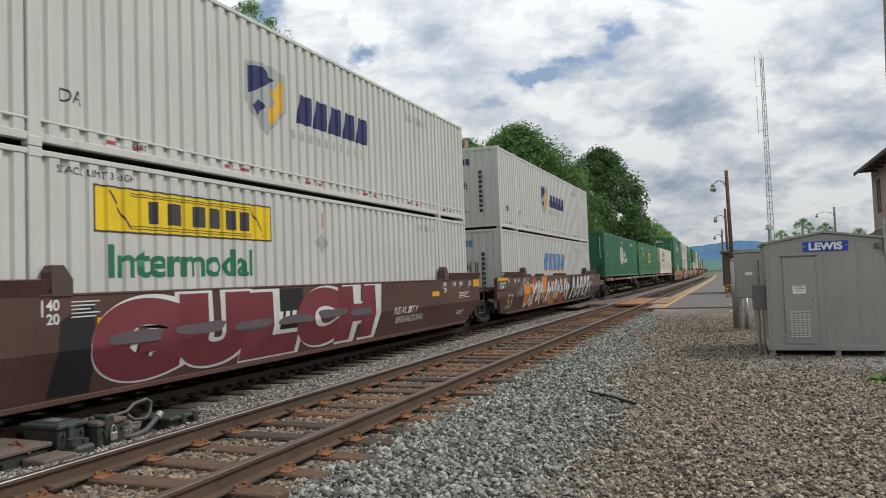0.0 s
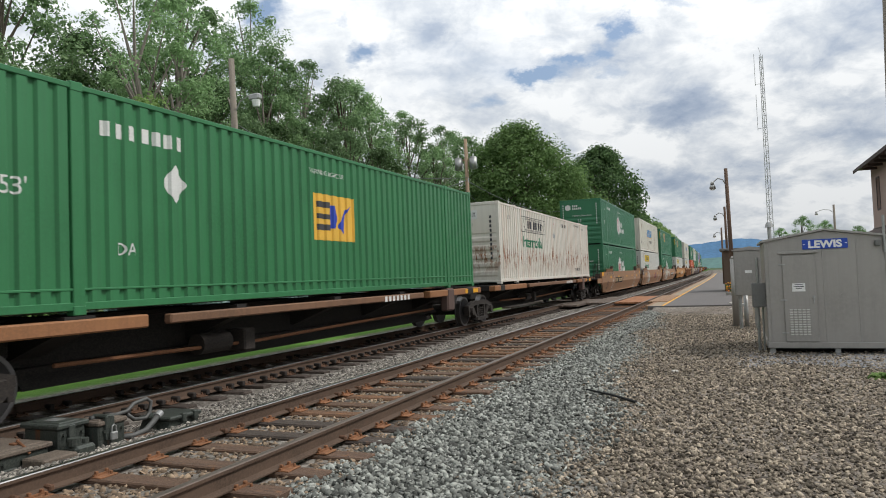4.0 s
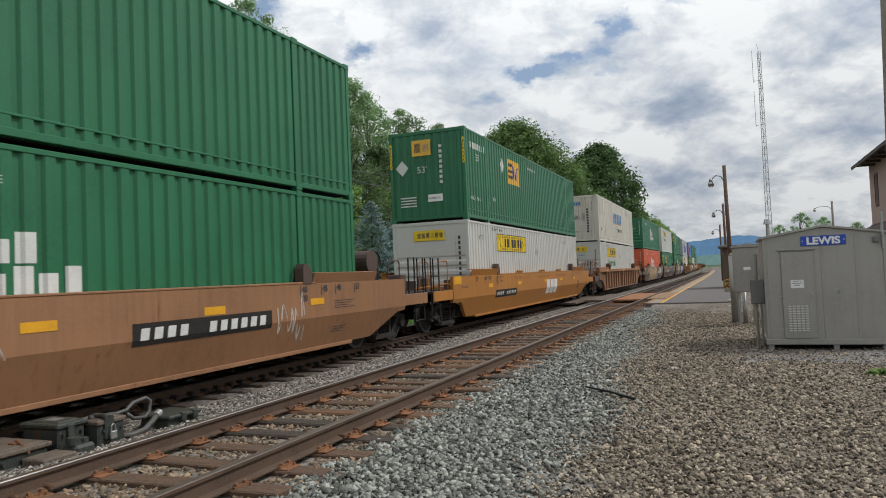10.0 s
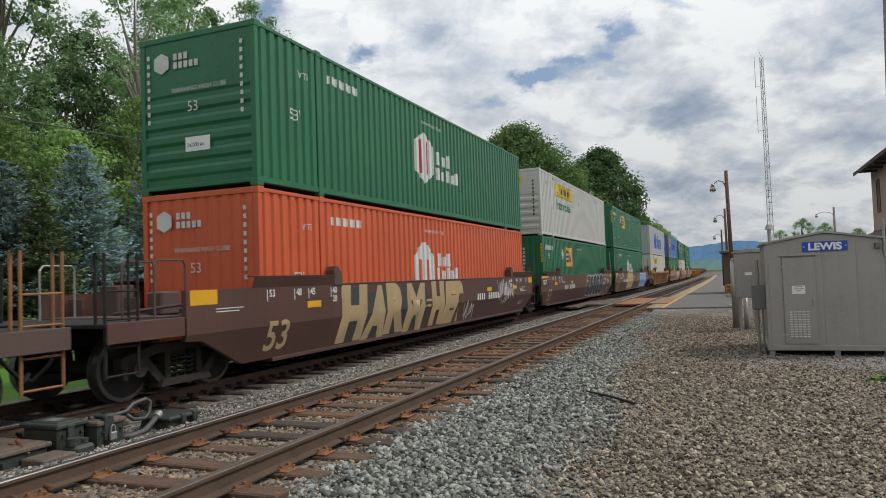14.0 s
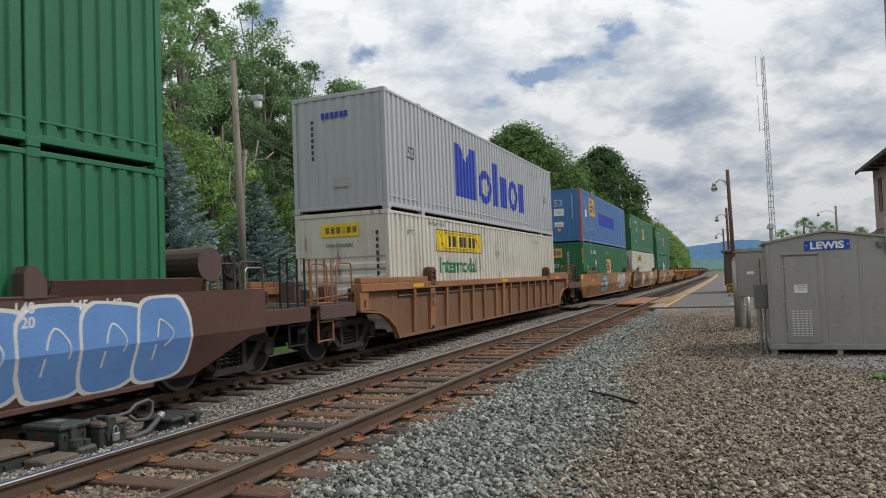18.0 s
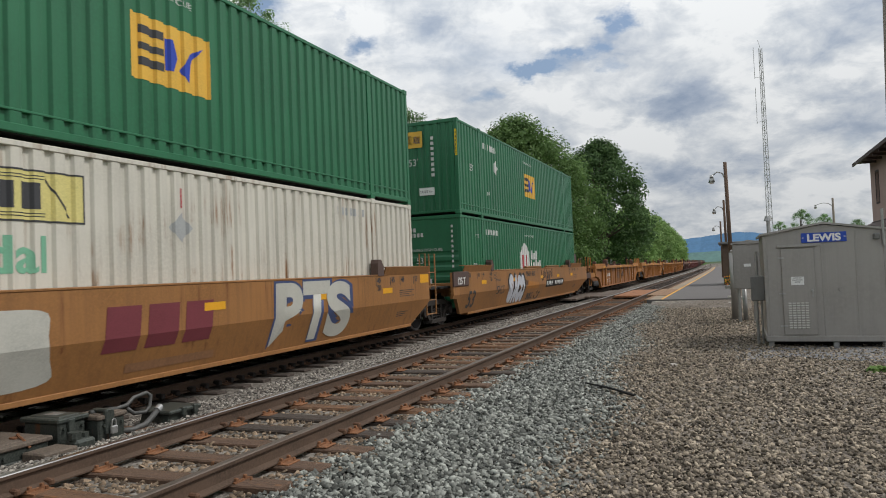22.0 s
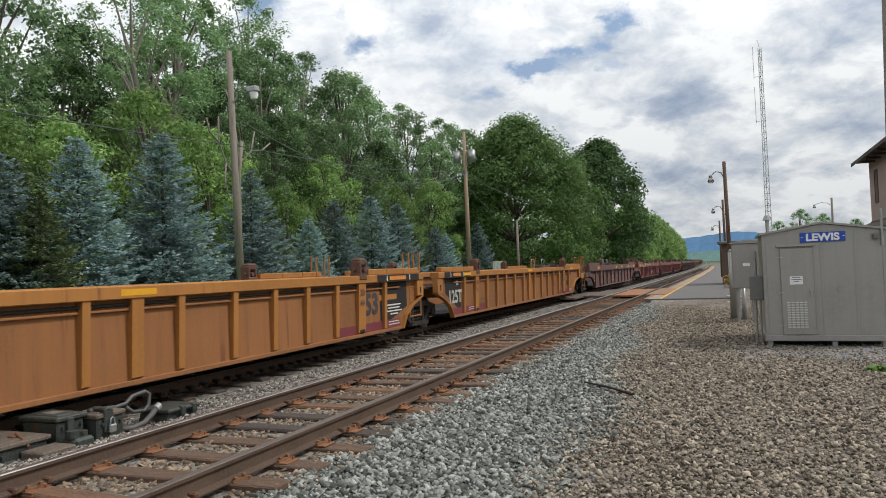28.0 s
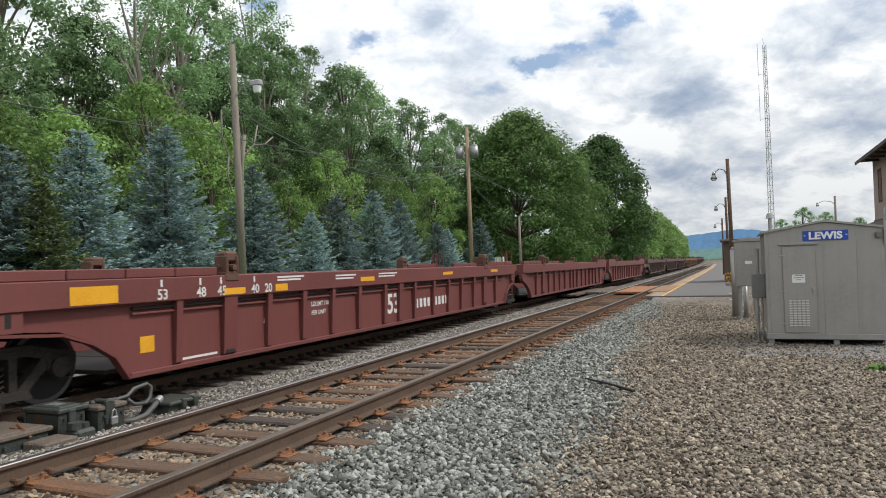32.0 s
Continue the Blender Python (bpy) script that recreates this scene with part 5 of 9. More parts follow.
def end_mesh(kind, mat, at_y, s):
    """An end wall; s is -1 for the leading end. kinds: sheet (vertical folds), ribs (level swages), door."""
    def make():
        g = Geo()
        y = lambda d: at_y - s * d
        x0, x1, z0, z1 = -HX + 0.1, HX - 0.1, 0.14, CH - 0.1
        if kind == "sheet":
            n = 9
            p = (x1 - x0) / n
            pr = []
            for i in range(n):
                a = x0 + i * p
                pr += [(a, 0.045), (a + p * 0.3, 0.045), (a + p * 0.42, 0.012), (a + p * 0.86, 0.012)]
            pr.append((x1, 0.045))
            pts = []
            for x, d in pr:
                pts += [(x, y(d), z0), (x, y(d), z1)]
            g.add(pts, [(2 * i, 2 * i + 2, 2 * i + 3, 2 * i + 1) for i in range(len(pr) - 1)])
        elif kind == "ribs":
            pr, z = [(z0, 0.03), (z0 + 0.12, 0.03)], z0 + 0.12
            while z < z1 - 1.15:
                pr += [(z + 0.06, 0.008), (z + 0.16, 0.008), (z + 0.22, 0.04), (z + 0.30, 0.04)]
                z += 0.30
            pr += [(z + 0.05, 0.02), (z1, 0.02)]
            pts = []
            for zz, d in pr:
                pts += [(x0, y(d), zz), (x1, y(d), zz)]
            g.add(pts, [(2 * i, 2 * i + 1, 2 * i + 3, 2 * i + 2) for i in range(len(pr) - 1)])
        else:
            for a, b in ((x0, -0.012), (0.012, x1)):
                n = 5
                p = (z1 - z0) / n
                for i in range(n):
                    g.box(a, b, min(y(0.02), y(0.05)), max(y(0.02), y(0.05)), z0 + i * p, z0 + (i + 1) * p - 0.10)
                    g.box(a, b, min(y(0.04), y(0.06)), max(y(0.04), y(0.06)), z0 + (i + 1) * p - 0.10, z0 + (i + 1) * p)
        yb = y(0.09)
        g.box(x0, x1, min(yb, yb + s * 0.01), max(yb, yb + s * 0.01), z0, z1)
        return g.mesh("end_wall", mat)
    return cached(("end", kind, mat.name, at_y, s), make)


def roof_mesh(mat):
    def make():
        g = Geo()
        n = 58
        pts = []
        for i in range(n + 1):
            y = -HY + 0.08 + (CL - 0.16) * i / n
            z = CH - 0.012 - (0.016 if i % 2 else 0.0)
            pts += [(-HX + 0.05, y, z), (HX - 0.05, y, z)]
        g.add(pts, [(2 * i, 2 * i + 1, 2 * i + 3, 2 * i + 2) for i in range(n)])
        g.box(-HX + 0.05, HX - 0.05, -HY + 0.08, HY - 0.08, CH - 0.06, CH - 0.045)
        return g.mesh("roof", mat)
    return cached(("roof", mat.name), make)


def bar_mesh(key, mat, *dims, c=0.008):
    return cached((key, mat.name, dims), lambda: Geo().cbox(*dims, c).mesh(key, mat))


class SideArt:
    """Painted marks on the camera-facing side, bent over the folds of the sheet. Places are metres from the leading end and from the bottom."""

    def __init__(self, box, prefix):
        self.box, self.prefix, self.n = box, prefix, 0

    def lay(self, name, polys, mat, label="", lift=0.004):
        if len(polys) > 1 and name != "number_bar":
            for p in polys:
                self.lay(name, [p], mat, label, lift)
            return
        self.n += 1
        key = ("art", self.prefix, name, self.n, mat.name)

        def make():
            bm = bmesh.new()
            for poly in polys:
                vs = [bm.verts.new((0, a - HY, b)) for a, b in poly]
                bm.faces.new(vs)
            return self.bend_over(bm, mat, lift)
        ob = part(name, cached(key, make), self.box, label)
        if len(polys) > 1:
            ob["kind"] = "stuff"

    def words(self, text, a, b, size, mat, bold=0.0, widen=1.0, label="", name="stencil"):
        self.n += 1
        key = ("words", self.prefix, text, self.n, mat.name)

        def make():
            me, w = lettering(text, size, mat, bold)
            bm = bmesh.new()
            bm.from_mesh(me)
            bmesh.ops.transform(bm, matrix=Matrix(((0, 0, 1, 0), (widen, 0, 0, a - HY), (0, 1, 0, b), (0, 0, 0, 1))), verts=bm.verts)
            return self.bend_over(bm, mat, 0.005)
        part(name, cached(key, make), self.box, label)

    @staticmethod
    def bend_over(bm, mat, lift):
        ys = [v.co.y for v in bm.verts]
        lo, hi = min(ys), max(ys)
        for y in SIDE_Y:
            if lo < y < hi:
                geom = bm.verts[:] + bm.edges[:] + bm.faces[:]
                bmesh.ops.bisect_plane(bm, geom=geom, plane_co=(0, float(y), 0), plane_no=(0, 1, 0))
        for v in bm.verts:
            v.co.x = sheet_x(v.co.y) + lift
        me = bpy.data.meshes.new("mark")
        bm.to_mesh(me)
        bm.free()
        me.materials.append(mat)
        return me


def rect(a0, a1, b0, b1, slant=0.0):
    return [(a0, b0), (a1, b0), (a1 + slant, b1), (a0 + slant, b1)]


def blocks(a, b, h, count, pitch, fill=0.72, slant=0.0, rise=0.0):
    """A row of plain letter-sized blocks."""
    return [rect(a + i * pitch, a + i * pitch + pitch * fill, b, b + h * (1 - rise * (i % 2)), slant) for i in range(count)]


def hexagon(a, b, w, h):
    return [(a, b + h * 0.22), (a + w / 2, b), (a + w, b + h * 0.22), (a + w, b + h * 0.78), (a + w / 2, b + h), (a, b + h * 0.78)]


def end_marks(box, items):
    """Flat marks on the leading end: (x0, x1, z0, z1, material, name)."""
    for x0, x1, z0, z1, mat, name in items:
        part(name, bar_mesh(name, mat, x0, x1, -HY - 0.006, -HY - 0.001, z0, z1, c=0.001), box)


def end_words(box, text, x, z, size, mat, upright=False):
    me, w = lettering(text, size, mat)
    part("stencil", me, box, at=Matrix.Translation((x, -HY - 0.008, z)) @ Matrix(((1, 0, 0, 0), (0, 0, -1, 0), (0, 1, 0, 0), (0, 0, 0, 1))))


def container(style, label, mat, end="sheet", posts=None, rail=None):
    """A 53-foot box: sheets, end walls, roof, rails, eight posts and sixteen castings."""
    b = thing("shipping_container", label, "container", group="containers on the train")
    pm, rm = posts or mat, rail or mat
    for s in (-1, 1):
        part("side_panel", side_mesh(mat, s), b)
        part("top_rail", bar_mesh("top_rail", rm, *sorted((s * HX, s * (HX - 0.06))), -HY + 0.1, HY - 0.1, CH - 0.095, CH - 0.025), b)
        part("bottom_rail", bar_mesh("bottom_rail", rm, *sorted((s * (HX - 0.004), s * (HX - 0.09))), -HY + 0.1, HY - 0.1, 0.06, 0.16), b)
        part("lower_band", bar_mesh("lower_band", rm, *sorted((s * (HX - 0.006), s * (HX - 0.05))), -HY + 0.1, HY - 0.1, 0.30 if style in ("shield", "amber") else 0.155, 0.335 if style in ("shield", "amber") else 0.175), b)
        for y in (-POST_Y, POST_Y):
            part("post", bar_mesh("post", rm, *sorted((s * (HX + 0.004), s * (HX - 0.09))), y - 0.085, y + 0.085, 0.0, CH), b)
            for z in (0, CH - 0.118):
                part("casting", bar_mesh("casting", RUST if z and style == "old" else pm, *sorted((s * (HX + 0.012), s * (HX - 0.12))), y - 0.09, y + 0.09, z, z + 0.118), b)
        for y in (-HY, HY):
            e = -1 if y < 0 else 1
            part("corner_post", bar_mesh("corner_post", pm, *sorted((s * HX, s * (HX - 0.11))), *sorted((y, y - e * 0.11)), 0.0, CH), b)
            for z in (0, CH - 0.118):
                part("casting", bar_mesh("corner_casting", pm, *sorted((s * (HX + 0.008), s * (HX - 0.15))), *sorted((y + e * 0.008, y - e * 0.17)), z, z + 0.118), b)
    part("end_wall", end_mesh(end, mat, -HY, -1), b)
    part("end_wall", end_mesh("sheet" if end == "door" else "door", mat, HY, 1), b)
    for y, e in ((-HY, -1), (HY, 1)):
        part("header", bar_mesh("header", rm, -HX + 0.11, HX - 0.11, *sorted((y, y - e * 0.1)), CH - 0.11, CH - 0.005), b)
        part("sill", bar_mesh("sill", rm, -HX + 0.11, HX - 0.11, *sorted((y, y - e * 0.1)), 0.07, 0.14), b)
    part("roof", roof_mesh(mat), b)
    part("floor", bar_mesh("floor", UNDER, -HX + 0.09, HX - 0.09, -HY + 0.1, HY - 0.1, 0.05, 0.13), b)
    if end == "door":
        for x in (-0.85, -0.35, 0.35, 0.85):
            part("lock_rod", cached(("rod", mat.name, x), lambda: Geo().tube((x, -HY - 0.03, 0.12), (x, -HY - 0.03, CH - 0.12), 0.018, n=8).cbox(x - 0.1, x + 0.02, -HY - 0.05, -HY - 0.03, 0.95, 1.0, 0.005).mesh("lock_rod", mat)), b)
    return b


def stripes(art, z0=0.2, n=7):
    """Pairs of red and white reflective dashes along the lower band."""
    for i in range(n):
        a = 0.75 + i * (CL - 1.5) / (n - 0.6)
        for k, m in ((0.0, LOGO_RED), (0.2, MARK_WHITE), (0.44, LOGO_RED)):
            art.lay("reflector", [rect(a + k, a + k + 0.17, z0, z0 + 0.045)], m)


def shield_box(worn, mat, logo="shield"):
    b = container("shield", "white steel container with %s" % ("rust stains and faded blue blocks" if worn else ("a shield emblem" if logo == "shield" else "slanted blue blocks")), mat, "sheet")
    art = SideArt(b, "shield" + mat.name + logo)
    if logo == "shield":
        def q(*pts):
            return [(5.87 + 1.17 * a, 0.9 + 1.29 * b) for a, b in pts]
        art.lay("emblem", [q((0, 0.93), (0.42, 1.0), (0.5, 0.96), (0.58, 1.0), (1, 0.93), (1, 0.4), (0.5, 0), (0, 0.4))], MARK_FADED, "grey-edged shield emblem")
        art.lay("emblem", [q((0.07, 0.88), (0.42, 0.94), (0.7, 0.8), (0.35, 0.62), (0.07, 0.5))], LOGO_NAVY, lift=0.007)
        art.lay("emblem", [q((0.93, 0.86), (0.93, 0.42), (0.62, 0.16), (0.52, 0.3), (0.72, 0.5), (0.62, 0.62))], LOGO_AMBER, lift=0.007)
        art.lay("emblem", [q((0.18, 0.36), (0.34, 0.5), (0.48, 0.4), (0.28, 0.24))], LOGO_NAVY, lift=0.007)
        art.lay("logo_block", blocks(7.42, 1.32, 0.56, 5, 0.56, 0.8, 0.09), LOGO_NAVY, "dark blue letter blocks")
        art.lay("logo_block", blocks(7.2, 0.99, 0.17, 10, 0.29, 0.4), MARK_FADED)
    else:
        for k, (m, sh) in enumerate(((LOGO_AMBER, 0.06), (LOGO_SKY, 0.0))):
            art.lay("logo_block", blocks(5.9 + sh, 1.42 - sh, 0.72, 5, 0.78, 0.78, 0.26), m, "faded blue slanted letter blocks", lift=0.004 + 0.003 * k)
        if logo == "slant":
            art.words("INTERMODAL", 7.25, 0.86, 0.34, MARK_DARK, 0.004, 1.35)
    stripes(art)
    art.words("53ft", 0.72, 0.66, 0.30, MARK_DARK)
    art.words("DA", 2.35, 0.62, 0.24, MARK_DARK)
    art.lay("number_bar", blocks(12.2, 2.3, 0.2, 7, 0.2, 0.5), MARK_FADED)
    art.words("LIFT", 3.5, 0.19, 0.12, MARK_DARK)
    end_marks(b, [(0.55 + 0 * i, 0.68, 1.95 - 0.17 * i, 2.07 - 0.17 * i, MARK_DARK, "number_bar") for i in range(9)] + [(-0.55 + 0.16 * i, -0.43 + 0.16 * i, 2.3, 2.52, LOGO_NAVY if logo == "shield" else LOGO_SKY, "logo_block") for i in range(5)])
    end_words(b, "53ft", -0.35, 1.45, 0.32, MARK_DARK)
    end_words(b, "24,000 lbs", -0.4, 0.6, 0.13, MARK_DARK)
    return b


def banner_box(mat, yellow=True, words=True, faded=False, style="plain", lone=False, dz=0.0):
    b = container(style, "white container with a yellow and black banner%s" % (", heavily rust-streaked" if lone else ""), mat, "ribs")
    art = SideArt(b, "banner%s%s%s%s" % (mat.name, yellow, words, faded))
    a0, a1, z0, z1 = 2.82, 6.5, 1.95 + dz, 2.56 + dz
    if yellow:
        art.lay("banner", [rect(a0, a1, z0, z1)], LOGO_YELLOW if not faded else LOGO_STRAW, "yellow banner with black border")
    edge = MARK_DARK
    e = 0.022
    art.lay("banner_border", [rect(a0, a1, z0, z0 + e), rect(a0, a1, z1 - e, z1), rect(a0, a0 + e, z0 + e, z1 - e), rect(a1 - e, a1, z0 + e, z1 - e)], edge, lift=0.007)
    zb, zt = z0 + 0.15, z1 - 0.15
    art.lay("logo_block", [rect(3.72, 3.9, zb, zt), rect(4.12, 4.38, zb, zt), rect(4.62, 4.88, zb, zt), rect(4.97, 5.22, zb, zt), rect(5.32, 5.57, zb, zt), rect(5.66, 5.9, zb, zt)], MARK_DARK, "black letter blocks", lift=0.007)
    art.lay("banner_line", [rect(3.4, 5.95, z1 - 0.075 - 0.035 * i, z1 - 0.065 - 0.035 * i) for i in range(2)] + [rect(3.4, 5.95, z0 + 0.06 + 0.035 * i, z0 + 0.07 + 0.035 * i) for i in range(2)], edge, lift=0.007)
    art.lay("scroll", [[(5.95, z1 - 0.06), (5.98, z1 - 0.06), (6.32, z0 + 0.07), (6.29, z0 + 0.07)], [(3.05, z1 - 0.06), (3.08, z1 - 0.06), (3.42, z0 + 0.07), (3.39, z0 + 0.07)]], edge, lift=0.007)
    if words:
        art.words("Intermodal", 3.0, 1.37 + dz, 0.60, LOGO_GREEN if not faded else LOGO_PALE, 0.012, 1.13, "green word on the side")
    art.lay("diamond", [[(7.95, 1.98), (8.17, 2.2), (8.39, 1.98), (8.17, 1.76)]], MARK_FADED, "grey placard holder")
    art.lay("tick", [rect(8.15, 8.21, 2.27, 2.56)], LOGO_RED)
    art.words("STACK LIMIT 3 HIGH" if not lone else "STACK TWO HIGH ONLY", 2.3 if not lone else 12.5, 2.64, 0.13 if not lone else 0.12, MARK_DARK)
    art.words("WTP", 1.0, 2.3, 0.22, MARK_DARK)
    art.lay("number_bar", blocks(12.6 if not lone else 9.6, 2.45, 0.16, 7, 0.17, 0.5), MARK_FADED if not lone else MARK_DARK)
    if lone:
        art.words("TOP LIFT ONLY", 12.45, 0.38, 0.19, MARK_DARK)
        art.words("WTP", 14.45, 2.5, 0.2, MARK_DARK)
    end_marks(b, [(-0.55, 0.5, 2.3, 2.62, LOGO_YELLOW if yellow else MARK_WHITE, "banner")] + [(-0.42 + 0.15 * i, -0.31 + 0.15 * i, 2.38, 2.54, MARK_DARK, "logo_block") for i in range(6)])
    if words:
        end_words(b, "Intermodal", -0.42, 2.05, 0.17, LOGO_GREEN if not faded else LOGO_PALE)
    end_marks(b, [(0.95, 1.02, 2.3 - 0.16 * i, 2.4 - 0.16 * i, MARK_DARK, "number_bar") for i in range(10)])
    return b


LOGO_STRAW = plain("logo_straw", (0.66, 0.58, 0.22))
LOGO_PALE = plain("logo_pale_green", (0.18, 0.42, 0.28))


def hexagon_box(mat, house=True, end="ribs", orange=False, single=False):
    b = container("hexagon", "%s container with a white hexagon emblem" % ("bright orange" if orange else "dark green"), mat, end)
    art = SideArt(b, "hexagon%s%s%s" % (mat.name, house, single))
    a, z, w, h = 6.55, 0.83, 1.22, 1.38
    if single:
        a, w = 6.7, 1.4
    if house:
        a, z = 6.35, 0.66
        art.lay("emblem", [[(a, z), (a + w, z), (a + w, z + 1.15), (a + w * 0.62, z + 1.5), (a + w * 0.38, z + 1.5), (a, z + 1.15)]], MARK_WHITE, "white house-shaped emblem")
    else:
        art.lay("emblem", [hexagon(a, z, w, h)], MARK_WHITE, "white hexagon emblem")
    m = LOGO_RED if not orange else mat
    zz = z + (0.25 if not house else 0.15)
    art.lay("emblem_bar", [rect(a + 0.28, a + 0.42, zz, zz + 0.9), rect(a + 0.72, a + 0.86, zz, zz + 0.9)], m, lift=0.007)
    art.lay("logo_block", blocks(a + w + 0.25, z + (0.62 if not house else 0.87), 0.36, 3, 0.34, 0.72, 0, 0.25) + blocks(a + w + 0.2, z + (0.2 if not house else 0.5), 0.34, 5, 0.34, 0.72, 0, 0.25), MARK_WHITE, "white letter blocks")
    art.lay("number_bar", blocks(2.4 if not single else 12.0, 2.35, 0.17, 9, 0.14 if not single else 0.2, 0.55), MARK_WHITE)
    art.words("WARNING HIGH CUBE", 7.0, 2.42, 0.13, MARK_WHITE)
    art.words("53'", 1.0 if not single else 14.4, 1.2 if house else 1.35, 0.30, MARK_WHITE)
    art.words("WTP", 1.3, 2.2, 0.18, MARK_WHITE)
    if single:
        art.words("53'", 1.0, 1.4, 0.32, MARK_WHITE)
        art.words("DA", 2.7, 0.5, 0.24, MARK_WHITE)
        art.words("WTP", 14.4, 2.2, 0.18, MARK_WHITE)
    hx = [(x - 0.95, zz2 + 2.2) for x, zz2 in ((0, 0.09), (0.17, 0), (0.34, 0.09), (0.34, 0.3), (0.17, 0.39), (0, 0.3))]
    me = cached("hexmark", lambda: Geo().prism(hx, "y", -HY - 0.006, -HY - 0.001).mesh("emblem", MARK_WHITE))
    part("emblem", me, b)
    end_marks(b, [(-0.5 + 0.12 * i, -0.42 + 0.12 * i, 2.42, 2.54, MARK_WHITE, "logo_block") for i in range(3)] + [(-0.5 + 0.12 * i, -0.42 + 0.12 * i, 2.26, 2.38, MARK_WHITE, "logo_block") for i in range(5)]
              + [(0.98, 1.04, 2.5 - 0.15 * i, 2.58 - 0.15 * i, MARK_WHITE, "number_bar") for i in range(9)] + [(-1.12, -1.06, 2.5 - 0.15 * i, 2.58 - 0.15 * i, MARK_WHITE, "number_bar") for i in range(9)])
    if not single:
        end_words(b, "WARNING HIGH CUBE", -0.55, 1.82, 0.12, MARK_WHITE)
        end_words(b, "53", -0.2, 1.45, 0.26, MARK_WHITE)
        end_marks(b, [(-0.25, 0.3, 0.72, 0.98, WHITE, "placard")])
        end_words(b, "24,000 lbs", -0.22, 0.8, 0.1, MARK_DARK)
    return b


def amber_box(mat, blue=False, early=False):
    b = container("amber", "%s container with an amber square emblem" % ("blue, red-posted" if blue else "green"), mat, "sheet", posts=C_REDPOST if blue else None, rail=C_BLUE if blue else None)
    art = SideArt(b, "amber%s%s%s" % (mat.name, blue, early))
    a = 2.47 if blue else (4.5 if not early else 7.3)
    z = 1.57 if blue else (1.58 if not early else 1.12)
    w = 1.62 if blue else 1.58
    h = 1.0 if blue else 0.92
    art.lay("emblem", [rect(a, a + w, z, z + h)], LOGO_AMBER, "amber square emblem")
    art.lay("emblem_bar", [rect(a + w * .1, a + w * .4, z + .2, z + .32), rect(a + w * .1, a + w * .4, z + h * .46, z + h * .57), rect(a + w * .1, a + w * .4, z + h - .27, z + h - .15)], MARK_DARK, lift=0.007)
    art.lay("emblem_bar", [[(a + w * .42, z + .25), (a + w * .5, z + .25), (a + w * .55, z + h * .5), (a + w * .5, z + h * .78), (a + w * .42, z + h * .78)], [(a + w * .6, z + .3), (a + w * .72, z + .6), (a + w * .9, z + .75), (a + w * .72, z + .45), (a + w * .7, z + .15)]], LOGO_BLUE, lift=0.007)
    art.lay("diamond", [[(3.6, 2.15), (3.83, 2.43), (4.06, 2.15), (3.83, 1.87)] if not early else [(3.45, 1.8), (3.68, 2.08), (3.91, 1.8), (3.68, 1.52)]], MARK_WHITE, "white placard holder")
    if not blue and not early:
        art.words("TOP LIFT ONLY", 0.35, 0.65, 0.15, MARK_WHITE)
    if blue:
        art.words("53", 1.0, 1.95, 0.48, MARK_WHITE)
        art.lay("placard", [rect(1.0, 1.5, 1.42, 1.82)], WHITE, "white height placard")
        art.words('110"', 1.06, 1.55, 0.2, MARK_DARK)
        art.lay("placard", [rect(1.2, 1.38, 0.62, 0.8)], LOGO_AMBER, "small orange placard")
    else:
        art.words("53'", 1.0, 1.95 if not early else 1.42, 0.30, MARK_WHITE)
    art.words("DA", 2.6, 0.75, 0.24, MARK_WHITE)
    if not blue:
        art.lay("number_bar", blocks(0.5 if not early else 2.4, 2.3, 0.2, 7, 0.22, 0.55), MARK_WHITE)
    if blue:
        art.lay("painted_patch", [rect(5.25, 10.95, 1.15, 1.9)], LOGO_BLUE, "dark blue painted-out patch")
    else:
        art.words("WARNING HIGH CUBE", 7.2, 2.42, 0.13, MARK_WHITE)
    end_marks(b, [(-0.5, 0.15, 2.1, 2.6, LOGO_AMBER, "emblem"), (-0.42, -0.2, 2.2, 2.5, MARK_DARK, "emblem_bar"), (-0.15, 0.08, 2.22, 2.45, LOGO_BLUE, "emblem_bar")] if not blue else [(-0.2, 0.35, 1.45, 1.85, WHITE, "placard"), (-0.2, 0.3, 0.86, 1.12, WHITE, "placard"), (-0.04, 0.14, 0.62, 0.8, LOGO_AMBER, "placard")])
    if blue:
        end_words(b, "53", -0.2, 1.98, 0.5, MARK_WHITE)
        end_words(b, '110"', -0.14, 1.58, 0.2, MARK_DARK)
        end_words(b, "24,000 lbs", -0.18, 0.93, 0.1, MARK_DARK)
    else:
        end_words(b, "53'", -0.35, 1.55, 0.3, MARK_WHITE)
        end_words(b, "24,000 lbs", 0.02, 0.7, 0.1, MARK_DARK)
    end_marks(b, [(0.78, 0.83, 2.5 - 0.12 * i, 2.58 - 0.12 * i, MARK_WHITE, "number_bar") for i in range(11)] if blue else [(0.42, 0.52, 2.3 - 0.16 * i, 2.4 - 0.16 * i, MARK_WHITE, "number_bar") for i in range(8)] + [(0.0, 0.5, 0.62, 0.85, WHITE, "placard")] + [(-0.95 + 0.0 * i, -0.4, 0.5 + 0.09 * i, 0.54 + 0.09 * i, MARK_WHITE, "number_bar") for i in range(4)])
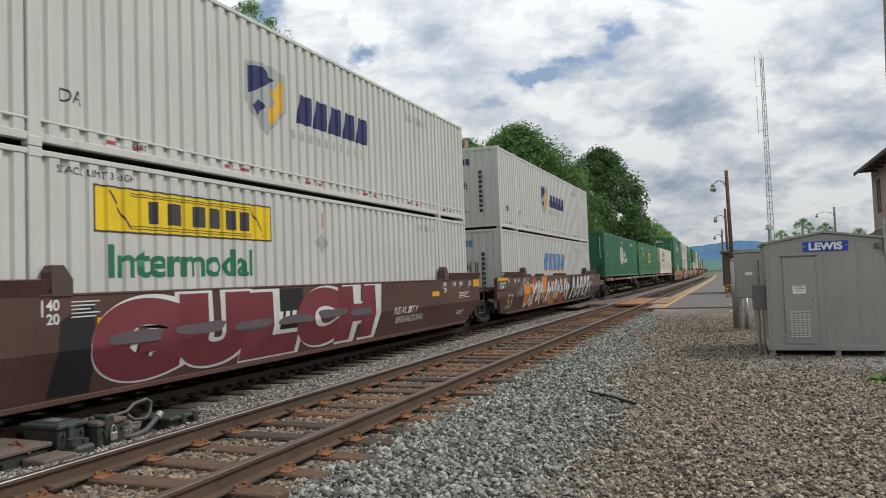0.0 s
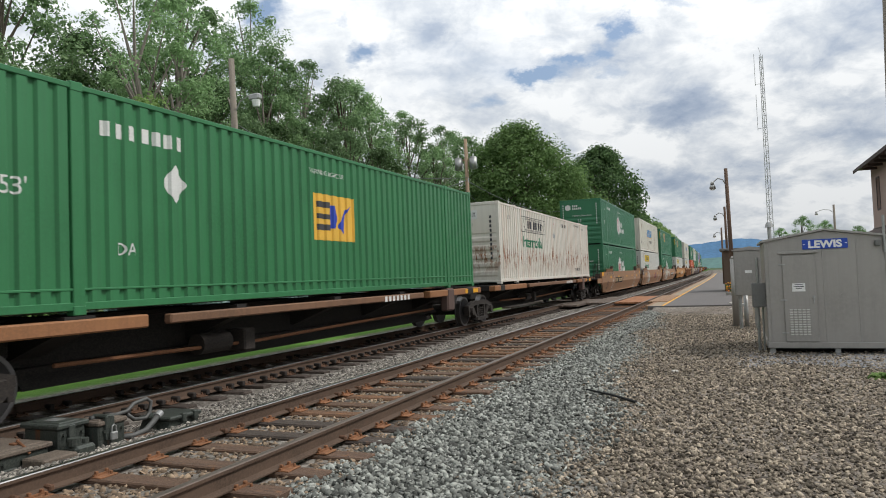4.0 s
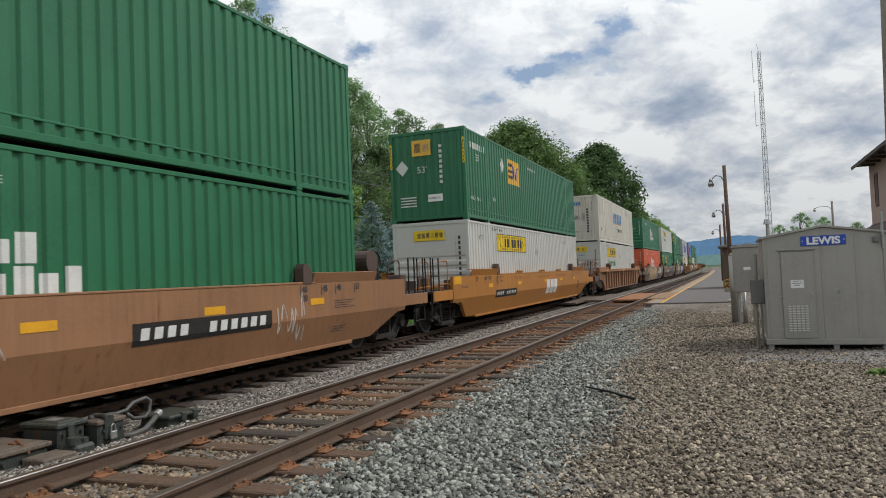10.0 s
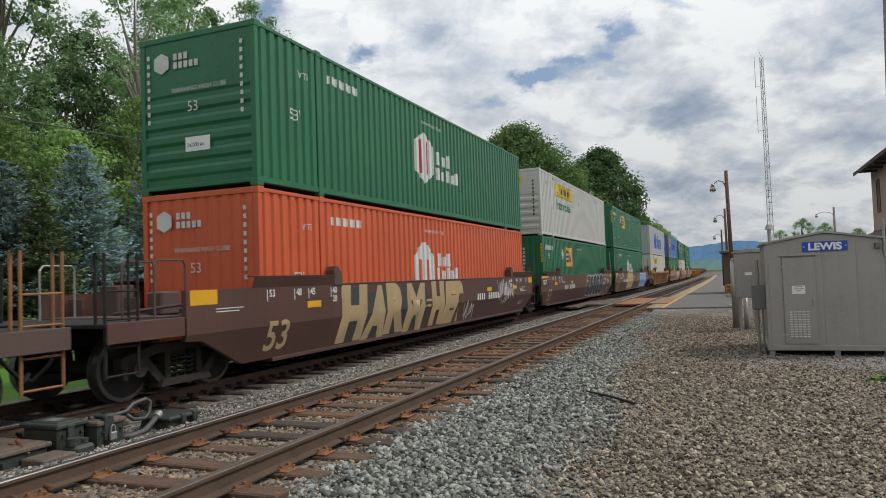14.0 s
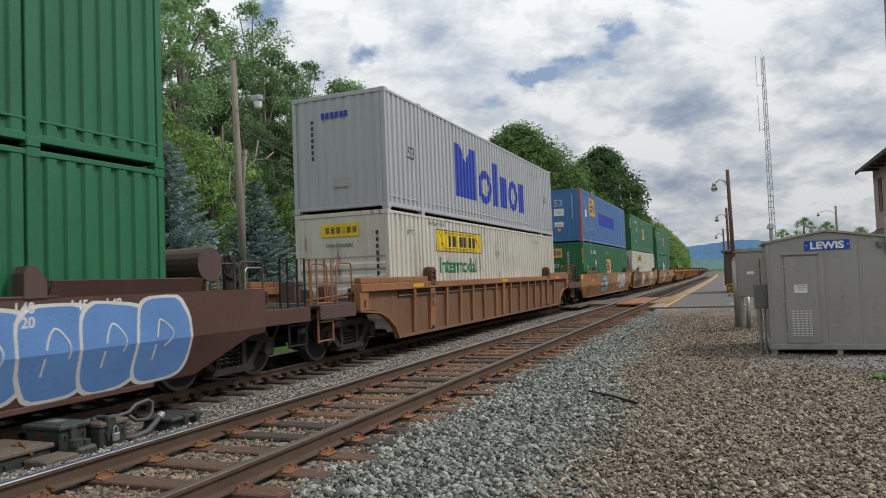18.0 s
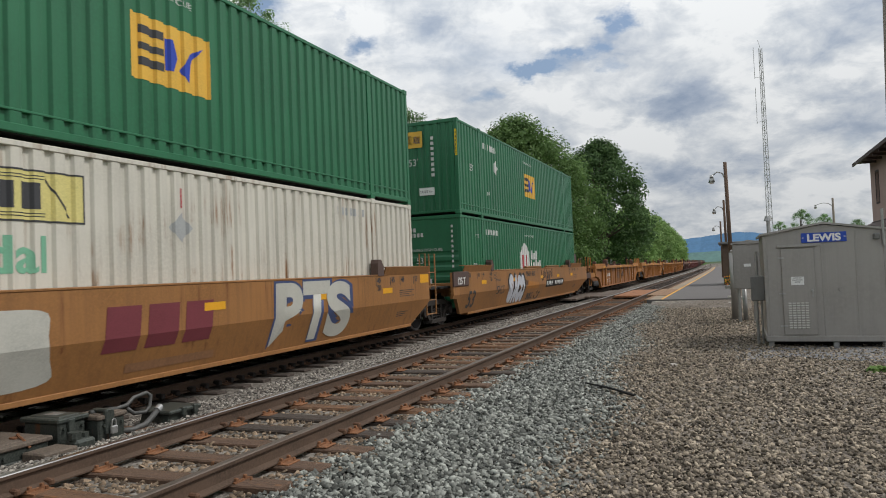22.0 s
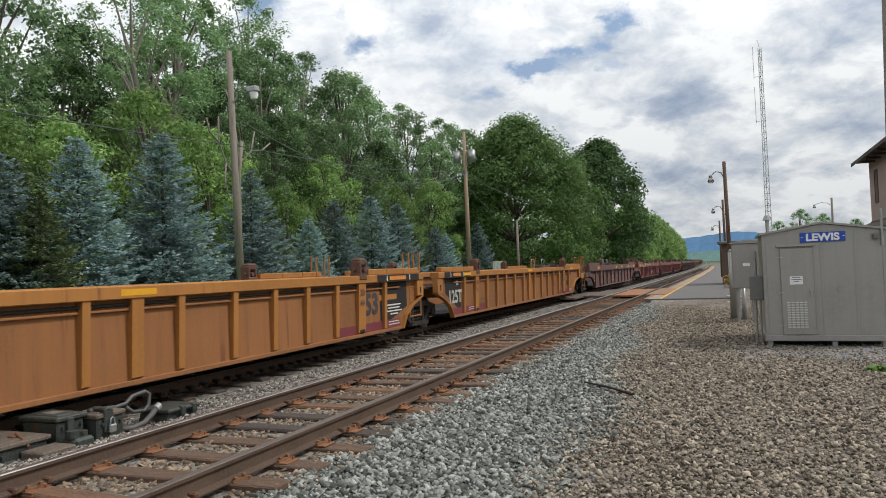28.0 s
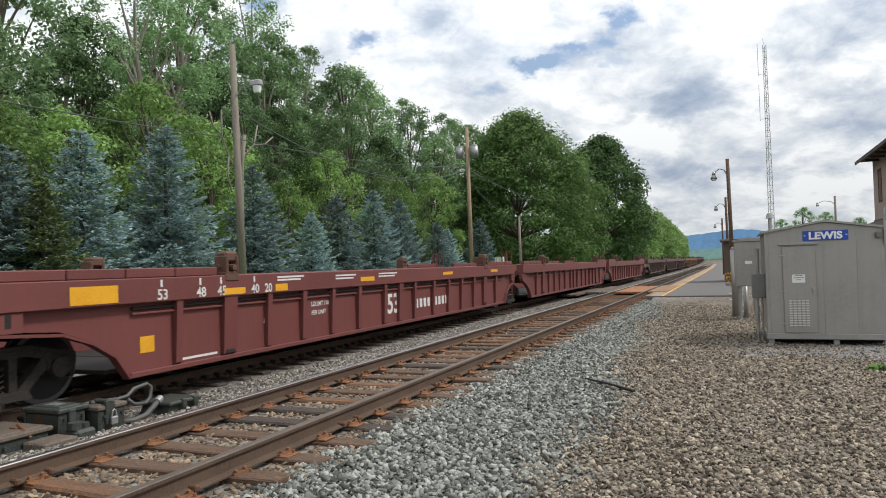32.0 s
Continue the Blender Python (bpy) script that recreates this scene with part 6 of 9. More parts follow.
    for x0, x1 in ((-HX + 0.015, -HX + 0.085), (HX - 0.085, HX - 0.015)) if not blue else ():
        strip = part("warning_strip", bar_mesh("warning_strip", LOGO_YELLOW, x0, x1, -HY - 0.006, -HY - 0.001, 1.75, 2.55, c=0.001), b, "yellow and black warning strip")
        for k in range(6):
            part("strip_mark", bar_mesh("strip_mark", MARK_DARK, x0 + 0.02, x1 - 0.02, -HY - 0.009, -HY - 0.006, 1.8 + 0.12 * k, 1.87 + 0.12 * k, c=0.001), strip)
    if not blue:
        part("diamond", cached("amberdia", lambda: Geo().prism([(-1.08, 1.75), (-0.86, 2.0), (-0.64, 1.75), (-0.86, 1.5)], "y", -HY - 0.006, -HY - 0.001).mesh("diamond", MARK_WHITE)), b)
    return b


def tall_box():
    b = container("amber", "light grey container with tall blue block lettering", C_GREY, "sheet")
    art = SideArt(b, "tall")
    z = 0.72
    t = 0.36
    art.lay("logo_block", [[(4.45, z), (6.26, z), (6.26, z + 1.58), (5.8, z + 1.58), (5.35, z + 1.1), (4.9, z + 1.58), (4.45, z + 1.58)]], LOGO_BLUE, "tall blue logo block")

    def bowl(a, w, gap):
        o = [(a + w / 2 + w / 2 * math.cos(i * math.pi / 8), z + 0.52 + 0.56 * math.sin(i * math.pi / 8)) for i in range(16)]
        n = [(a + w / 2 + (w / 2 - 0.3) * math.cos(i * math.pi / 8), z + 0.52 + 0.30 * math.sin(i * math.pi / 8)) for i in range(16)]
        for i in range(16):
            if i not in gap:
                j = (i + 1) % 16
                yield [o[i], o[j], n[j], n[i]]
    art.lay("logo_block", list(bowl(6.5, 1.3, ())), LOGO_BLUE)
    art.lay("logo_block", [rect(7.95, 8.5, z - 0.02, z + 1.45)], LOGO_BLUE)
    art.lay("logo_block", [rect(8.72, 9.5, z, z + 1.08)], LOGO_BLUE)
    art.lay("logo_block", list(bowl(9.7, 1.15, ())), LOGO_BLUE)
    art.lay("logo_block", [rect(11.0, 11.66, z - 0.02, z + 1.08)], LOGO_BLUE)
    art.words("53", 1.2, 1.35, 0.45, MARK_DARK)
    art.words("53", 14.7, 1.35, 0.45, MARK_DARK)
    art.lay("number_bar", blocks(12.8, 2.3, 0.2, 6, 0.2, 0.5), MARK_FADED)
    end_marks(b, [(-0.45 + 0.13 * i, -0.36 + 0.13 * i, 2.3, 2.45, LOGO_BLUE, "logo_block") for i in range(6)] + [(-0.75, -0.68, 2.2 - 0.15 * i, 2.3 - 0.15 * i, MARK_DARK, "number_bar") for i in range(7)] + [(-0.15, 0.3, 0.6, 0.82, MARK_FADED, "placard")])
    return b


G_PALE = plain("graffiti_pale_grey", (0.46, 0.45, 0.40))
G_SMOKE = plain("graffiti_smoke", (0.105, 0.085, 0.095))
G_SMOKE_DARK = plain("graffiti_dark_shadow", (0.05, 0.05, 0.052))
G_BLACKBLUE = plain("graffiti_blue_black", (0.022, 0.024, 0.032))
G_DUSK = plain("graffiti_dusk_brown", (0.20, 0.11, 0.055))
G_PINK = plain("graffiti_pink", (0.55, 0.07, 0.13))
G_SKY = plain("graffiti_pale_blue", (0.12, 0.26, 0.34))
G_NAVY = plain("graffiti_navy", (0.05, 0.07, 0.16))
G_RUST = plain("graffiti_red_orange", (0.38, 0.09, 0.025))


# ---- the train: cars ----
def wheelset_mesh():
    def make():
        g = Geo()
        for s in (-1, 1):
            a, b = s * 0.715, s * 0.85
            lo, hi = min(a, b), max(a, b)
            g.tube((lo, 0, 0), (hi, 0, 0), 0.457, n=28, k=1)
            g.tube((s * 0.70, 0, 0), (s * 0.725, 0, 0), 0.485, n=28, k=1)
            g.tube((s * 0.851, 0, 0), (s * 0.856, 0, 0), 0.40, n=28)
            g.tube((s * 0.70, 0, 0), (s * 0.93, 0, 0), 0.13, n=16)
            for i in range(3):
                t = i * 2.094
                g.tube((s * 0.93, 0.06 * math.cos(t), 0.06 * math.sin(t)), (s * 1.1, 0.06 * math.cos(t), 0.06 * math.sin(t)), 0.02, n=6)
        g.tube((-0.75, 0, 0), (0.75, 0, 0), 0.085, n=12)
        g.tube((-1.09, 0, 0), (1.09, 0, 0), 0.10, n=14)
        return g.mesh("wheelset", [WHEEL, TREAD])
    return cached("wheelset", make)


def sideframe_mesh():
    """A cast side frame with arched top, window, spring nest and bearing pedestals."""
    def make():
        g = Geo()
        x0, x1 = 0.93, 1.09
        g.prism([(-1.15, 0.48), (-1.15, 0.62), (-0.55, 0.76), (0.55, 0.76), (1.15, 0.62), (1.15, 0.48), (0.95, 0.53), (0.5, 0.63), (-0.5, 0.63), (-0.95, 0.53)], "x", x0, x1)
        for s in (-1, 1):
            g.prism([(s * 0.70, 0.60), (s * 0.86, 0.57), (s * 0.50, 0.22), (s * 0.34, 0.22)], "x", x0, x1)
            g.prism([(s * 0.27, 0.24), (s * 0.37, 0.24), (s * 0.37, 0.64), (s * 0.27, 0.64)], "x", x0, x1)
            g.cbox(x0 - 0.03, x1 + 0.02, s * 0.889 - 0.16, s * 0.889 + 0.16, 0.42, 0.60, 0.03)
            g.prism([(s * 1.04, 0.6), (s * 1.15, 0.6), (s * 1.12, 0.32), (s * 1.05, 0.32)], "x", x0, x1)
            g.tube((x1, s * 0.889, 0.457), (x1 + 0.07, s * 0.889, 0.457), 0.12, n=14)
        g.prism([(-0.52, 0.15), (0.52, 0.15), (0.46, 0.25), (-0.46, 0.25)], "x", x0 - 0.04, x1 + 0.06)
        return g.mesh("sideframe", TRUCK)
    return cached("sideframe", make)


def spring_mesh():
    def make():
        g = Geo()
        for j in (-1, 0, 1):
            pts = [(1.02 + 0.07 * math.cos(i * 0.9), j * 0.16 + 0.07 * math.sin(i * 0.9), 0.25 + i * 0.0095) for i in range(32)]
            g.pipe(pts, 0.016, 5)
        return g.mesh("spring_nest", TRUCK)
    return cached("springs", make)


WHEELS = []     # (wheelset, place of its car along the train, its place on the car)


def truck(car, u, y):
    """A two-axle truck under a car at y."""
    t = part("truck", cached("bolster", lambda: Geo().cbox(-0.95, 0.95, -0.2, 0.2, 0.42, 0.66, 0.03).cbox(-0.25, 0.25, -0.25, 0.25, 0.6, 0.78, 0.03).cbox(-1.0, 1.0, -0.62, -0.52, 0.38, 0.46, 0.02).cbox(-1.0, 1.0, 0.52, 0.62, 0.38, 0.46, 0.02).mesh("truck", TRUCK)), car, "dark cast-steel truck", at=(0, y, 0))
    part("sideframe", sideframe_mesh(), t)
    part("sideframe", sideframe_mesh(), t, at=pose(0, 0, 0, 0, 0, 180))
    part("spring_nest", spring_mesh(), t)
    for s in (-1, 1):
        w = part("wheelset", wheelset_mesh(), t, at=(0, s * 0.889, 0.457))
        WHEELS.append((w, u + y + s * 0.889, s * 0.889))
    return t


WX = 1.50       # half the width of a well car
TOPZ = 1.50
CREASE = 0.86   # below it a smooth side leans inwards


def lean_x(z):
    return WX if z >= CREASE else WX - 0.21 * (CREASE - z) / 0.58


def bent_mark(name, bm, mat, car, depth, label=""):
    """Lays a flat mark (y, z) on a smooth side, bent over its crease."""
    zs = [v.co.z for v in bm.verts]
    if min(zs) < CREASE < max(zs):
        bmesh.ops.bisect_plane(bm, geom=bm.verts[:] + bm.edges[:] + bm.faces[:], plane_co=(0, 0, CREASE), plane_no=(0, 0, 1))
    for v in bm.verts:
        v.co.x = lean_x(v.co.z) + depth
    me = bpy.data.meshes.new(name)
    bm.to_mesh(me)
    bm.free()
    me.materials.append(mat)
    return part(name, me, car, label)


def flat_words(text, size, mat, car, y, z, x=None, bold=0.0, widen=1.0, label="", name="stencil"):
    me, w = lettering(text, size, mat, bold)
    if x is None:
        bm = bmesh.new()
        bm.from_mesh(me)
        bmesh.ops.transform(bm, matrix=Matrix(((0, 0, 1, 0), (widen, 0, 0, y), (0, 1, 0, z), (0, 0, 0, 1))), verts=bm.verts)
        return bent_mark(name, bm, mat, car, 0.007, label)
    return part(name, me, car, label, at=Matrix.Translation((x, y, z)) @ Matrix(((0, 0, 1, 0), (widen, 0, 0, 0), (0, 1, 0, 0), (0, 0, 0, 1))))


def flat_polys(name, polys, mat, car, x=None, label="", depth=0.004):
    if x is None:
        bm = bmesh.new()
        for p in polys:
            bm.faces.new([bm.verts.new((0, a, b)) for a, b in p])
        ob = bent_mark(name, bm, mat, car, depth, label)
    else:
        g = Geo()
        for p in polys:
            g.add([(x, a, b) for a, b in p], [tuple(range(len(p)))])
        ob = part(name, g.mesh(name, mat), car, label)
    if len(polys) > 1:
        ob["kind"] = "stuff"
    return ob


def end_gear(car, mat, s, coupled, tank=False):
    """Platform, ladder, grab irons and coupler at one end; s is the end's sign. A coupled end is long, a shared one short."""
    y0, y1 = 8.5, (11.45 if coupled else 9.85)
    key = (mat.name, s, coupled, tank)
    part("end_platform", cached(("platf",) + key, lambda: Geo().cbox(-0.42, 0.42, *sorted((s * y0, s * (y1 - 0.1))), 0.78, 1.06, 0.02).cbox(-1.25, 1.25, *sorted((s * (y0 + 0.1), s * (y0 + 1.2))), 1.06, 1.12, 0.01).mesh("end_platform", UNDER)), car)
    part("bolster_end", cached(("bole",) + key, lambda: Geo().prism([(-1.38, 1.12), (1.38, 1.12), (1.25, 0.92), (0.45, 0.74), (-0.45, 0.74), (-1.25, 0.92)], "y", *sorted((s * (y0 + 0.02), s * (y0 + 0.22)))).mesh("bolster_end", mat)), car)
    if coupled:
        part("end_deck", cached(("deck",) + key, lambda: Geo().cbox(-1.45, 1.45, *sorted((s * 10.1, s * 11.4)), 1.06, 1.12, 0.01).mesh("end_deck", UNDER)), car)
        for x in (1.45, -1.49):
            part("end_plate", cached(("plate", x) + key, lambda: Geo().cbox(x, x + 0.04, *sorted((s * 10.06, s * 11.4)), 0.86, 1.13, 0.008).mesh("end_plate", mat if mat in (W_BROWN, W_YELLOW, W_TAN, W_ORANGE, W_MAROON_RED) else W_DARK)), car)
        part("coupler", cached(("coup",) + key, lambda: Geo().cbox(-0.13, 0.13, *sorted((s * 11.3, s * 11.7)), 0.78, 0.98, 0.03).cbox(-0.2, 0.2, *sorted((s * 11.5, s * 11.78)), 0.73, 1.02, 0.05).mesh("coupler", TRUCK)), car)
        part("air_hose", cached(("hose",) + key, lambda: Geo().pipe([(0.4, s * 11.2, 0.85), (0.45, s * 11.4, 0.6), (0.4, s * 11.6, 0.42), (0.3, s * 11.75, 0.5)], 0.03, 7).mesh("air_hose", RUBBER)), car)
        if s > 0:
            part("brake_wheel", cached(("bw",) + key, brake_wheel(s)), car)
        if s > 0 and tank:
            part("air_reservoir", cached(("res",) + key, lambda: Geo().tube((-0.3, 9.2, 1.92), (1.1, 9.2, 1.92), 0.27, n=18).cbox(-0.1, 0.1, 9.05, 9.35, 1.1, 1.8, 0.02).cbox(0.7, 0.9, 9.05, 9.35, 1.1, 1.8, 0.02).mesh("air_reservoir", W_DARK)), car)
    if coupled or s > 0:
        ya, yb = ((10.83, 11.36) if coupled else (8.6, 9.22))
        for x in (1.40, -1.40):
            def stile(y):
                g = Geo()
                g.pipe([(x, s * y, 0.42), (x, s * y, 2.02), (x - math.copysign(0.16, x), s * y, 2.02), (x - math.copysign(0.16, x), s * y, 1.1)], 0.021, 6)
                return g.mesh("ladder_stile", mat if not tank or (s > 0 and not coupled) else UNDER)
            lad = part("ladder_stile", cached(("stile", x, 0) + key, lambda: stile(ya)), car)
            part("ladder_stile", cached(("stile", x, 1) + key, lambda: stile(yb)), car)
            for i in range(4):
                z = 0.45 + 0.36 * i
                part("rung", cached(("rung", x, i) + key, lambda: Geo().tube((x, s * ya, z), (x, s * yb, z), 0.016, n=6).mesh("rung", mat if not tank or (s > 0 and not coupled) else UNDER)), lad)


def brake_wheel(s):
    def make():
        g = Geo()
        c = Vector((0.55, s * 10.4, 1.95))
        pts = [c + Vector((0, 0.26 * math.cos(i * 0.524), 0.26 * math.sin(i * 0.524))) for i in range(13)]
        g.pipe(pts, 0.018, 6)
        for i in range(3):
            t = i * 2.094
            g.tube(c, c + Vector((0, 0.26 * math.cos(t), 0.26 * math.sin(t))), 0.014, n=5)
        g.cbox(c.x - 0.12, c.x - 0.02, c.y - 0.14, c.y + 0.14, 1.1, 2.1, 0.02)
        return g.mesh("brake_wheel", TRUCK)
    return make


def lock_pedestal(s):
    """A hinged container lock on the chord: two cheeks, a block and its pin."""
    def make():
        g = Geo()
        g.cbox(*sorted((s * (WX - 0.22), s * (WX + 0.035))), -0.16, 0.16, -0.10, 0.06, 0.02)
        g.cbox(*sorted((s * (WX - 0.2), s * (WX + 0.045))), -0.15, -0.09, 0.03, 0.30, 0.015)
        g.cbox(*sorted((s * (WX - 0.2), s * (WX + 0.045))), 0.09, 0.15, 0.03, 0.30, 0.015)
        g.cbox(*sorted((s * (WX - 0.19), s * (WX + 0.02))), -0.13, 0.17, 0.20, 0.37, 0.035)
        g.tube((s * (WX - 0.1), -0.2, 0.13), (s * (WX - 0.1), 0.2, 0.13), 0.035, n=8)
        g.tube((s * (WX - 0.2), 0.0, 0.12), (s * (WX + 0.08), 0.0, 0.12), 0.05, n=8)
        return g.mesh("lock_bracket", PEDESTAL)
    return make


def end_rails(car, mat, s):
    """Handrails round the end platform: bent tubes with bare tops, and the walkway grating between the trucks."""
    key = (mat.name, s)
    for x in (-1.05, 0.62, 1.22):
        def hoop():
            return Geo().pipe([(x, s * 9.75, 1.1), (x, s * 9.75, 1.88), (x, s * 9.8, 1.95), (x, s * 10.3, 1.95), (x, s * 10.36, 1.88), (x, s * 10.36, 1.1)], 0.018, 6).mesh("handrail", STEEL if x < 0 else mat)
        part("handrail", cached(("hoop", x) + key, hoop), car)
    part("walkway", cached(("walk",) + key, lambda: Geo().cbox(-1.3, 1.3, *sorted((s * 9.62, s * 10.1)), 1.10, 1.14, 0.008).mesh("walkway", W_DARK)), car)
    for x in (-1.2, 0.0, 1.2):
        part("kick_plate", cached(("kick", x) + key, lambda: Geo().cbox(x - 0.16, x + 0.16, *sorted((s * 9.58, s * 9.62)), 1.1, 1.42, 0.008).mesh("kick_plate", W_DARK)), car)
    part("control_box", cached(("cbox",) + key, lambda: Geo().cbox(-0.75, -0.35, *sorted((s * 9.2, s * 9.55)), 1.12, 1.62, 0.02).mesh("control_box", W_DARK)), car)
    part("valve_box", cached(("vbox",) + key, lambda: Geo().cbox(0.1, 0.42, *sorted((s * 9.0, s * 9.4)), 1.12, 1.5, 0.03).mesh("valve_box", W_DARK)), car)
    part("air_pipe", cached(("apipe",) + key, lambda: Geo().pipe([(1.30, s * 8.6, 1.18), (1.30, s * 9.3, 1.24), (1.2, s * 9.8, 1.3), (0.5, s * 10.4, 1.2)], 0.025, 6).mesh("air_pipe", mat)), car)


def well_car(label, mat, u, ribbed=False, first=True, last=True, single=False, trim=None, chord=0.17, group="well cars of the train", guides=(), sparse="", detail=True, ribs=None):
    """A well car on the rails: two deep sides, floor, cross ties, end platforms and trucks. u: its middle along the train."""
    c = thing("well_car", label, "freight car", group=group)
    trim = trim or mat
    ribs = ribs or trim
    L = 9.85
    e0, e1 = HY + (1.97 if first else 1.3), HY + (1.97 if last else 0.5)
    b0, b1 = HY + (0.52 if first else 0.34), HY + (0.52 if last else -0.2)
    bevel = 0.75 if single else 1.1
    for s in (-1, 1):
        if not ribbed:
            def smooth():
                g = Geo()
                up = [(-e0, CREASE), (e1, CREASE), (e1, TOPZ), (-e0, TOPZ)]
                low = [(-e0, CREASE), (-e0, 0.77), (-min(e0 - 0.3, b0 + bevel), 0.75), (-b0, 0.28), (b1, 0.28), (min(e1 - 0.02, b1 + bevel), 0.75), (e1, 0.77), (e1, CREASE)]
                for poly in (up, low):
                    n = len(poly)
                    outer = [(s * lean_x(z), y, z) for y, z in poly]
                    inner = [(s * (lean_x(z) - 0.09), y, z) for y, z in poly]
                    g.add(outer + inner, [tuple(range(n)), tuple(range(2 * n - 1, n - 1, -1))] + [(k, (k + 1) % n, n + (k + 1) % n, n + k) for k in range(n)])
                return g.mesh("side_sill", mat)
            part("side_sill", cached(("smooth", mat.name, s, e0, e1, b0, b1, bevel), smooth), c)
            part("bottom_flange", bar_mesh("bottom_flange", mat, *sorted((s * (WX - 0.4), s * (WX - 0.19))), -7.8, 7.8, 0.22, 0.29), c)
            part("top_flange", bar_mesh("top_flange", mat, *sorted((s * (WX - 0.2), s * (WX + 0.01))), -6.2, 6.2, TOPZ - 0.004, TOPZ + 0.03), c)
            for e in (-1, 1):
                ya, yb = sorted((e * (HY - 2.0), e * (HY + 0.45)))

                def lip():
                    g = Geo()
                    g.prism([(s * (WX - 0.03), TOPZ), (s * WX, TOPZ), (s * (WX + 0.07), TOPZ + 0.19), (s * (WX - 0.14), TOPZ + 0.205), (s * (WX - 0.14), TOPZ + 0.19), (s * (WX + 0.03), TOPZ + 0.175)], "y", ya, yb)
                    return g.mesh("end_guide", trim)
                part("end_guide", cached(("lip", trim.name, s, e), lip), c)
                part("lock_bracket", cached(("lockb", s), lambda: Geo().prism([(-0.14, 0), (0.14, 0), (0.14, 0.2), (0.02, 0.36), (-0.1, 0.36), (-0.14, 0.28)], "x", *sorted((s * (WX - 0.16), s * (WX + 0.02)))).mesh("lock_bracket", W_DARK)), c, at=(0, e * 5.9, TOPZ))
            for a0, a1 in guides:
                part("guide", cached(("guide", trim.name, s, a1 - a0), lambda: Geo().prism([(s * (WX - 0.16), 0.03), (s * (WX + 0.0), 0.03), (s * (WX + 0.03), 0.10), (s * (WX - 0.06), 0.12)], "y", -(a1 - a0) / 2, (a1 - a0) / 2).mesh("guide", trim)), c, at=(0, (a0 + a1) / 2 - HY, TOPZ))
        else:
            L0, L1 = (L if first else 9.2), (L if last else 9.2)

            def web():
                g = Geo()
                arc = [(9.0, 0.9), (8.6, 0.76), (8.25, 0.55), (8.02, 0.24)]
                ends = [[(m, TOPZ - 0.1), (m, 0.97), *arc] for m in (L0, L1)]
                g.prism([(-y, z) for y, z in ends[0]] + ends[1][::-1], "x", *sorted((s * (WX - 0.13), s * (WX - 0.10))))
                return g.mesh("side_sill", mat)
            part("side_sill", cached(("web", mat.name, s, L0, L1), web), c)

            def arch(m):
                """A flange round the cut-out over the trucks, and the stiff end post with its blacked-in opening."""
                g = Geo()
                arc = [(m, 0.95), (9.0, 0.88), (8.6, 0.74), (8.25, 0.53), (8.02, 0.22)]
                for (ya, za), (yb, zb) in zip(arc[:-1], arc[1:]):
                    n = Vector((zb - za, ya - yb)).normalized() * 0.035
                    g.prism([(ya, za), (yb, zb), (yb - n.x, zb - n.y), (ya - n.x, za - n.y)], "x", *sorted((s * (WX - 0.14), s * (WX - 0.01))))
                return g.mesh("arch_flange", ribs)
            for e, m in ((1, L1), (-1, L0)):
                part("arch_flange", cached(("arch", ribs.name, s, m), lambda: arch(m)), c, at=Matrix.Diagonal((1, e, 1, 1)))
                post = part("end_post", bar_mesh("end_post", trim, *sorted((s * (WX - 0.16), s * (WX - 0.005))), *sorted((e * (m - 0.34), e * (m + 0.03))), 0.94, TOPZ - chord), c)
                # no hole is cut: a black bar gives the dark inside the opening
                part("slot", bar_mesh("slot", UNDER, *sorted((s * (WX - 0.02), s * (WX - 0.002))), *sorted((e * (m - 0.2), e * (m - 0.12))), 1.0, 1.16, c=0.006), post)
            part("top_chord", bar_mesh("top_chord", trim, *sorted((s * (WX - 0.24), s * (WX + 0.02))), -L0, L1, TOPZ - chord, TOPZ, c=0.012), c)
            for e in (-1, 1) if detail else ():
                for k in range(4 if (last if e > 0 else first) else 3):
                    part("end_guide", bar_mesh("end_guide", trim, *sorted((s * (WX - 0.17), s * (WX - 0.01))), *sorted((e * (6.36 + 0.87 * k), e * (6.36 + 0.87 * k + 0.855))), TOPZ + 0.002, TOPZ + 0.13, c=0.012), c)
            part("stringer", cached(("stringer", mat.name, s, chord), lambda: Geo().tube((s * (WX - 0.07), -L + 1.9, TOPZ - chord - 0.07), (s * (WX - 0.07), L - 1.9, TOPZ - chord - 0.07), 0.024, n=7).mesh("stringer", UNDER)), c)
            part("stringer", cached(("stringer2", mat.name, s, chord), lambda: Geo().tube((s * (WX - 0.07), -L + 1.9, TOPZ - chord - 0.14), (s * (WX - 0.07), L - 1.9, TOPZ - chord - 0.14), 0.018, n=7).mesh("stringer", mat)), c)
            part("bottom_chord", bar_mesh("bottom_chord", mat, *sorted((s * (WX - 0.2), s * (WX - 0.04))), -8.0, 8.0, 0.20, 0.27), c)
            places = (-7.25, -6.06, -4.04, -2.02, 0.0, 2.02, 4.04, 6.06, 7.25) if sparse == "seams" else (-7.7, -6.06, -4.9, -3.53, -1.93, -0.33, 1.27, 2.87, 4.46, 6.06, 7.7) if sparse else (-7.15, -6.06, -5.06, -4.02, -3.02, -1.97, -0.8, 0.0, 0.8, 1.97, 3.02, 4.02, 5.06, 6.06, 7.15)
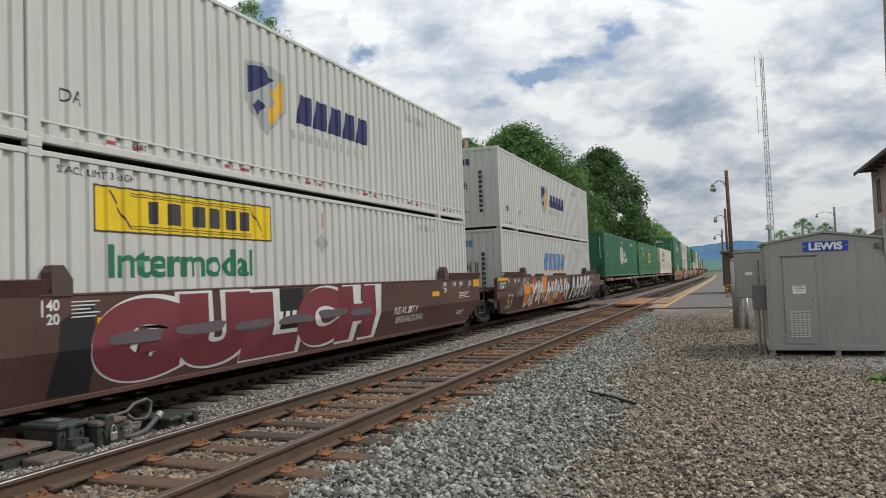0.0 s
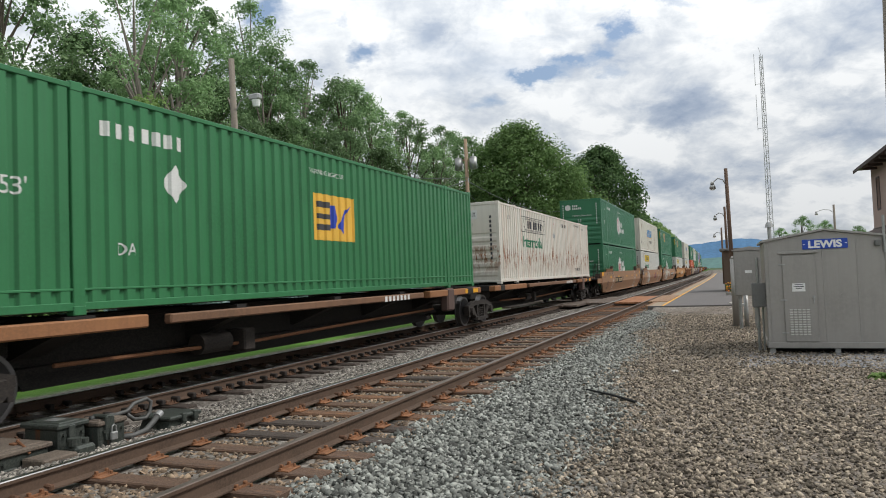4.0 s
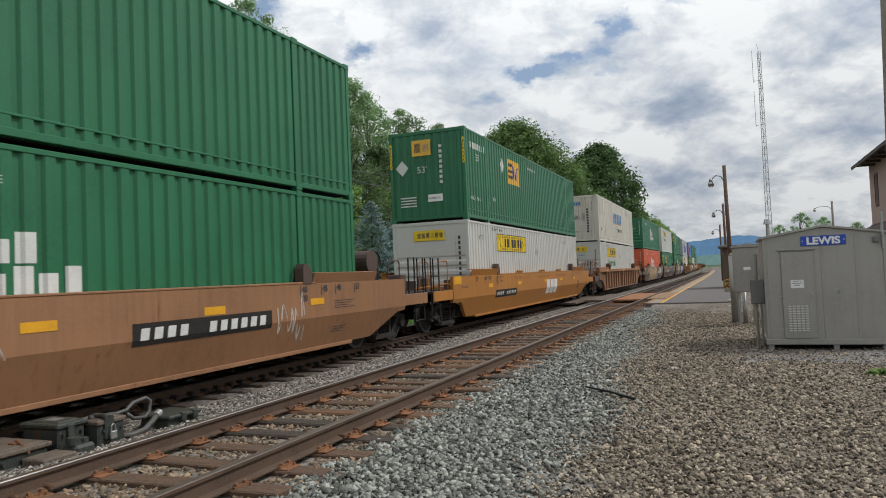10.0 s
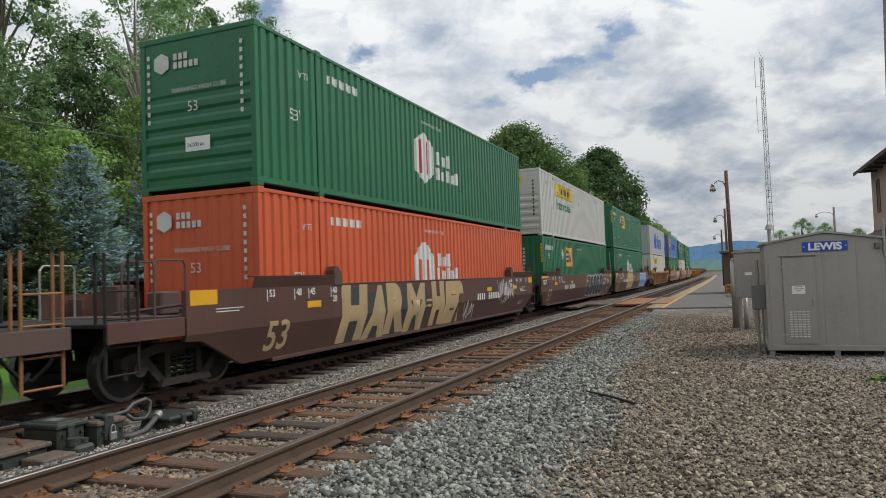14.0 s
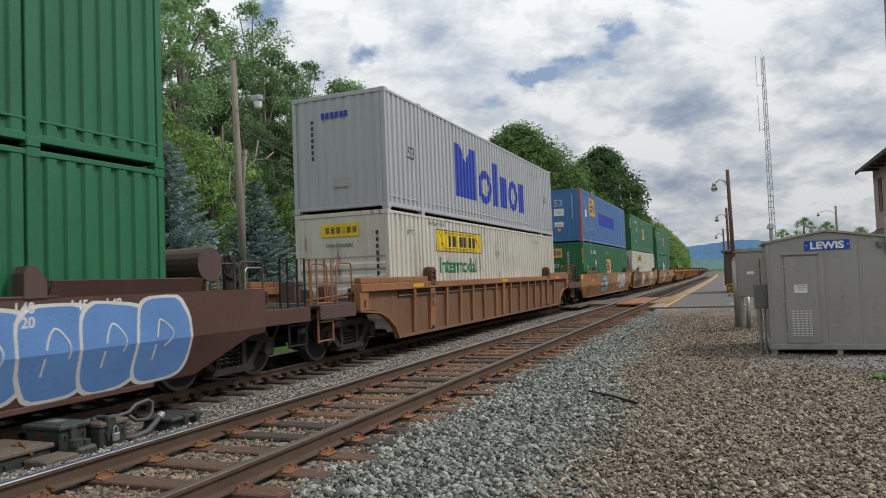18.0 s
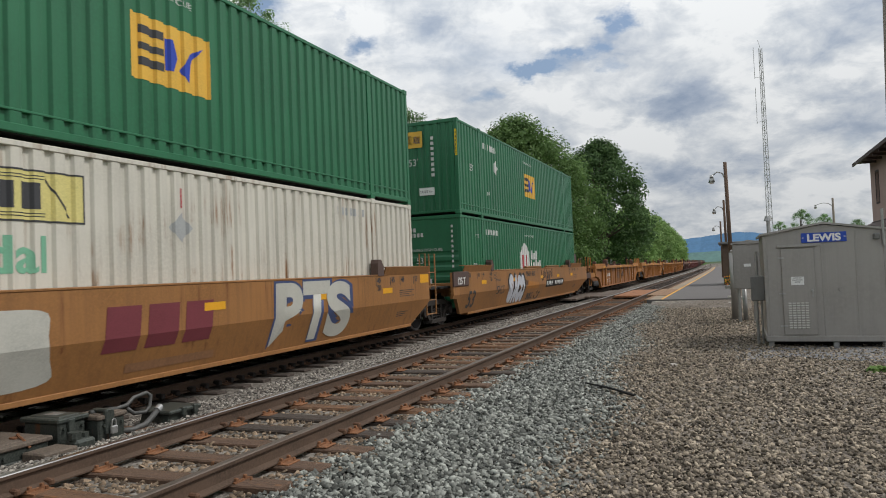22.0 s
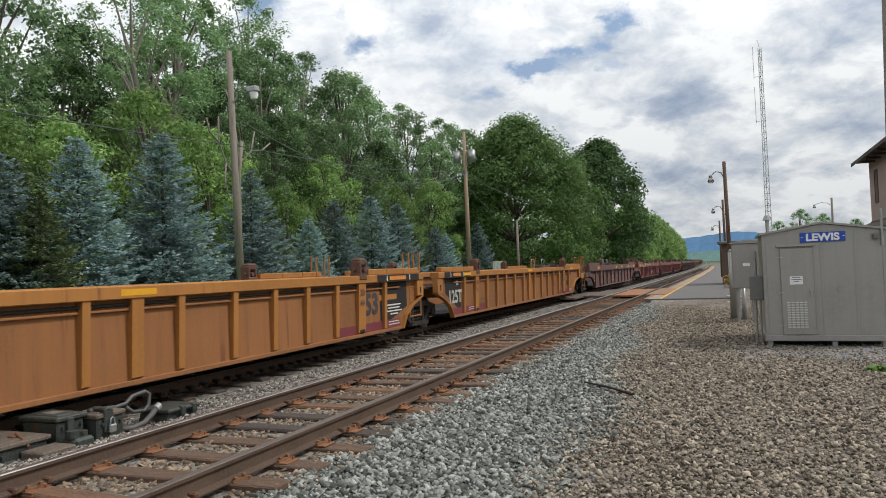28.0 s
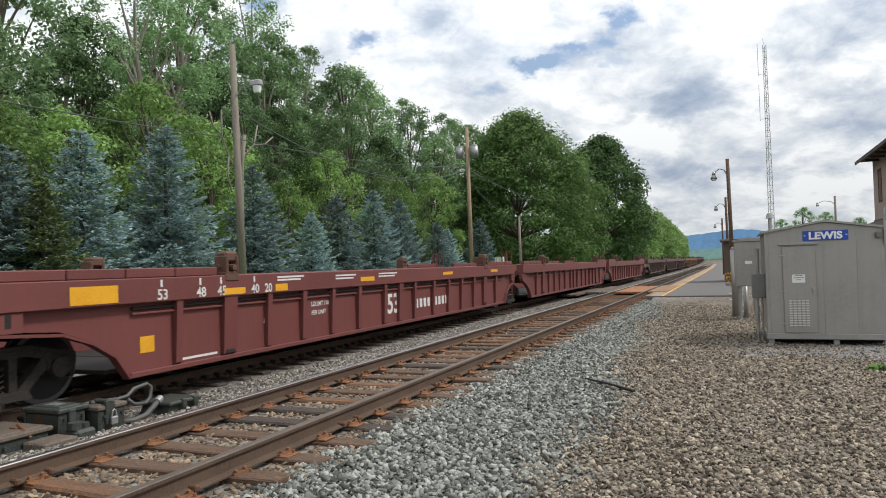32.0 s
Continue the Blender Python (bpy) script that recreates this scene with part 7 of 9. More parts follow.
            if not detail:
                def far_ribs():
                    g = Geo()
                    for y in places:
                        g.prism([(s * (WX - 0.10), 0.26), (s * (WX - 0.10), TOPZ - chord), (s * WX, TOPZ - chord), (s * (WX - 0.04), 0.30)], "y", y - 0.07, y + 0.07)
                    for e in (-1, 1):
                        g.box(*sorted((s * (WX - 0.17), s * (WX - 0.01))), *sorted((e * 6.36, e * 9.8)), TOPZ + 0.002, TOPZ + 0.13)
                        g.cbox(*sorted((s * (WX - 0.2), s * (WX + 0.04))), e * 6.06 - 0.15, e * 6.06 + 0.15, TOPZ + 0.001, TOPZ + 0.36, 0.03)
                    return g.mesh("ribs", trim)
                part("ribs", cached(("far_ribs", mat.name, s, chord), far_ribs), c)["kind"] = "stuff"
                continue
            for y in places:
                wide = 0.15 if abs(abs(y) - 6.06) < 0.1 else (0.1 if y == 0 else 0.06)
                part("rib", cached(("rib", mat.name, ribs.name, s, wide, chord), lambda: Geo().prism([(s * (WX - 0.10), 0.26), (s * (WX - 0.10), TOPZ - chord), (s * WX, TOPZ - chord), (s * (WX - 0.04), 0.30)], "y", -wide, wide).mesh("rib", ribs)), c, at=(0, y, 0))
                if wide == 0.15:
                    part("lock_bracket", cached(("lockr", s), lock_pedestal(s)), c, at=(0, y, TOPZ))
                    part("drain", bar_mesh("drain", UNDER, *sorted((s * (WX - 0.06), s * (WX - 0.025))), -0.1, 0.1, 0.29, 0.36, c=0.01), c, at=(0, y, 0))
            if sparse == "seams":
                for y in (-5.05, -3.03, -1.01, 1.01, 3.03, 5.05):
                    part("seam", bar_mesh("seam", mat, *sorted((s * (WX - 0.10), s * (WX - 0.075))), -0.035, 0.035, 0.27, TOPZ - chord, c=0.006), c, at=(0, y, 0))
            if sparse:
                part("weld_line", bar_mesh("weld_line", mat, *sorted((s * (WX - 0.10), s * (WX - 0.092))), -7.9, 7.9, 0.475, 0.49, c=0.002), c)
    part("floor", bar_mesh("well_floor", UNDER, -WX + 0.3, WX - 0.3, -8.2, 8.2, 0.27, 0.33), c)
    part("bulkhead", bar_mesh("bulkhead", mat, -WX + 0.1, WX - 0.1, -8.62, -8.5, 0.8, 1.2), c)
    part("bulkhead", bar_mesh("bulkhead", mat, -WX + 0.1, WX - 0.1, 8.5, 8.62, 0.8, 1.2), c)
    for i in range(7):
        part("cross_tie", bar_mesh("cross_tie", UNDER, -WX + 0.3, WX - 0.3, -0.1, 0.1, 0.2, 0.34), c, at=(0, -7 + i * 14 / 6, 0))
    end_gear(c, trim, -1, first, not ribbed)
    end_gear(c, trim, 1, last, not ribbed)
    if detail:
        if first:
            end_rails(c, trim if ribbed or mat is W_YELLOW else W_DARK, -1)
        if last:
            end_rails(c, trim if ribbed or mat is W_YELLOW else W_DARK, 1)
    truck(c, u, -9.67)
    if last:
        truck(c, u, 9.67)
    return c


def spine_car(label, u, hy0, hy1, trucks, deck):
    """A low spine car: a deep centre beam with outriggers and end brackets under one box."""
    c = thing("spine_car", label, "freight car", group="spine cars of the train")
    # flared lower prism is added: it stands for the black shadow under the beam
    part("centre_beam", Geo().prism([(-0.32, 1.22), (0.32, 1.22), (0.32, 1.16), (0.22, 1.14), (0.22, 0.6), (0.32, 0.58), (0.32, 0.5), (-0.32, 0.5), (-0.32, 0.58), (-0.22, 0.6), (-0.22, 1.14), (-0.32, 1.16)], "y", hy0 + 1.6, hy1 - 1.6).prism([(-0.45, 0.32), (0.45, 0.32), (0.3, 0.5), (-0.3, 0.5)], "y", hy0 + 2.4, hy1 - 2.4).mesh("centre_beam", UNDER), c)
    for y in (hy0 + 0.2, hy1 - 2.2):
        part("end_frame", Geo().cbox(-0.5, 0.5, y, y + 2.0, 0.75, 1.2, 0.03).cbox(-1.35, 1.35, y + 0.7, y + 1.2, 1.0, 1.22, 0.03).mesh("end_frame", UNDER), c)
    for y in (-6.06, -3, 0, 3, 6.06):
        w = 0.22 if abs(y) > 6 else 0.12
        part("outrigger", Geo().prism([(-1.3, 1.24), (1.3, 1.24), (1.3, 1.08), (0.3, 0.7), (-0.3, 0.7), (-1.3, 1.08)], "y", y - w, y + w).mesh("outrigger", UNDER), c)
    for s in (-1, 1):
        for a, b in ((hy0 + 0.3, -5.0), (4.6, hy1 - 0.3)):
            part("side_step", Geo().cbox(*sorted((s * 1.12, s * 1.34)), a, b, 1.02, 1.2, 0.02).mesh("side_step", deck), c, "weathered yellow side step")
        part("side_rail", Geo().cbox(*sorted((s * 1.2, s * 1.34)), -4.6, 4.2, 1.04, 1.18, 0.02).mesh("side_rail", W_WEB), c, "weathered rusty side rail")
        part("brake_rod", Geo().pipe([(s * 0.75, hy0 + 2.6, 0.62), (s * 0.8, -2.0, 0.55), (s * 0.7, 2.0, 0.6), (s * 0.75, hy1 - 2.8, 0.66)], 0.03, 6).mesh("brake_rod", RUST), c)
        part("brake_cylinder", Geo().tube((s * 0.7, -3.4, 0.62), (s * 0.7, -2.7, 0.62), 0.17, n=12).cbox(*sorted((s * 0.5, s * 0.95)), -2.5, -2.2, 0.42, 0.8, 0.03).mesh("brake_cylinder", TRUCK), c)
        part("lock_pedestal", Geo().cbox(*sorted((s * 1.1, s * 1.36)), 5.8, 6.3, 0.6, 1.24, 0.05).mesh("lock_pedestal", W_DARK), c)
    flat_polys("yellow_panel", [rect(hy1 - 1.7, hy1 - 0.6, 1.05, 1.17)], YELLOW, c, 1.346)
    flat_polys("number_bar", blocks(2.0, 1.04, 0.12, 7, 0.2, 0.55), MARK_WHITE, c, 1.346)
    for y in trucks:
        truck(c, u, y)
    return c


def panel_number(c, a0, a1, z0, z1, ink, ground=None):
    """A reporting number: plain blocks, on a dark ground where it has one."""
    if ground:
        flat_polys("number_panel", [rect(a0 - HY, a1 - HY, z0, z1)], ground, c, label="dark number panel", depth=0.005)
        z0, z1, a0, a1 = z0 + 0.07, z1 - 0.07, a0 + 0.12, a1 - 0.1
    p = (a1 - a0) / 11.5
    ob = flat_polys("number_bar", [rect(a0 - HY + p * k, a0 - HY + p * (k + 0.62), z0, z1, 0.03) for k in (0, 1, 2, 3, 5.5, 6.5, 7.5, 8.5, 9.5, 10.5)], ink, c, label="reporting number painted as stencil", depth=0.008)
    return ob


def car_marks(c, ink, big53, first, last, patches=(1.1, 4.45, 8.35, 11.25, 14.07)):
    """Stencils, load lines and reflective patches on the camera-facing side."""
    for a in patches:
        flat_polys("reflector", [rect(a - HY, a - HY + 0.46, 1.1, 1.22)], YELLOW, c, label="yellow reflective patch", depth=0.006)
    if big53:
        flat_words("53", 0.7, big53, c, -HY - 0.1, 0.44, None, 0.012, 1.0)
    for a, t in ((-0.04, "53"), (0.75, "48"), (1.2, "45"), (1.97, "40"), (13.8, "40"), (14.5, "45"), (15.0, "48"), (15.75, "53")):
        flat_words(t, 0.17, ink, c, a - HY, 1.34, None, 0.004)
        flat_polys("load_line", [rect(a - HY - 0.06, a - HY - 0.035, 1.27, 1.46)], ink, c)
    flat_words("20", 0.17, ink, c, 1.97 - HY, 1.18, None, 0.004)
    flat_words("20", 0.17, ink, c, 13.8 - HY, 1.18, None, 0.004)
    for a, z, n, w in ((-1.35 if first else 2.5, 1.2, 2, 0.8), (2.3, 1.42, 5, 0.5), *(((14.9, 1.13, 4, 1.0), (14.9, 0.62, 3, 0.7)) if not (first and last) else ())):
        for i in range(n):
            flat_polys("stencil_line", [rect(a - HY, a - HY + w * (0.8 - 0.13 * (i % 3)), z - 0.045 * i, z - 0.045 * i + 0.015)], ink, c)
    if first:
        flat_polys("reflector", [rect(-HY - 1.9, -HY - 1.32, 1.28, 1.5)], YELLOW, c, label="yellow reflective patch")
    else:
        part("end_box", cached(("endbox", c.name[:8]), lambda: Geo().cbox(WX - 0.02, WX + 0.03, -HY - 1.32, -HY - 0.1, 1.1, 1.52, 0.01).mesh("end_box", W_DARK)), c, "dark end panel with white weight stencil")
        flat_words("125 T", 0.27, MARK_WHITE, c, -HY - 1.05, 1.16, WX + 0.034, 0.008)
        if ink is MARK_WHITE:
            flat_polys("reflector", [rect(-HY - 1.25, -HY - 0.15, 1.41, 1.5)], YELLOW, c, WX + 0.034)
    if not last:
        flat_polys("reflector", [rect(HY - 0.05, HY + 0.46, 1.28, 1.49)], YELLOW, c, label="yellow reflective patch")


def letters_on(c, text, a0, a1, z0, z1, mat, depth=0.004, name="graffiti", label="", bold=0.035, slant=0.0, jitter=0.0, close=0.93):
    """One painted word stretched to fill a patch of the side; each letter is a part."""
    n = len(text)
    p = (a1 - a0) / n
    r = random.Random(len(text) + int(a0 * 10))
    for i, ch in enumerate(text):
        tilt, dz = r.uniform(-jitter, jitter), r.uniform(-jitter, jitter) * 0.3
        if ch == " ":
            continue
        me, w = lettering(ch, 1.0, mat, bold)
        ys = [v.co.y for v in me.vertices]
        xs = [v.co.x for v in me.vertices]
        lo, hi, xl = min(ys), max(ys), min(xs)
        bm = bmesh.new()
        bm.from_mesh(me)
        for v in bm.verts:
            h = (v.co.y - lo) / (hi - lo)
            y = a0 - HY + i * p + (v.co.x - xl) / (w - xl) * p * close + (slant + tilt) * h
            v.co = (0, y, z0 + dz + h * (z1 - z0))
        bent_mark(name, bm, mat, c, depth + 0.0007 * i, label)


def tag_on(c, text, a0, a1, z0, z1, fill, edge, label, jitter=0.15, fat=0.09, rim=0.055):
    """Fat letters with a rim of another colour."""
    letters_on(c, text, a0 - 0.05, a1 + 0.05, z0 - 0.04, z1 + 0.04, edge, 0.004, "graffiti_outline", "", fat + rim, 0.0, jitter, 1.16)
    letters_on(c, text, a0, a1, z0, z1, fill, 0.0075, "graffiti", label, fat, 0.0, jitter, 1.08)


def patch_on(c, polys, mat, depth=0.003, name="graffiti", label=""):
    for p in polys:
        flat_polys(name, [[(a - HY, z) for a, z in p]], mat, c, None, label, depth)


def blob(ca, cz, w, h, rnd, bumps=0.10):
    ph = [rnd.uniform(0, 6.28) for _ in range(3)]
    out = []
    for i in range(28):
        t = i * 2 * math.pi / 28
        k = 1 + bumps * (math.sin(2 * t + ph[0]) * 0.5 + math.sin(3 * t + ph[1]) * 0.6)
        x, z = math.copysign(abs(math.cos(t)) ** 0.6, math.cos(t)), math.copysign(abs(math.sin(t)) ** 0.6, math.sin(t))
        out.append((ca + w / 2 * k * x, cz + h / 2 * min(1.02, k) * z))
    return out


def blobs_on(c, a0, a1, z0, z1, n, fill, edge, seed, label, stroke=None):
    """A row of swollen, overlapping painted shapes with drawn edges and inner strokes."""
    r = random.Random(seed)
    p = (a1 - a0) / n
    for i in range(n):
        ca, cz = a0 + p * (i + 0.5), (z0 + z1) / 2 + r.uniform(-0.03, 0.03)
        b = blob(ca, cz, p * 1.18, (z1 - z0) * r.uniform(0.93, 1.0), r)
        patch_on(c, [[(ca + (x - ca) * 1 + math.copysign(0.045, x - ca), cz + (z - cz) + math.copysign(0.04, z - cz)) for x, z in b]], edge, 0.004 + 0.0012 * i, "graffiti_outline")
        patch_on(c, [b], fill, 0.0045 + 0.0012 * i, "graffiti", label)
        if stroke:
            path = [(ca - p * 0.2, z0 + (z1 - z0) * 0.25), (ca - p * 0.15, z0 + (z1 - z0) * 0.6), (ca + p * r.uniform(-0.1, 0.1), z0 + (z1 - z0) * 0.72), (ca + p * 0.2, z0 + (z1 - z0) * 0.55), (ca + p * r.uniform(0, 0.2), z0 + (z1 - z0) * 0.4)]
            scrawl(c, path, stroke, 0.018, 0.0065 + 0.0012 * i)


def scrawl(c, path, mat, r=0.012, depth=0.006, label="", name="graffiti_line"):
    pts = []
    for k in range(len(path) - 1):
        for q in range(4):
            t = q / 4
            p0, p1, p2, p3 = path[max(0, k - 1)], path[k], path[k + 1], path[min(len(path) - 1, k + 2)]
            pt = [0.5 * (2 * b + (c2 - a) * t + (2 * a - 5 * b + 4 * c2 - d) * t * t + (3 * b - a - 3 * c2 + d) * t ** 3) for a, b, c2, d in zip(p0, p1, p2, p3)]
            pts.append((lean_x(pt[1]) + depth - r * 0.7, pt[0] - HY, pt[1]))
    pts.append((lean_x(path[-1][1]) + depth - r * 0.7, path[-1][0] - HY, path[-1][1]))
    part(name, Geo().pipe(pts, r, 4).mesh(name, mat), c, label)


def chalk(c, a0, a1, z0, z1, seed, mat=None, n=9, r=0.011):
    """A quick looping scrawl."""
    rnd = random.Random(seed)
    path = [(a0 + (a1 - a0) * (i / n) + rnd.uniform(-0.12, 0.12) * (a1 - a0), (z0 if i % 2 else z1) + rnd.uniform(-0.3, 0.3) * (z1 - z0) * (1 if i % 2 else -1)) for i in range(n + 1)]
    scrawl(c, path, mat or G_WHITE, r, 0.008, "chalk-white scrawl", "chalk_scrawl")


def capped(c, a, z, h, seed=0):
    """A drawn head with a pointed cap, white chalk."""
    for path in ([(a, z), (a - 0.05, z + h * 0.3), (a + 0.05, z + h * 0.75), (a + h * 0.35, z + h), (a + h * 0.7, z + h * 0.6), (a + h * 0.62, z + h * 0.3), (a + h * 0.6, z)],
                 [(a, z), (a + h * 0.15, z + h * 0.26), (a + h * 0.45, z + h * 0.28), (a + h * 0.6, z), (a, z + 0.02)], [(a, z + h * 0.45), (a + h * 0.3, z + h * 0.62), (a + h * 0.68, z + h * 0.4)]):
        scrawl(c, path, G_WHITE, 0.013, 0.008, "white chalk drawing", "chalk_scrawl")


def wild_on(c, a0, a1, z0, z1, seed, fill, line, accent, back):
    """A tangle of pointed painted strokes on a coloured ground."""
    r = random.Random(seed)
    for k in range(9):
        a = a0 + (a1 - a0) * (k + 0.5) / 9
        b = blob(a, (z0 + z1) / 2 + r.uniform(-0.15, 0.2), 1.3 * (a1 - a0) / 9, (z1 - z0) * r.uniform(0.7, 1.0), r, 0.25)
        patch_on(c, [[(x, min(1.49, max(0.3, z))) for x, z in b]], (back, G_RUST)[k % 3 == 1], 0.003 + 0.0002 * k, label="orange spray ground")
    n = int((a1 - a0) / 0.27)
    for i in range(n):
        a = a0 + (i + 0.1) * (a1 - a0) / n + r.uniform(-0.1, 0.1)
        w, lean = r.uniform(0.16, 0.36), r.uniform(-0.5, 0.5)
        b, t = z0 + r.uniform(0.0, 0.45), z1 - r.uniform(0.0, 0.35)
        if i < 4:
            t, lean = z0 + 0.4 + 0.2 * i, 0.5
        m = (b + t) / 2 + r.uniform(-0.15, 0.15)
        p = [(a, b), (a + w * 0.7, b + 0.05), (a + w * 0.6 + lean * 0.5, m), (a + w * 1.5 + lean, t - 0.15), (a + w * 0.7 + lean, t), (a + w * 0.3 + lean * 0.8, t - 0.22), (a + lean * 0.45 - 0.06, m + 0.04)]
        ca, cz = sum(q[0] for q in p) / 7, sum(q[1] for q in p) / 7
        d = 0.0056 + 0.0007 * i
        patch_on(c, [[(ca + (x - ca) * 1.3, max(0.29, cz + (z - cz) * 1.12)) for x, z in p]], line, d, "graffiti_outline")
        patch_on(c, [p], fill if i % 3 else G_WHITE, d + 0.0004, "graffiti", "silver spray-painted stroke")
        if i % 3 == 1:
            patch_on(c, [[(a + w * 0.5, b), (a + w * 1.3, b + 0.02), (a + w, b + 0.2)]], accent, d + 0.0008, "graffiti")


# speed falls slowly from 14.5 to 13.9 metres a second
TRAVEL = (14.52667, -0.62916, 0.65376, -0.13629, -0.17021)


def travelled(t):
    return sum(k * t * (t / 32.0) ** i for i, k in enumerate(TRAVEL))


MOVERS = []     # (thing, place along the train, height over the rails)


def place(ob, u, h):
    MOVERS.append((ob, u, h))
    y = u
    dx, a = bend(y)
    ob.matrix_basis = Matrix.Translation((XF + dx, y, ZF + h)) @ Matrix.Rotation(a, 4, "Z")


LOW, HIGH, DECK = 0.352, 3.255, 1.25


def load(u, lower, upper):
    """Two boxes stacked in a well whose leading ends are at u."""
    for bx, h in ((lower, LOW), (upper, HIGH)):
        if bx:
            place(bx, u + HY, h)


def mid(u):
    return u + HY


def add_car(c, u):
    place(c, u, 0.0)
    return c


# articulated pair, brown
c1 = add_car(well_car("brown smooth-sided well car covered with red and silver graffiti", W_BROWN, mid(3.66), last=False), mid(3.66))
load(3.66, banner_box(C_WHITE), shield_box(False, C_WHITE))
c2 = add_car(well_car("brown smooth-sided well car with orange and silver graffiti", W_BROWN, mid(23.32), first=False, guides=((2.3, 3.0), (4.0, 5.0), (7.06, 9.07))), mid(23.32))
load(23.32, shield_box(False, C_WHITE, "plain"), shield_box(False, C_WHITE))
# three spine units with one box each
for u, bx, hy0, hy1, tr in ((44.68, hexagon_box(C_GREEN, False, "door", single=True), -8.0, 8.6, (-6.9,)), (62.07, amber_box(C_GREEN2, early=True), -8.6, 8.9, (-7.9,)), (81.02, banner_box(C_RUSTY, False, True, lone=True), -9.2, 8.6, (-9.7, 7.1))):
    place(bx, mid(u), DECK)
    add_car(spine_car("rusty black spine car with weathered yellow steps", mid(u), hy0, hy1, tr, W_RIB), mid(u))
# tan articulated three
c6 = add_car(well_car("faded tan smooth-sided well car", W_TAN, mid(101.99), last=False), mid(101.99))
load(101.99, hexagon_box(C_GREEN), hexagon_box(C_GREEN, False))
c7 = add_car(well_car("faded tan smooth-sided well car with chalk scrawls", W_TAN, mid(121.59), first=False, last=False), mid(121.59))
load(121.59, banner_box(C_WHITE), shield_box(True, C_CREAM, "slant"))
c8 = add_car(well_car("faded tan smooth-sided well car with white graffiti", W_TAN, mid(140.86), first=False), mid(140.86))
load(140.86, hexagon_box(C_GREEN), amber_box(C_GREEN))
c9 = add_car(well_car("bright yellow smooth-sided single well car", W_YELLOW, mid(164.09), single=True, guides=((4.65, 5.15), (8.0, 8.5), (11, 11.5))), mid(164.09))
load(164.09, banner_box(C_WHITE, words=False), amber_box(C_GREEN))
c10 = add_car(well_car("brown ribbed well car with yellow top chord", W_WEB, mid(187.52), True, single=True, trim=W_RIB), mid(187.52))
load(187.52, banner_box(C_WHITE), shield_box(True, C_CREAM, "slant"))
c11 = add_car(well_car("brown smooth-sided well car with sand-coloured graffiti", W_BROWN, mid(210.84), last=False), mid(210.84))
load(210.84, hexagon_box(C_ORANGE, True, "sheet", True), hexagon_box(C_GREEN, False))
c12 = add_car(well_car("brown smooth-sided well car with black and white graffiti", W_BROWN, mid(230.15), first=False, last=False), mid(230.15))
load(230.15, amber_box(C_GREEN), banner_box(C_WHITE, dz=-0.3))
c13 = add_car(well_car("brown smooth-sided well car with blue graffiti", W_BROWN, mid(249.59), first=False, guides=((4.3, 5.2), (10.5, 11.4))), mid(249.59))
load(249.59, hexagon_box(C_GREEN), amber_box(C_GREEN))
c14 = add_car(well_car("rust-brown ribbed well car with yellow edges", W_WEB, mid(272.72), True, single=True, trim=W_RIB), mid(272.72))
load(272.72, banner_box(C_CREAM), tall_box())
c15 = add_car(well_car("faded orange smooth-sided well car with graffiti", W_OCHRE, mid(295.58), last=False), mid(295.58))
load(295.58, amber_box(C_GREEN, early=True), amber_box(C_BLUE, True))
c16 = add_car(well_car("yellow smooth-sided well car with worn brown patches", W_OCHRE, mid(314.93), first=False, last=False), mid(314.93))
load(314.93, banner_box(C_CREAM, True, True, True), amber_box(C_GREEN, early=True))
c17 = add_car(well_car("yellow smooth-sided well car with silver graffiti", W_OCHRE, mid(334.57), first=False, guides=((6.3, 8.5), (9.5, 11.7), (12.5, 13.5))), mid(334.57))
load(334.57, hexagon_box(C_GREEN), amber_box(C_GREEN, early=True))
# paint and stencils on the loaded cars
for c, ink, k53, a, b in ((c1, MARK_WHITE, None, 1, 0), (c2, MARK_WHITE, G_SAND, 0, 1), (c6, MARK_DARK, W_DARK, 1, 0), (c7, MARK_DARK, MARK_DARK, 0, 0), (c8, MARK_DARK, MARK_DARK, 0, 1), (c9, MARK_DARK, None, 1, 1),
                          (c11, MARK_WHITE, G_SAND, 1, 0), (c12, MARK_WHITE, G_SAND, 0, 0), (c13, MARK_WHITE, G_SAND, 0, 1), (c15, MARK_DARK, MARK_DARK, 1, 0), (c16, MARK_DARK, MARK_DARK, 0, 0), (c17, MARK_DARK, MARK_DARK, 0, 1)):
    car_marks(c, ink, k53, a, b, (2.66, 5.45, 8.2, 13.0) if c is c1 else ((2.72, 9.0, 14.0) if c is c2 else (1.1, 4.45, 8.35, 11.25, 14.07)))
# dark red word with white rim, black shadow and a smoky band
patch_on(c1, [[(2.1, 0.32), (2.15, 1.2), (2.6, 1.46), (2.7, 0.3)], [(6.1, 0.32), (6.25, 1.47), (7.1, 1.47), (7.2, 0.32)], [(9.7, 0.4), (9.75, 1.47), (10.2, 1.4), (10.1, 0.5)]], BLACK, 0.003, label="black spray shadow")
tag_on(c1, "GULCH", 2.62, 9.8, 0.36, 1.45, G_RED, G_WHITE, "dark red letter with white rim", 0.08, 0.10, 0.05)
for i in range(6):
    patch_on(c1, [blob(3.3 + i * 1.2, 0.93 + 0.03 * math.sin(i * 2), 0.95, 0.17, random.Random(i), 0.2)], G_SMOKE, 0.0125, label="smoky grey band")
panel_number(c1, 5.03, 7.34, 0.88, 1.08, MARK_WHITE)
letters_on(c1, "REALITY", 10.8, 12.1, 0.76, 0.92, G_WHITE, 0.005, bold=0.0)
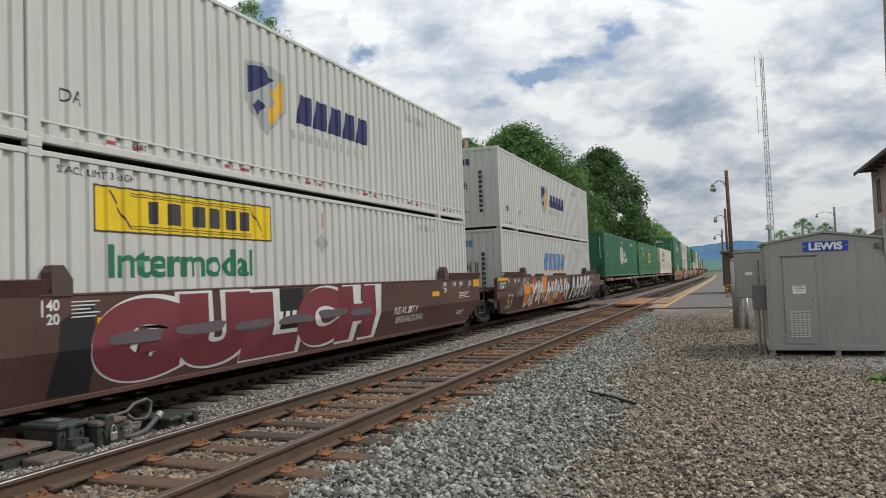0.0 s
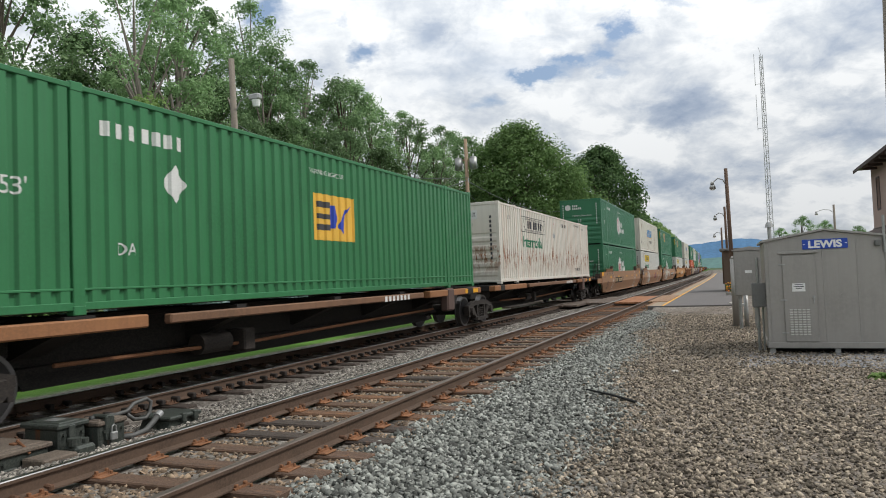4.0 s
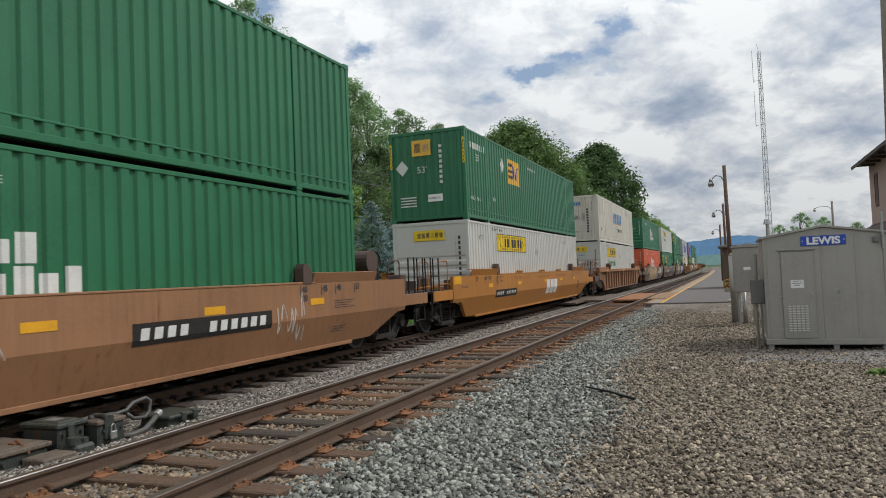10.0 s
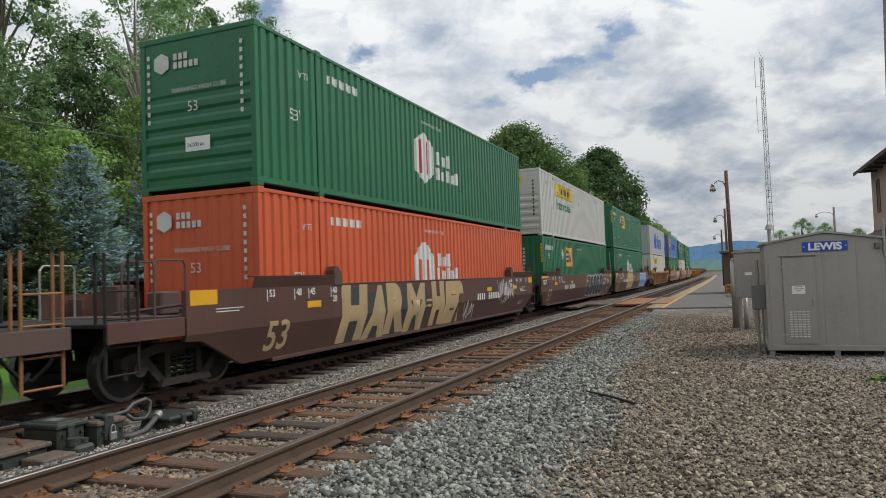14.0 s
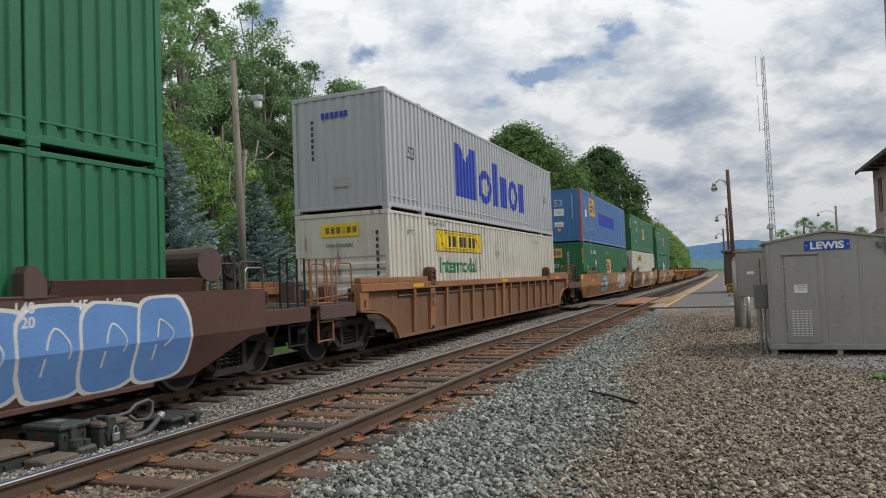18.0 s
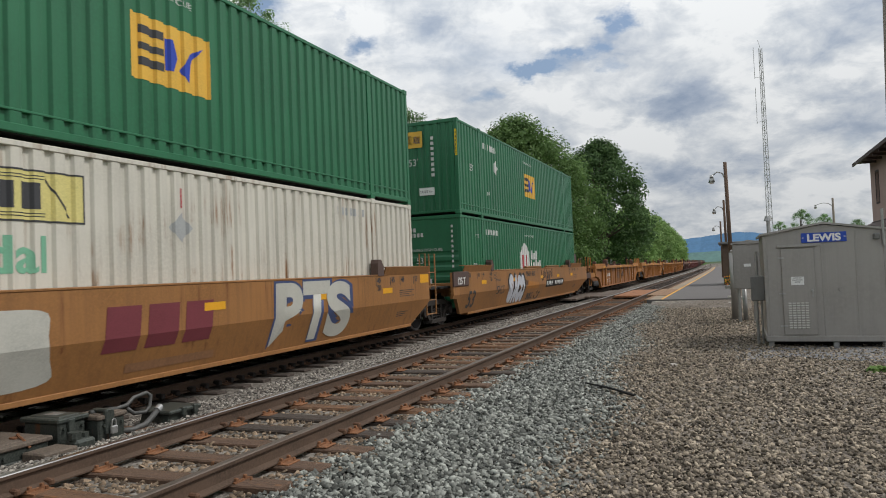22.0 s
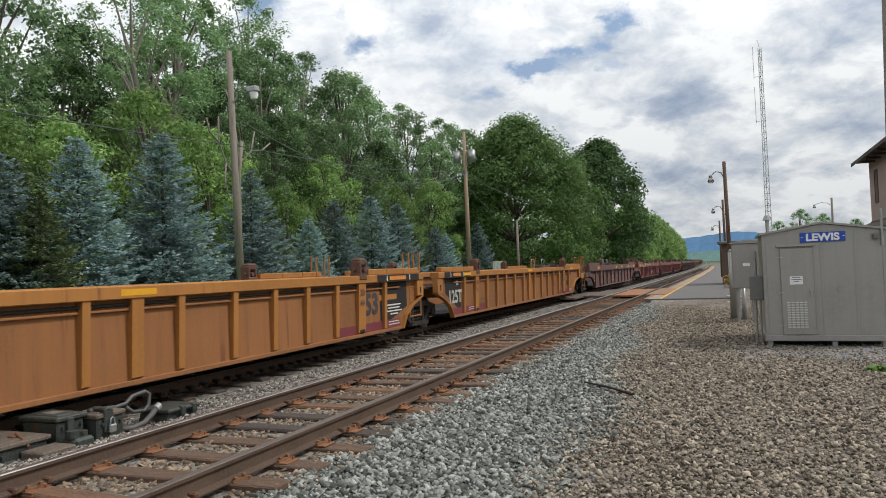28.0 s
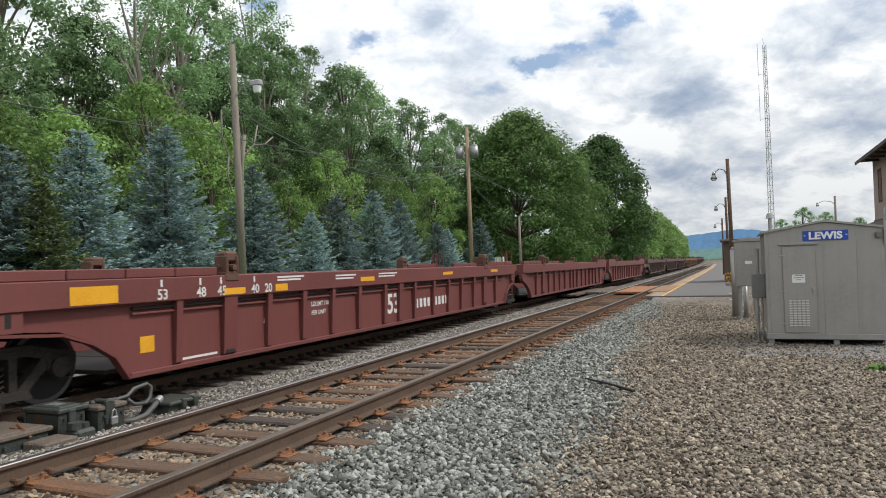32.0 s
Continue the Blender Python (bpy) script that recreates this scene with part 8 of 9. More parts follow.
letters_on(c1, "BREAKDOWN", 11.0, 12.5, 0.55, 0.7, G_WHITE, 0.005, bold=0.0)
wild_on(c2, 2.1, 9.5, 0.32, 1.46, 4, G_SILVER, BLACK, G_LIME, G_ORANGE)
patch_on(c2, [[(9.9, 0.32), (10.0, 1.47), (15.3, 1.47), (15.2, 0.6), (14.6, 0.32)]], BLACK, label="black spray ground")
strokes = random.Random(8)
for i in range(5):
    a = 10.15 + i * 0.95
    w, k = strokes.uniform(0.16, 0.3), strokes.uniform(-0.12, 0.12)
    patch_on(c2, [[(a, 0.4), (a + w, 0.36), (a + w + 0.42 + k, 1.3), (a + 0.5 + k, 1.46), (a + 0.36 + k, 1.38)]], G_WHITE, 0.005, label="white spray-painted stroke")
    patch_on(c2, [[(a + 0.56 + k, 1.44), (a + 0.8, 1.4), (a + 0.86, 1.0), (a + 1.0, 0.62), (a + 0.85, 0.56), (a + 0.72, 0.95)]], G_WHITE, 0.0052)
    patch_on(c2, [blob(a + 0.55, 0.5 + 0.06 * (i % 3), 0.28, 0.14, strokes, 0.3)], (LOGO_PURPLE, G_WHITE)[i % 2], 0.0054)
for i in range(14):
    patch_on(c2, [blob(15.0 + strokes.uniform(-0.3, 0.9), strokes.uniform(0.5, 1.45), 0.1, 0.08, strokes, 0.3)], LOGO_PURPLE, 0.006 + 0.0002 * i)
panel_number(c2, 11.6, 13.4, 0.86, 1.04, G_PALE)
for i in range(7):
    chalk(c2, 0.9 + 0.12 * i, 1.9, 0.75 + 0.07 * i, 1.0 + 0.06 * i, 60 + i, MARK_FADED, 5, 0.006)
# tan cars: number panels and chalk heads
panel_number(c6, 3.2, 6.3, 0.76, 1.12, G_SAND, UNDER)
flat_words("B", 0.4, MARK_DARK, c6, 6.74 - HY, 0.85, None, 0.01)
capped(c6, 12.7, 0.35, 1.1)
capped(c6, 2.1, 0.32, 1.1)
capped(c7, 2.5, 0.3, 1.12)
capped(c7, 12.6, 0.4, 1.05)
for i in range(4):
    chalk(c7, 3.4 + 0.3 * i, 4.0 + 0.3 * i, 0.55 - 0.05 * i, 1.3 - 0.15 * i, 70 + i)
patch_on(c7, [[(a, 0.7), (a + 0.5, 0.7), (a + 0.55, 1.22), (a + 0.05, 1.22)] for a in (8.6, 9.2, 9.8)], G_RED, 0.005, "logo_block", "faded maroon logo block")
flat_words("C", 0.3, MARK_DARK, c7, 6.65 - HY, 0.9, None, 0.01)
tag_on(c8, "MAKS", 2.55, 5.7, 0.34, 1.4, G_PALE, G_RED, "pale bubble letter with red edge", 0.12, 0.11, 0.05)
for k, (t, a, z, w) in enumerate((("FREE", 1.75, 1.2, 0.62), ("KEANO!", 1.8, 1.0, 0.7), ("MIDR", 1.8, 0.7, 0.6), ("SENIK", 5.93, 1.08, 0.8))):
    letters_on(c8, t, a, a + w, z, z + 0.16, G_WHITE, 0.006, "chalk_scrawl", "", 0.0, 0.03, 0.05)
for i in range(3):
    chalk(c8, 7.4, 8.1, 0.6 + 0.1 * i, 1.25 - 0.1 * i, 80 + i)
chalk(c8, 13.1, 13.9, 0.5, 1.15, 85)
panel_number(c8, 9.9, 12.88, 0.78, 1.08, MARK_WHITE, UNDER)
flat_words("53", 0.5, MARK_DARK, c9, 15.0 - HY, 0.66, None, 0.012, 0.85)
panel_number(c9, 1.84, 4.28, 0.74, 0.99, G_PALE, UNDER)
patch_on(c9, [[(a, 0.6), (a + 0.55, 0.6), (a + 0.6, 1.19), (a + 0.05, 1.19)] for a in (8.7, 9.37, 10.04)], MARK_WHITE, 0.005, "logo_block", "white logo block")
for a in (3.9, 7.1, 10.3):
    flat_polys("weld_strip", [[(a - HY, 1.40), (a - HY + 0.3, 1.28), (a - HY + 2.0, 1.28), (a - HY + 2.3, 1.40)]], W_ORANGE, c9, depth=0.005)
# sand-coloured words on dark shadow
patch_on(c11, [blob(2.9 + i * 1.05, 0.86, 1.15, 1.14, random.Random(i), 0.15) for i in range(4)], G_SMOKE_DARK, 0.003, label="dark spray shadow")
letters_on(c11, "HARM", 2.3, 6.4, 0.3, 1.47, G_SAND, 0.005, label="sand-coloured spray-painted letter", bold=0.07, jitter=0.12, close=1.02)
letters_on(c11, "HER", 6.9, 9.3, 0.32, 1.48, G_SAND, 0.005, label="sand-coloured spray-painted letter", bold=0.09, jitter=0.1, close=1.05)
patch_on(c11, [[(6.45, 0.98), (6.8, 0.98), (6.85, 1.04), (6.5, 1.04)], [(6.4, 0.84), (6.75, 0.84), (6.8, 0.9), (6.45, 0.9)]], G_SAND)
panel_number(c11, 10.3, 12.5, 0.85, 1.05, MARK_WHITE)
for i in range(3):
    chalk(c11, 12.4 + i * 0.5, 13.2 + i * 0.5, 0.75, 1.3, 90 + i)
chalk(c11, 9.2, 10.2, 0.4, 0.8, 95)
# black swollen shapes with white edges
blobs_on(c12, 8.5, 13.25, 0.32, 1.46, 5, G_BLACKBLUE, G_WHITE, 3, "black bubble graffiti with white edge", G_WHITE)
letters_on(c12, "PALM", 13.42, 13.92, 0.86, 1.04, G_WHITE, 0.005, bold=0.0)
panel_number(c12, 3.0, 5.3, 0.85, 1.05, MARK_WHITE)
# sand patch and blue swollen shapes
panel_number(c13, 2.54, 4.8, 0.83, 1.03, MARK_WHITE)
blobs_on(c13, 4.75, 7.7, 0.33, 1.47, 4, G_SAND, G_SAND, 6, "sand-coloured brushed graffiti", G_DUSK)
patch_on(c13, [[(9.35, 0.7), (9.6, 0.98), (12.0, 1.05), (11.8, 0.75)]], G_DUSK, 0.004, label="worn orange scrawl")
blobs_on(c13, 12.2, 16.3, 0.33, 1.46, 5, G_BLUE, G_WHITE, 7, "blue bubble graffiti with white edge", G_WHITE)
# pale blue piece, silver word
blobs_on(c15, 4.35, 6.2, 0.33, 1.47, 2, G_SKY, BLACK, 9, "pale blue graffiti with black edge", BLACK)
patch_on(c15, [blob(6.0, 0.6, 0.25, 0.25, random.Random(2)), blob(5.2, 1.2, 0.25, 0.2, random.Random(3)), blob(4.7, 0.55, 0.3, 0.25, random.Random(4))], G_PALE, 0.0115, label="cream spray dot")
panel_number(c15, 3.7, 6.14, 0.72, 1.07, MARK_WHITE, UNDER)
flat_words("A", 0.36, MARK_DARK, c15, 6.58 - HY, 0.8, None, 0.006)
part("seal", Geo().ring_mark(WX + 0.006, 7.22 - HY, 0.98, 0.17, 0.13).mesh("seal", MARK_DARK), c15)
tag_on(c15, "SACO", 11.25, 13.5, 0.45, 1.46, G_SILVER, BLACK, "silver bubble letter with black edge", 0.1, 0.12, 0.06)
for i in range(3):
    chalk(c15, 9.8 + 0.2 * i, 11.1, 0.7, 1.35, 40 + i)
flat_polys("repaint_strip", [rect(7.16 - HY, 9.05 - HY, 0.36, 0.5)], W_YELLOW, c15, depth=0.005)
# maroon logo bars and a pale word
patch_on(c16, [[(a, 0.68), (a + 0.56, 0.68), (a + 0.62, 1.26), (a + 0.06, 1.26)] for a in (6.55, 7.24, 7.93)], G_RED, 0.005, "logo_block", "maroon logo block")
tag_on(c16, "BTS", 10.05, 12.6, 0.36, 1.45, G_PALE, G_NAVY, "pale grey letter with blue edge", 0.06, 0.045, 0.045)
flat_polys("repaint_strip", [rect(6.99 - HY, 8.68 - HY, 0.38, 0.5)], W_TAN, c16, depth=0.005)
patch_on(c16, [[(0.3, 0.3), (0.3, 1.48), (3.9, 1.48), (3.6, 0.3)]], W_BROWN, 0.003, "repaint", "worn brown repainted patch")
patch_on(c16, [blob(5.2, 0.85, 1.5, 0.9, random.Random(5), 0.2)], G_PALE, 0.003, "graffiti", "pale spray haze")
tag_on(c17, "SACO", 4.0, 6.0, 0.34, 1.34, G_SILVER, BLACK, "silver bubble letter with black edge", 0.1, 0.12, 0.06)
letters_on(c17, "SACO", 2.6, 3.5, 0.72, 1.0, MARK_DARK, 0.005, bold=0.0, jitter=0.06)
letters_on(c17, "Positive Vibes", 6.2, 7.45, 1.24, 1.42, MARK_DARK, 0.005, bold=0.0, jitter=0.03)
letters_on(c17, "love", 6.2, 6.5, 0.9, 1.08, MARK_DARK, 0.005, bold=0.0)
patch_on(c17, [[(6.38, 0.76), (8.1, 0.72), (8.1, 0.97), (6.38, 1.05)]], W_YELLOW, 0.004, "repaint", "cleaner yellow repainted strip")
letters_on(c17, "SMILE", 6.5, 7.4, 0.36, 0.6, MARK_DARK, 0.005, bold=0.01, jitter=0.08)
scrawl(c17, [(7.74, 0.45), (7.9, 0.33), (8.2, 0.36), (8.42, 0.6)], MARK_DARK, 0.03, 0.01)
for a in (8.0, 8.12):
    scrawl(c17, [(a, 0.5), (a + 0.02, 0.62)], MARK_DARK, 0.015, 0.008)
for i in range(4):
    chalk(c17, 8.5 + 0.4 * i, 9.2 + 0.4 * i, 1.05, 1.4, 50 + i, MARK_DARK, 5)
panel_number(c17, 9.27, 12.5, 0.72, 1.03, MARK_WHITE, UNDER)
# empties
d1 = add_car(well_car("empty rust-brown ribbed well car with yellow edges", W_ORANGE_WEB, 365.3, True, trim=W_ORANGE, sparse="seams"), 365.3)
d2 = add_car(well_car("empty orange ribbed well car", W_ORANGE_WEB, 387.6, True, last=False, trim=W_ORANGE), 387.6)
d3 = add_car(well_car("empty orange ribbed well car with dark end panels", W_ORANGE_WEB, 407.0, True, False, False, trim=W_ORANGE), 407.0)
d4 = add_car(well_car("empty orange ribbed well car with dark end panels", W_ORANGE_WEB, 426.4, True, False, trim=W_ORANGE), 426.4)
d5 = add_car(well_car("empty dark brown ribbed well car with yellow patches", W_UMBER, 448.6, True, chord=0.33, sparse="plain"), 448.6)
d6 = add_car(well_car("empty maroon ribbed well car with white stencils", W_MAROON_RED, 470.7, True, last=False, chord=0.33), 470.7)
u = 490.2
add_car(well_car("empty maroon ribbed well car", W_MAROON_RED, u, True, False, False, chord=0.33), u)
u = 509.7
add_car(well_car("empty maroon ribbed well car", W_MAROON_RED, u, True, False, chord=0.33), u)
u = 532.0
for i in range(15):
    m, word = ((W_DARK, "dark brown"), (W_WEB, "rust-brown"), (W_MAROON, "maroon"))[i // 3 % 3]
    add_car(well_car("empty %s ribbed well car" % word, m, u, True, i % 3 == 0, i % 3 == 2, chord=0.28, detail=False), u)
    u += 19.5 if i % 3 != 2 else 22.3

for c, m, big in ((d1, MARK_WHITE, None), (d2, MARK_DARK, MARK_DARK), (d3, MARK_DARK, None), (d4, MARK_DARK, None), (d5, G_SAND, G_SAND), (c10, MARK_FADED, None), (c14, MARK_FADED, None)):
    xw = WX - 0.094
    chord = 0.33 if c is d5 else 0.17
    for y in (-7.0, 0.0, 7.6) if c is not d5 else (-7.0,):
        flat_polys("reflector", [rect(y - 0.3, y + 0.3, TOPZ - chord * 0.75, TOPZ - chord * 0.25)], YELLOW, c, WX + 0.024, "yellow reflective patch")
    faint = c in (d3, d4, c10, c14)
    if not faint:
        for y in (-5.95, -4.9):
            flat_polys("number_bar", blocks(y, 0.82, 0.2, 4, 0.2, 0.6), m, c, xw, "reporting number painted as stencil")
    if big:
        flat_words("53", 0.62, big, c, -7.95, 0.55, xw, 0.015)
    for i in range(2):
        flat_polys("stencil_line", [rect(-5.8, -5.2 + 0.08 * i, 0.58 - 0.13 * i, 0.63 - 0.13 * i)], m if not faint else W_WEB, c, xw)
        flat_polys("stencil_line", [rect(-4.8, -4.2 + 0.08 * i, 0.62 - 0.13 * i, 0.65 - 0.13 * i)], m if not faint else W_WEB, c, xw)
    for z, t in ((1.08, "20"), (0.86, "40")):
        for y in (-6.06, 6.06):
            flat_words(t, 0.19, MARK_DARK if c is not d5 else m, c, y - 0.11, z, WX + 0.012 - 0.04 * (TOPZ - chord - z) / (TOPZ - chord - 0.3))
flat_words("53", 0.5, MARK_DARK, d1, 4.8, 0.7, WX - 0.09, 0.02)
flat_polys("dark_panel", [rect(7.0, 7.5, 0.47, 0.8)], UNDER, d1, WX - 0.0965, "dark weight panel")
for a, b in ((7.0, 7.22), (7.28, 7.5)):
    flat_polys("stencil_frame", [rect(a, b, 0.47, 0.5), rect(a, b, 0.77, 0.8), rect(a, a + 0.025, 0.5, 0.77), rect(b - 0.025, b, 0.5, 0.77), rect(a, b, 0.62, 0.645)], MARK_WHITE, d1, WX - 0.094, "white stencilled frame")
def thin_word(c, text, y0, z0, size, widen=1.0):
    flat_words(text, size, MARK_DARK, c, y0, z0, WX - 0.096, 0.0, widen, "thin black scrawl", "graffiti")


thin_word(d1, "NAROC", -1.88, 0.62, 0.62, 1.0)
thin_word(d1, "2019", -1.8, 0.3, 0.26)
for y0, sd in ((0.1, 1), (0.35, 2), (1.0, 3), (1.2, 4)):
    rr = random.Random(sd)
    part("graffiti_line", Geo().pipe([(WX - 0.097, y0 + 0.09 * i + rr.uniform(-.1, .1), 0.6 + rr.uniform(0, 0.6)) for i in range(7)], 0.016, 4).mesh("graffiti_line", MARK_DARK), d1, "thin black scrawl")
# white stencils of the maroon car
xw, xc = WX - 0.094, WX + 0.024
for y, t in ((-7.6, "53"), (-6.85, "48"), (-6.4, "45"), (-5.6, "40"), (-5.25, "20")):
    flat_words(t, 0.2, MARK_WHITE, d6, y, 1.2, xc, 0.004)
    if t != "20":
        flat_polys("load_line", [rect(y + 0.06, y + 0.1, 1.37, 1.47)], MARK_WHITE, d6, xc)
for a, b, z0, z1 in ((-8.95, -8.25, 1.2, 1.42), (-6.25, -5.75, 1.2, 1.3), (-4.95, -4.6, 1.2, 1.32), (-2.0, -1.4, 1.27, 1.36), (2.5, 3.2, 1.3, 1.38), (6.5, 7.2, 1.3, 1.38)):
    flat_polys("reflector", [rect(a, b, z0, z1)], YELLOW, d6, xc, "yellow reflective patch")
flat_polys("placard", [rect(-7.8, -7.55, 0.5, 0.72)], YELLOW, d6, xw, "small yellow and white placard")
flat_words("53", 0.62, MARK_WHITE, d6, -0.6, 0.5, xw, 0.014)
flat_words("A", 0.22, MARK_WHITE, d6, -5.15, 0.68, xw, 0.008)
flat_words("LD LMT 116,300", 0.12, MARK_WHITE, d6, -3.7, 0.86, xw, 0.003)
flat_words("PER UNIT", 0.12, MARK_WHITE, d6, -3.7, 0.7, xw, 0.003)
flat_polys("number_bar", blocks(0.95, 0.52, 0.22, 4, 0.24, 0.62) + blocks(2.15, 0.52, 0.22, 4, 0.24, 0.62), MARK_WHITE, d6, xw, "reporting number painted as stencil")
for i, (y, w, z) in enumerate(((-3.0, 0.8, 1.4), (-3.0, 0.7, 1.34), (-1.2, 0.9, 1.4), (-1.2, 0.8, 1.34), (-4.9, 0.8, 1.42), (-4.9, 0.7, 1.37))):
    flat_polys("stencil_line", [rect(y, y + w, z, z + 0.03)], MARK_WHITE, d6, xc)
flat_polys("stencil_line", [rect(-7.2, -6.3, 0.31, 0.345)], MARK_WHITE, d6, xw)
for c in (d3, d4):
    for a, b in ((-8.7, -7.3), (7.0, 8.4)) if c is d3 else ((-8.5, -7.3),):
        cutout = [(a, 0.9 if a < 0 else 0.3), (b, 0.3 if a < 0 else 0.72), (b, 1.33), (a, 1.33)]
        flat_polys("dark_panel", [cutout], UNDER, c, WX - 0.0935, "dark repainted end panel")
        flat_polys("dark_panel", [rect(a - 0.3, b + 0.5, TOPZ - 0.16, TOPZ - 0.005)], UNDER, c, WX + 0.0235, "dark repainted chord end")
        for y in (a + 0.15, b - 0.05):
            flat_polys("load_line", [rect(y, y + 0.035, TOPZ - 0.15, TOPZ - 0.02)], MARK_WHITE, c, WX + 0.026)
        flat_polys("reflector", [rect(a + 0.35, b - 0.25, TOPZ - 0.13, TOPZ - 0.04)], G_ORANGE, c, WX + 0.026, "orange reflective patch")
    flat_words("125T", 0.5, G_PALE, c, -8.3, 0.62, WX - 0.09, 0.012)
    flat_words("48", 0.2, MARK_WHITE, c, -7.7, 1.12, WX - 0.09, 0.012)
    flat_words("53", 0.62, MARK_DARK, c, 6.3 if c is d3 else 5.65, 0.66, WX - 0.09, 0.02)
    flat_words("45", 0.2, W_DARK, c, 6.7, 1.16, WX - 0.09, 0.004)
    for a, b in ((-8.0, -5.2), (5.2, 8.0)):
        flat_polys("maroon_band", [rect(a, b, 0.275, 0.46)], G_RED, c, WX - 0.0925, "faded maroon band")
        for k in range(2):
            flat_polys("stencil_line", [rect(a + 1.3 + 0.9 * (a > 0), a + 1.85 + 0.9 * (a > 0), 0.40 - 0.06 * k, 0.42 - 0.06 * k)], MARK_WHITE, c, WX - 0.09)
    for k, (y, w) in enumerate(((7.3, 0.75), (7.38, 0.6), (7.25, 0.85), (7.5, 0.4))):
        if c is d3:
            flat_polys("stencil_line", [rect(y, y + w, 0.78 - 0.07 * k, 0.81 - 0.07 * k)], MARK_WHITE, c, WX - 0.09)
flat_polys("repaint", [rect(6.95, 7.85, 0.92, 1.04)], W_ORANGE, d3, WX - 0.0915, "orange lettering patch painted over")
flat_polys("dark_panel", [rect(6.85, 7.25, 0.62, 0.84)], UNDER, d4, WX - 0.09, "small dark painted-out panel")
flat_polys("dark_panel", [rect(4.1, 4.5, 0.62, 0.86)], G_RED, d4, WX - 0.09, "faded maroon painted-out panel")
# umber car: load lines, frame and pink scrawl
xw, xc = WX - 0.092, WX + 0.024
flat_words("IL 53-2", 0.19, G_SAND, d5, -1.45, 0.68, xw, 0.004)
flat_words("IW 8-8", 0.19, G_SAND, d5, -1.45, 0.46, xw, 0.004)
flat_polys("stencil_frame", [rect(0.62, 1.02, 0.72, 0.74), rect(0.62, 1.02, 1.04, 1.06), rect(0.62, 0.64, 0.74, 1.04), rect(1.0, 1.02, 0.74, 1.04), rect(0.72, 0.92, 0.93, 0.95), rect(0.76, 0.88, 0.82, 0.84)], MARK_FADED, d5, xw, "thin white stencilled frame")
for y, t in ((4.95, "40"), (5.45, "20"), (6.75, "48"), (7.45, "53")):
    flat_words(t, 0.17, MARK_WHITE, d5, y, 1.26, xc, 0.003)
    flat_polys("load_line", [rect(y + 0.3, y + 0.325, 1.2, 1.46)], MARK_WHITE, d5, xc)
for a, b in ((-0.3, 0.25), (2.3, 2.85), (5.75, 6.4), (8.55, 9.5)):
    flat_polys("reflector", [rect(a, b, 1.28, 1.41)], YELLOW, d5, xc, "yellow reflective patch")
pink = random.Random(14)
for k in range(6):
    a = 4.55 + 0.12 * k
    part("graffiti_line", Geo().pipe([(xw, a + pink.uniform(-.08, .08) + 0.05 * i, 0.95 - 0.03 * k + pink.uniform(-.14, .14)) for i in range(5)], 0.014, 4).mesh("graffiti_line", G_PINK), d5, "pink spray scrawl")
for k in range(3):
    part("graffiti_line", Geo().pipe([(xw, 2.3 + 0.1 * i + pink.uniform(-.05, .05), 0.98 + pink.uniform(-.09, .09)) for i in range(6)], 0.009, 4).mesh("graffiti_line", MARK_FADED), d5, "thin white scrawl")
flat_polys("stencil_frame", [rect(6.25, 6.85, 0.5, 0.515), rect(6.25, 6.85, 0.83, 0.845), rect(6.25, 6.265, 0.515, 0.83), rect(6.835, 6.85, 0.515, 0.83), rect(6.3, 6.8, 0.58, 0.6)], MARK_FADED, d5, xw, "thin white stencilled frame")
flat_polys("placard", [rect(7.72, 7.86, 0.6, 0.8)], G_SAND, d5, xw, "small pale placard")


# ---- trees ----
LEAF_A = leafy("leaves_mid_green", (0.115, 0.20, 0.085), (0.28, 0.42, 0.20))
LEAF_B = leafy("leaves_bright_green", (0.08, 0.15, 0.045), (0.19, 0.30, 0.10))
LEAF_E = leafy("leaves_yellow_green", (0.135, 0.235, 0.065), (0.31, 0.46, 0.15))
# distant trees only: the green is paled to carry the haze
LEAF_F = leafy("leaves_grey_green", (0.16, 0.27, 0.085), (0.31, 0.45, 0.16))
LEAF_C = leafy("leaves_dark_green", (0.045, 0.085, 0.034), (0.10, 0.17, 0.06))
NEEDLE = [leafy("blue_spruce_old_needles", (0.12, 0.185, 0.17), (0.23, 0.315, 0.305), 0.35), leafy("blue_spruce_new_needles", (0.24, 0.33, 0.325), (0.40, 0.52, 0.52), 0.35)]
NEEDLE_G = [leafy("green_conifer_old_needles", (0.08, 0.11, 0.05), (0.13, 0.16, 0.07), 0.2), leafy("green_conifer_new_needles", (0.12, 0.16, 0.075), (0.21, 0.26, 0.12), 0.2)]
BARK = surface("bark", (0.10, 0.08, 0.062), 0.95, 0, 0.4, 2, 18, 0.7, stretch=(4, 4, 0.6), bump_d=0.02)
BARK_PALE = surface("pale_bark", (0.24, 0.21, 0.18), 0.9, 0, 0.3, 2, 18, 0.5, stretch=(4, 4, 0.6))


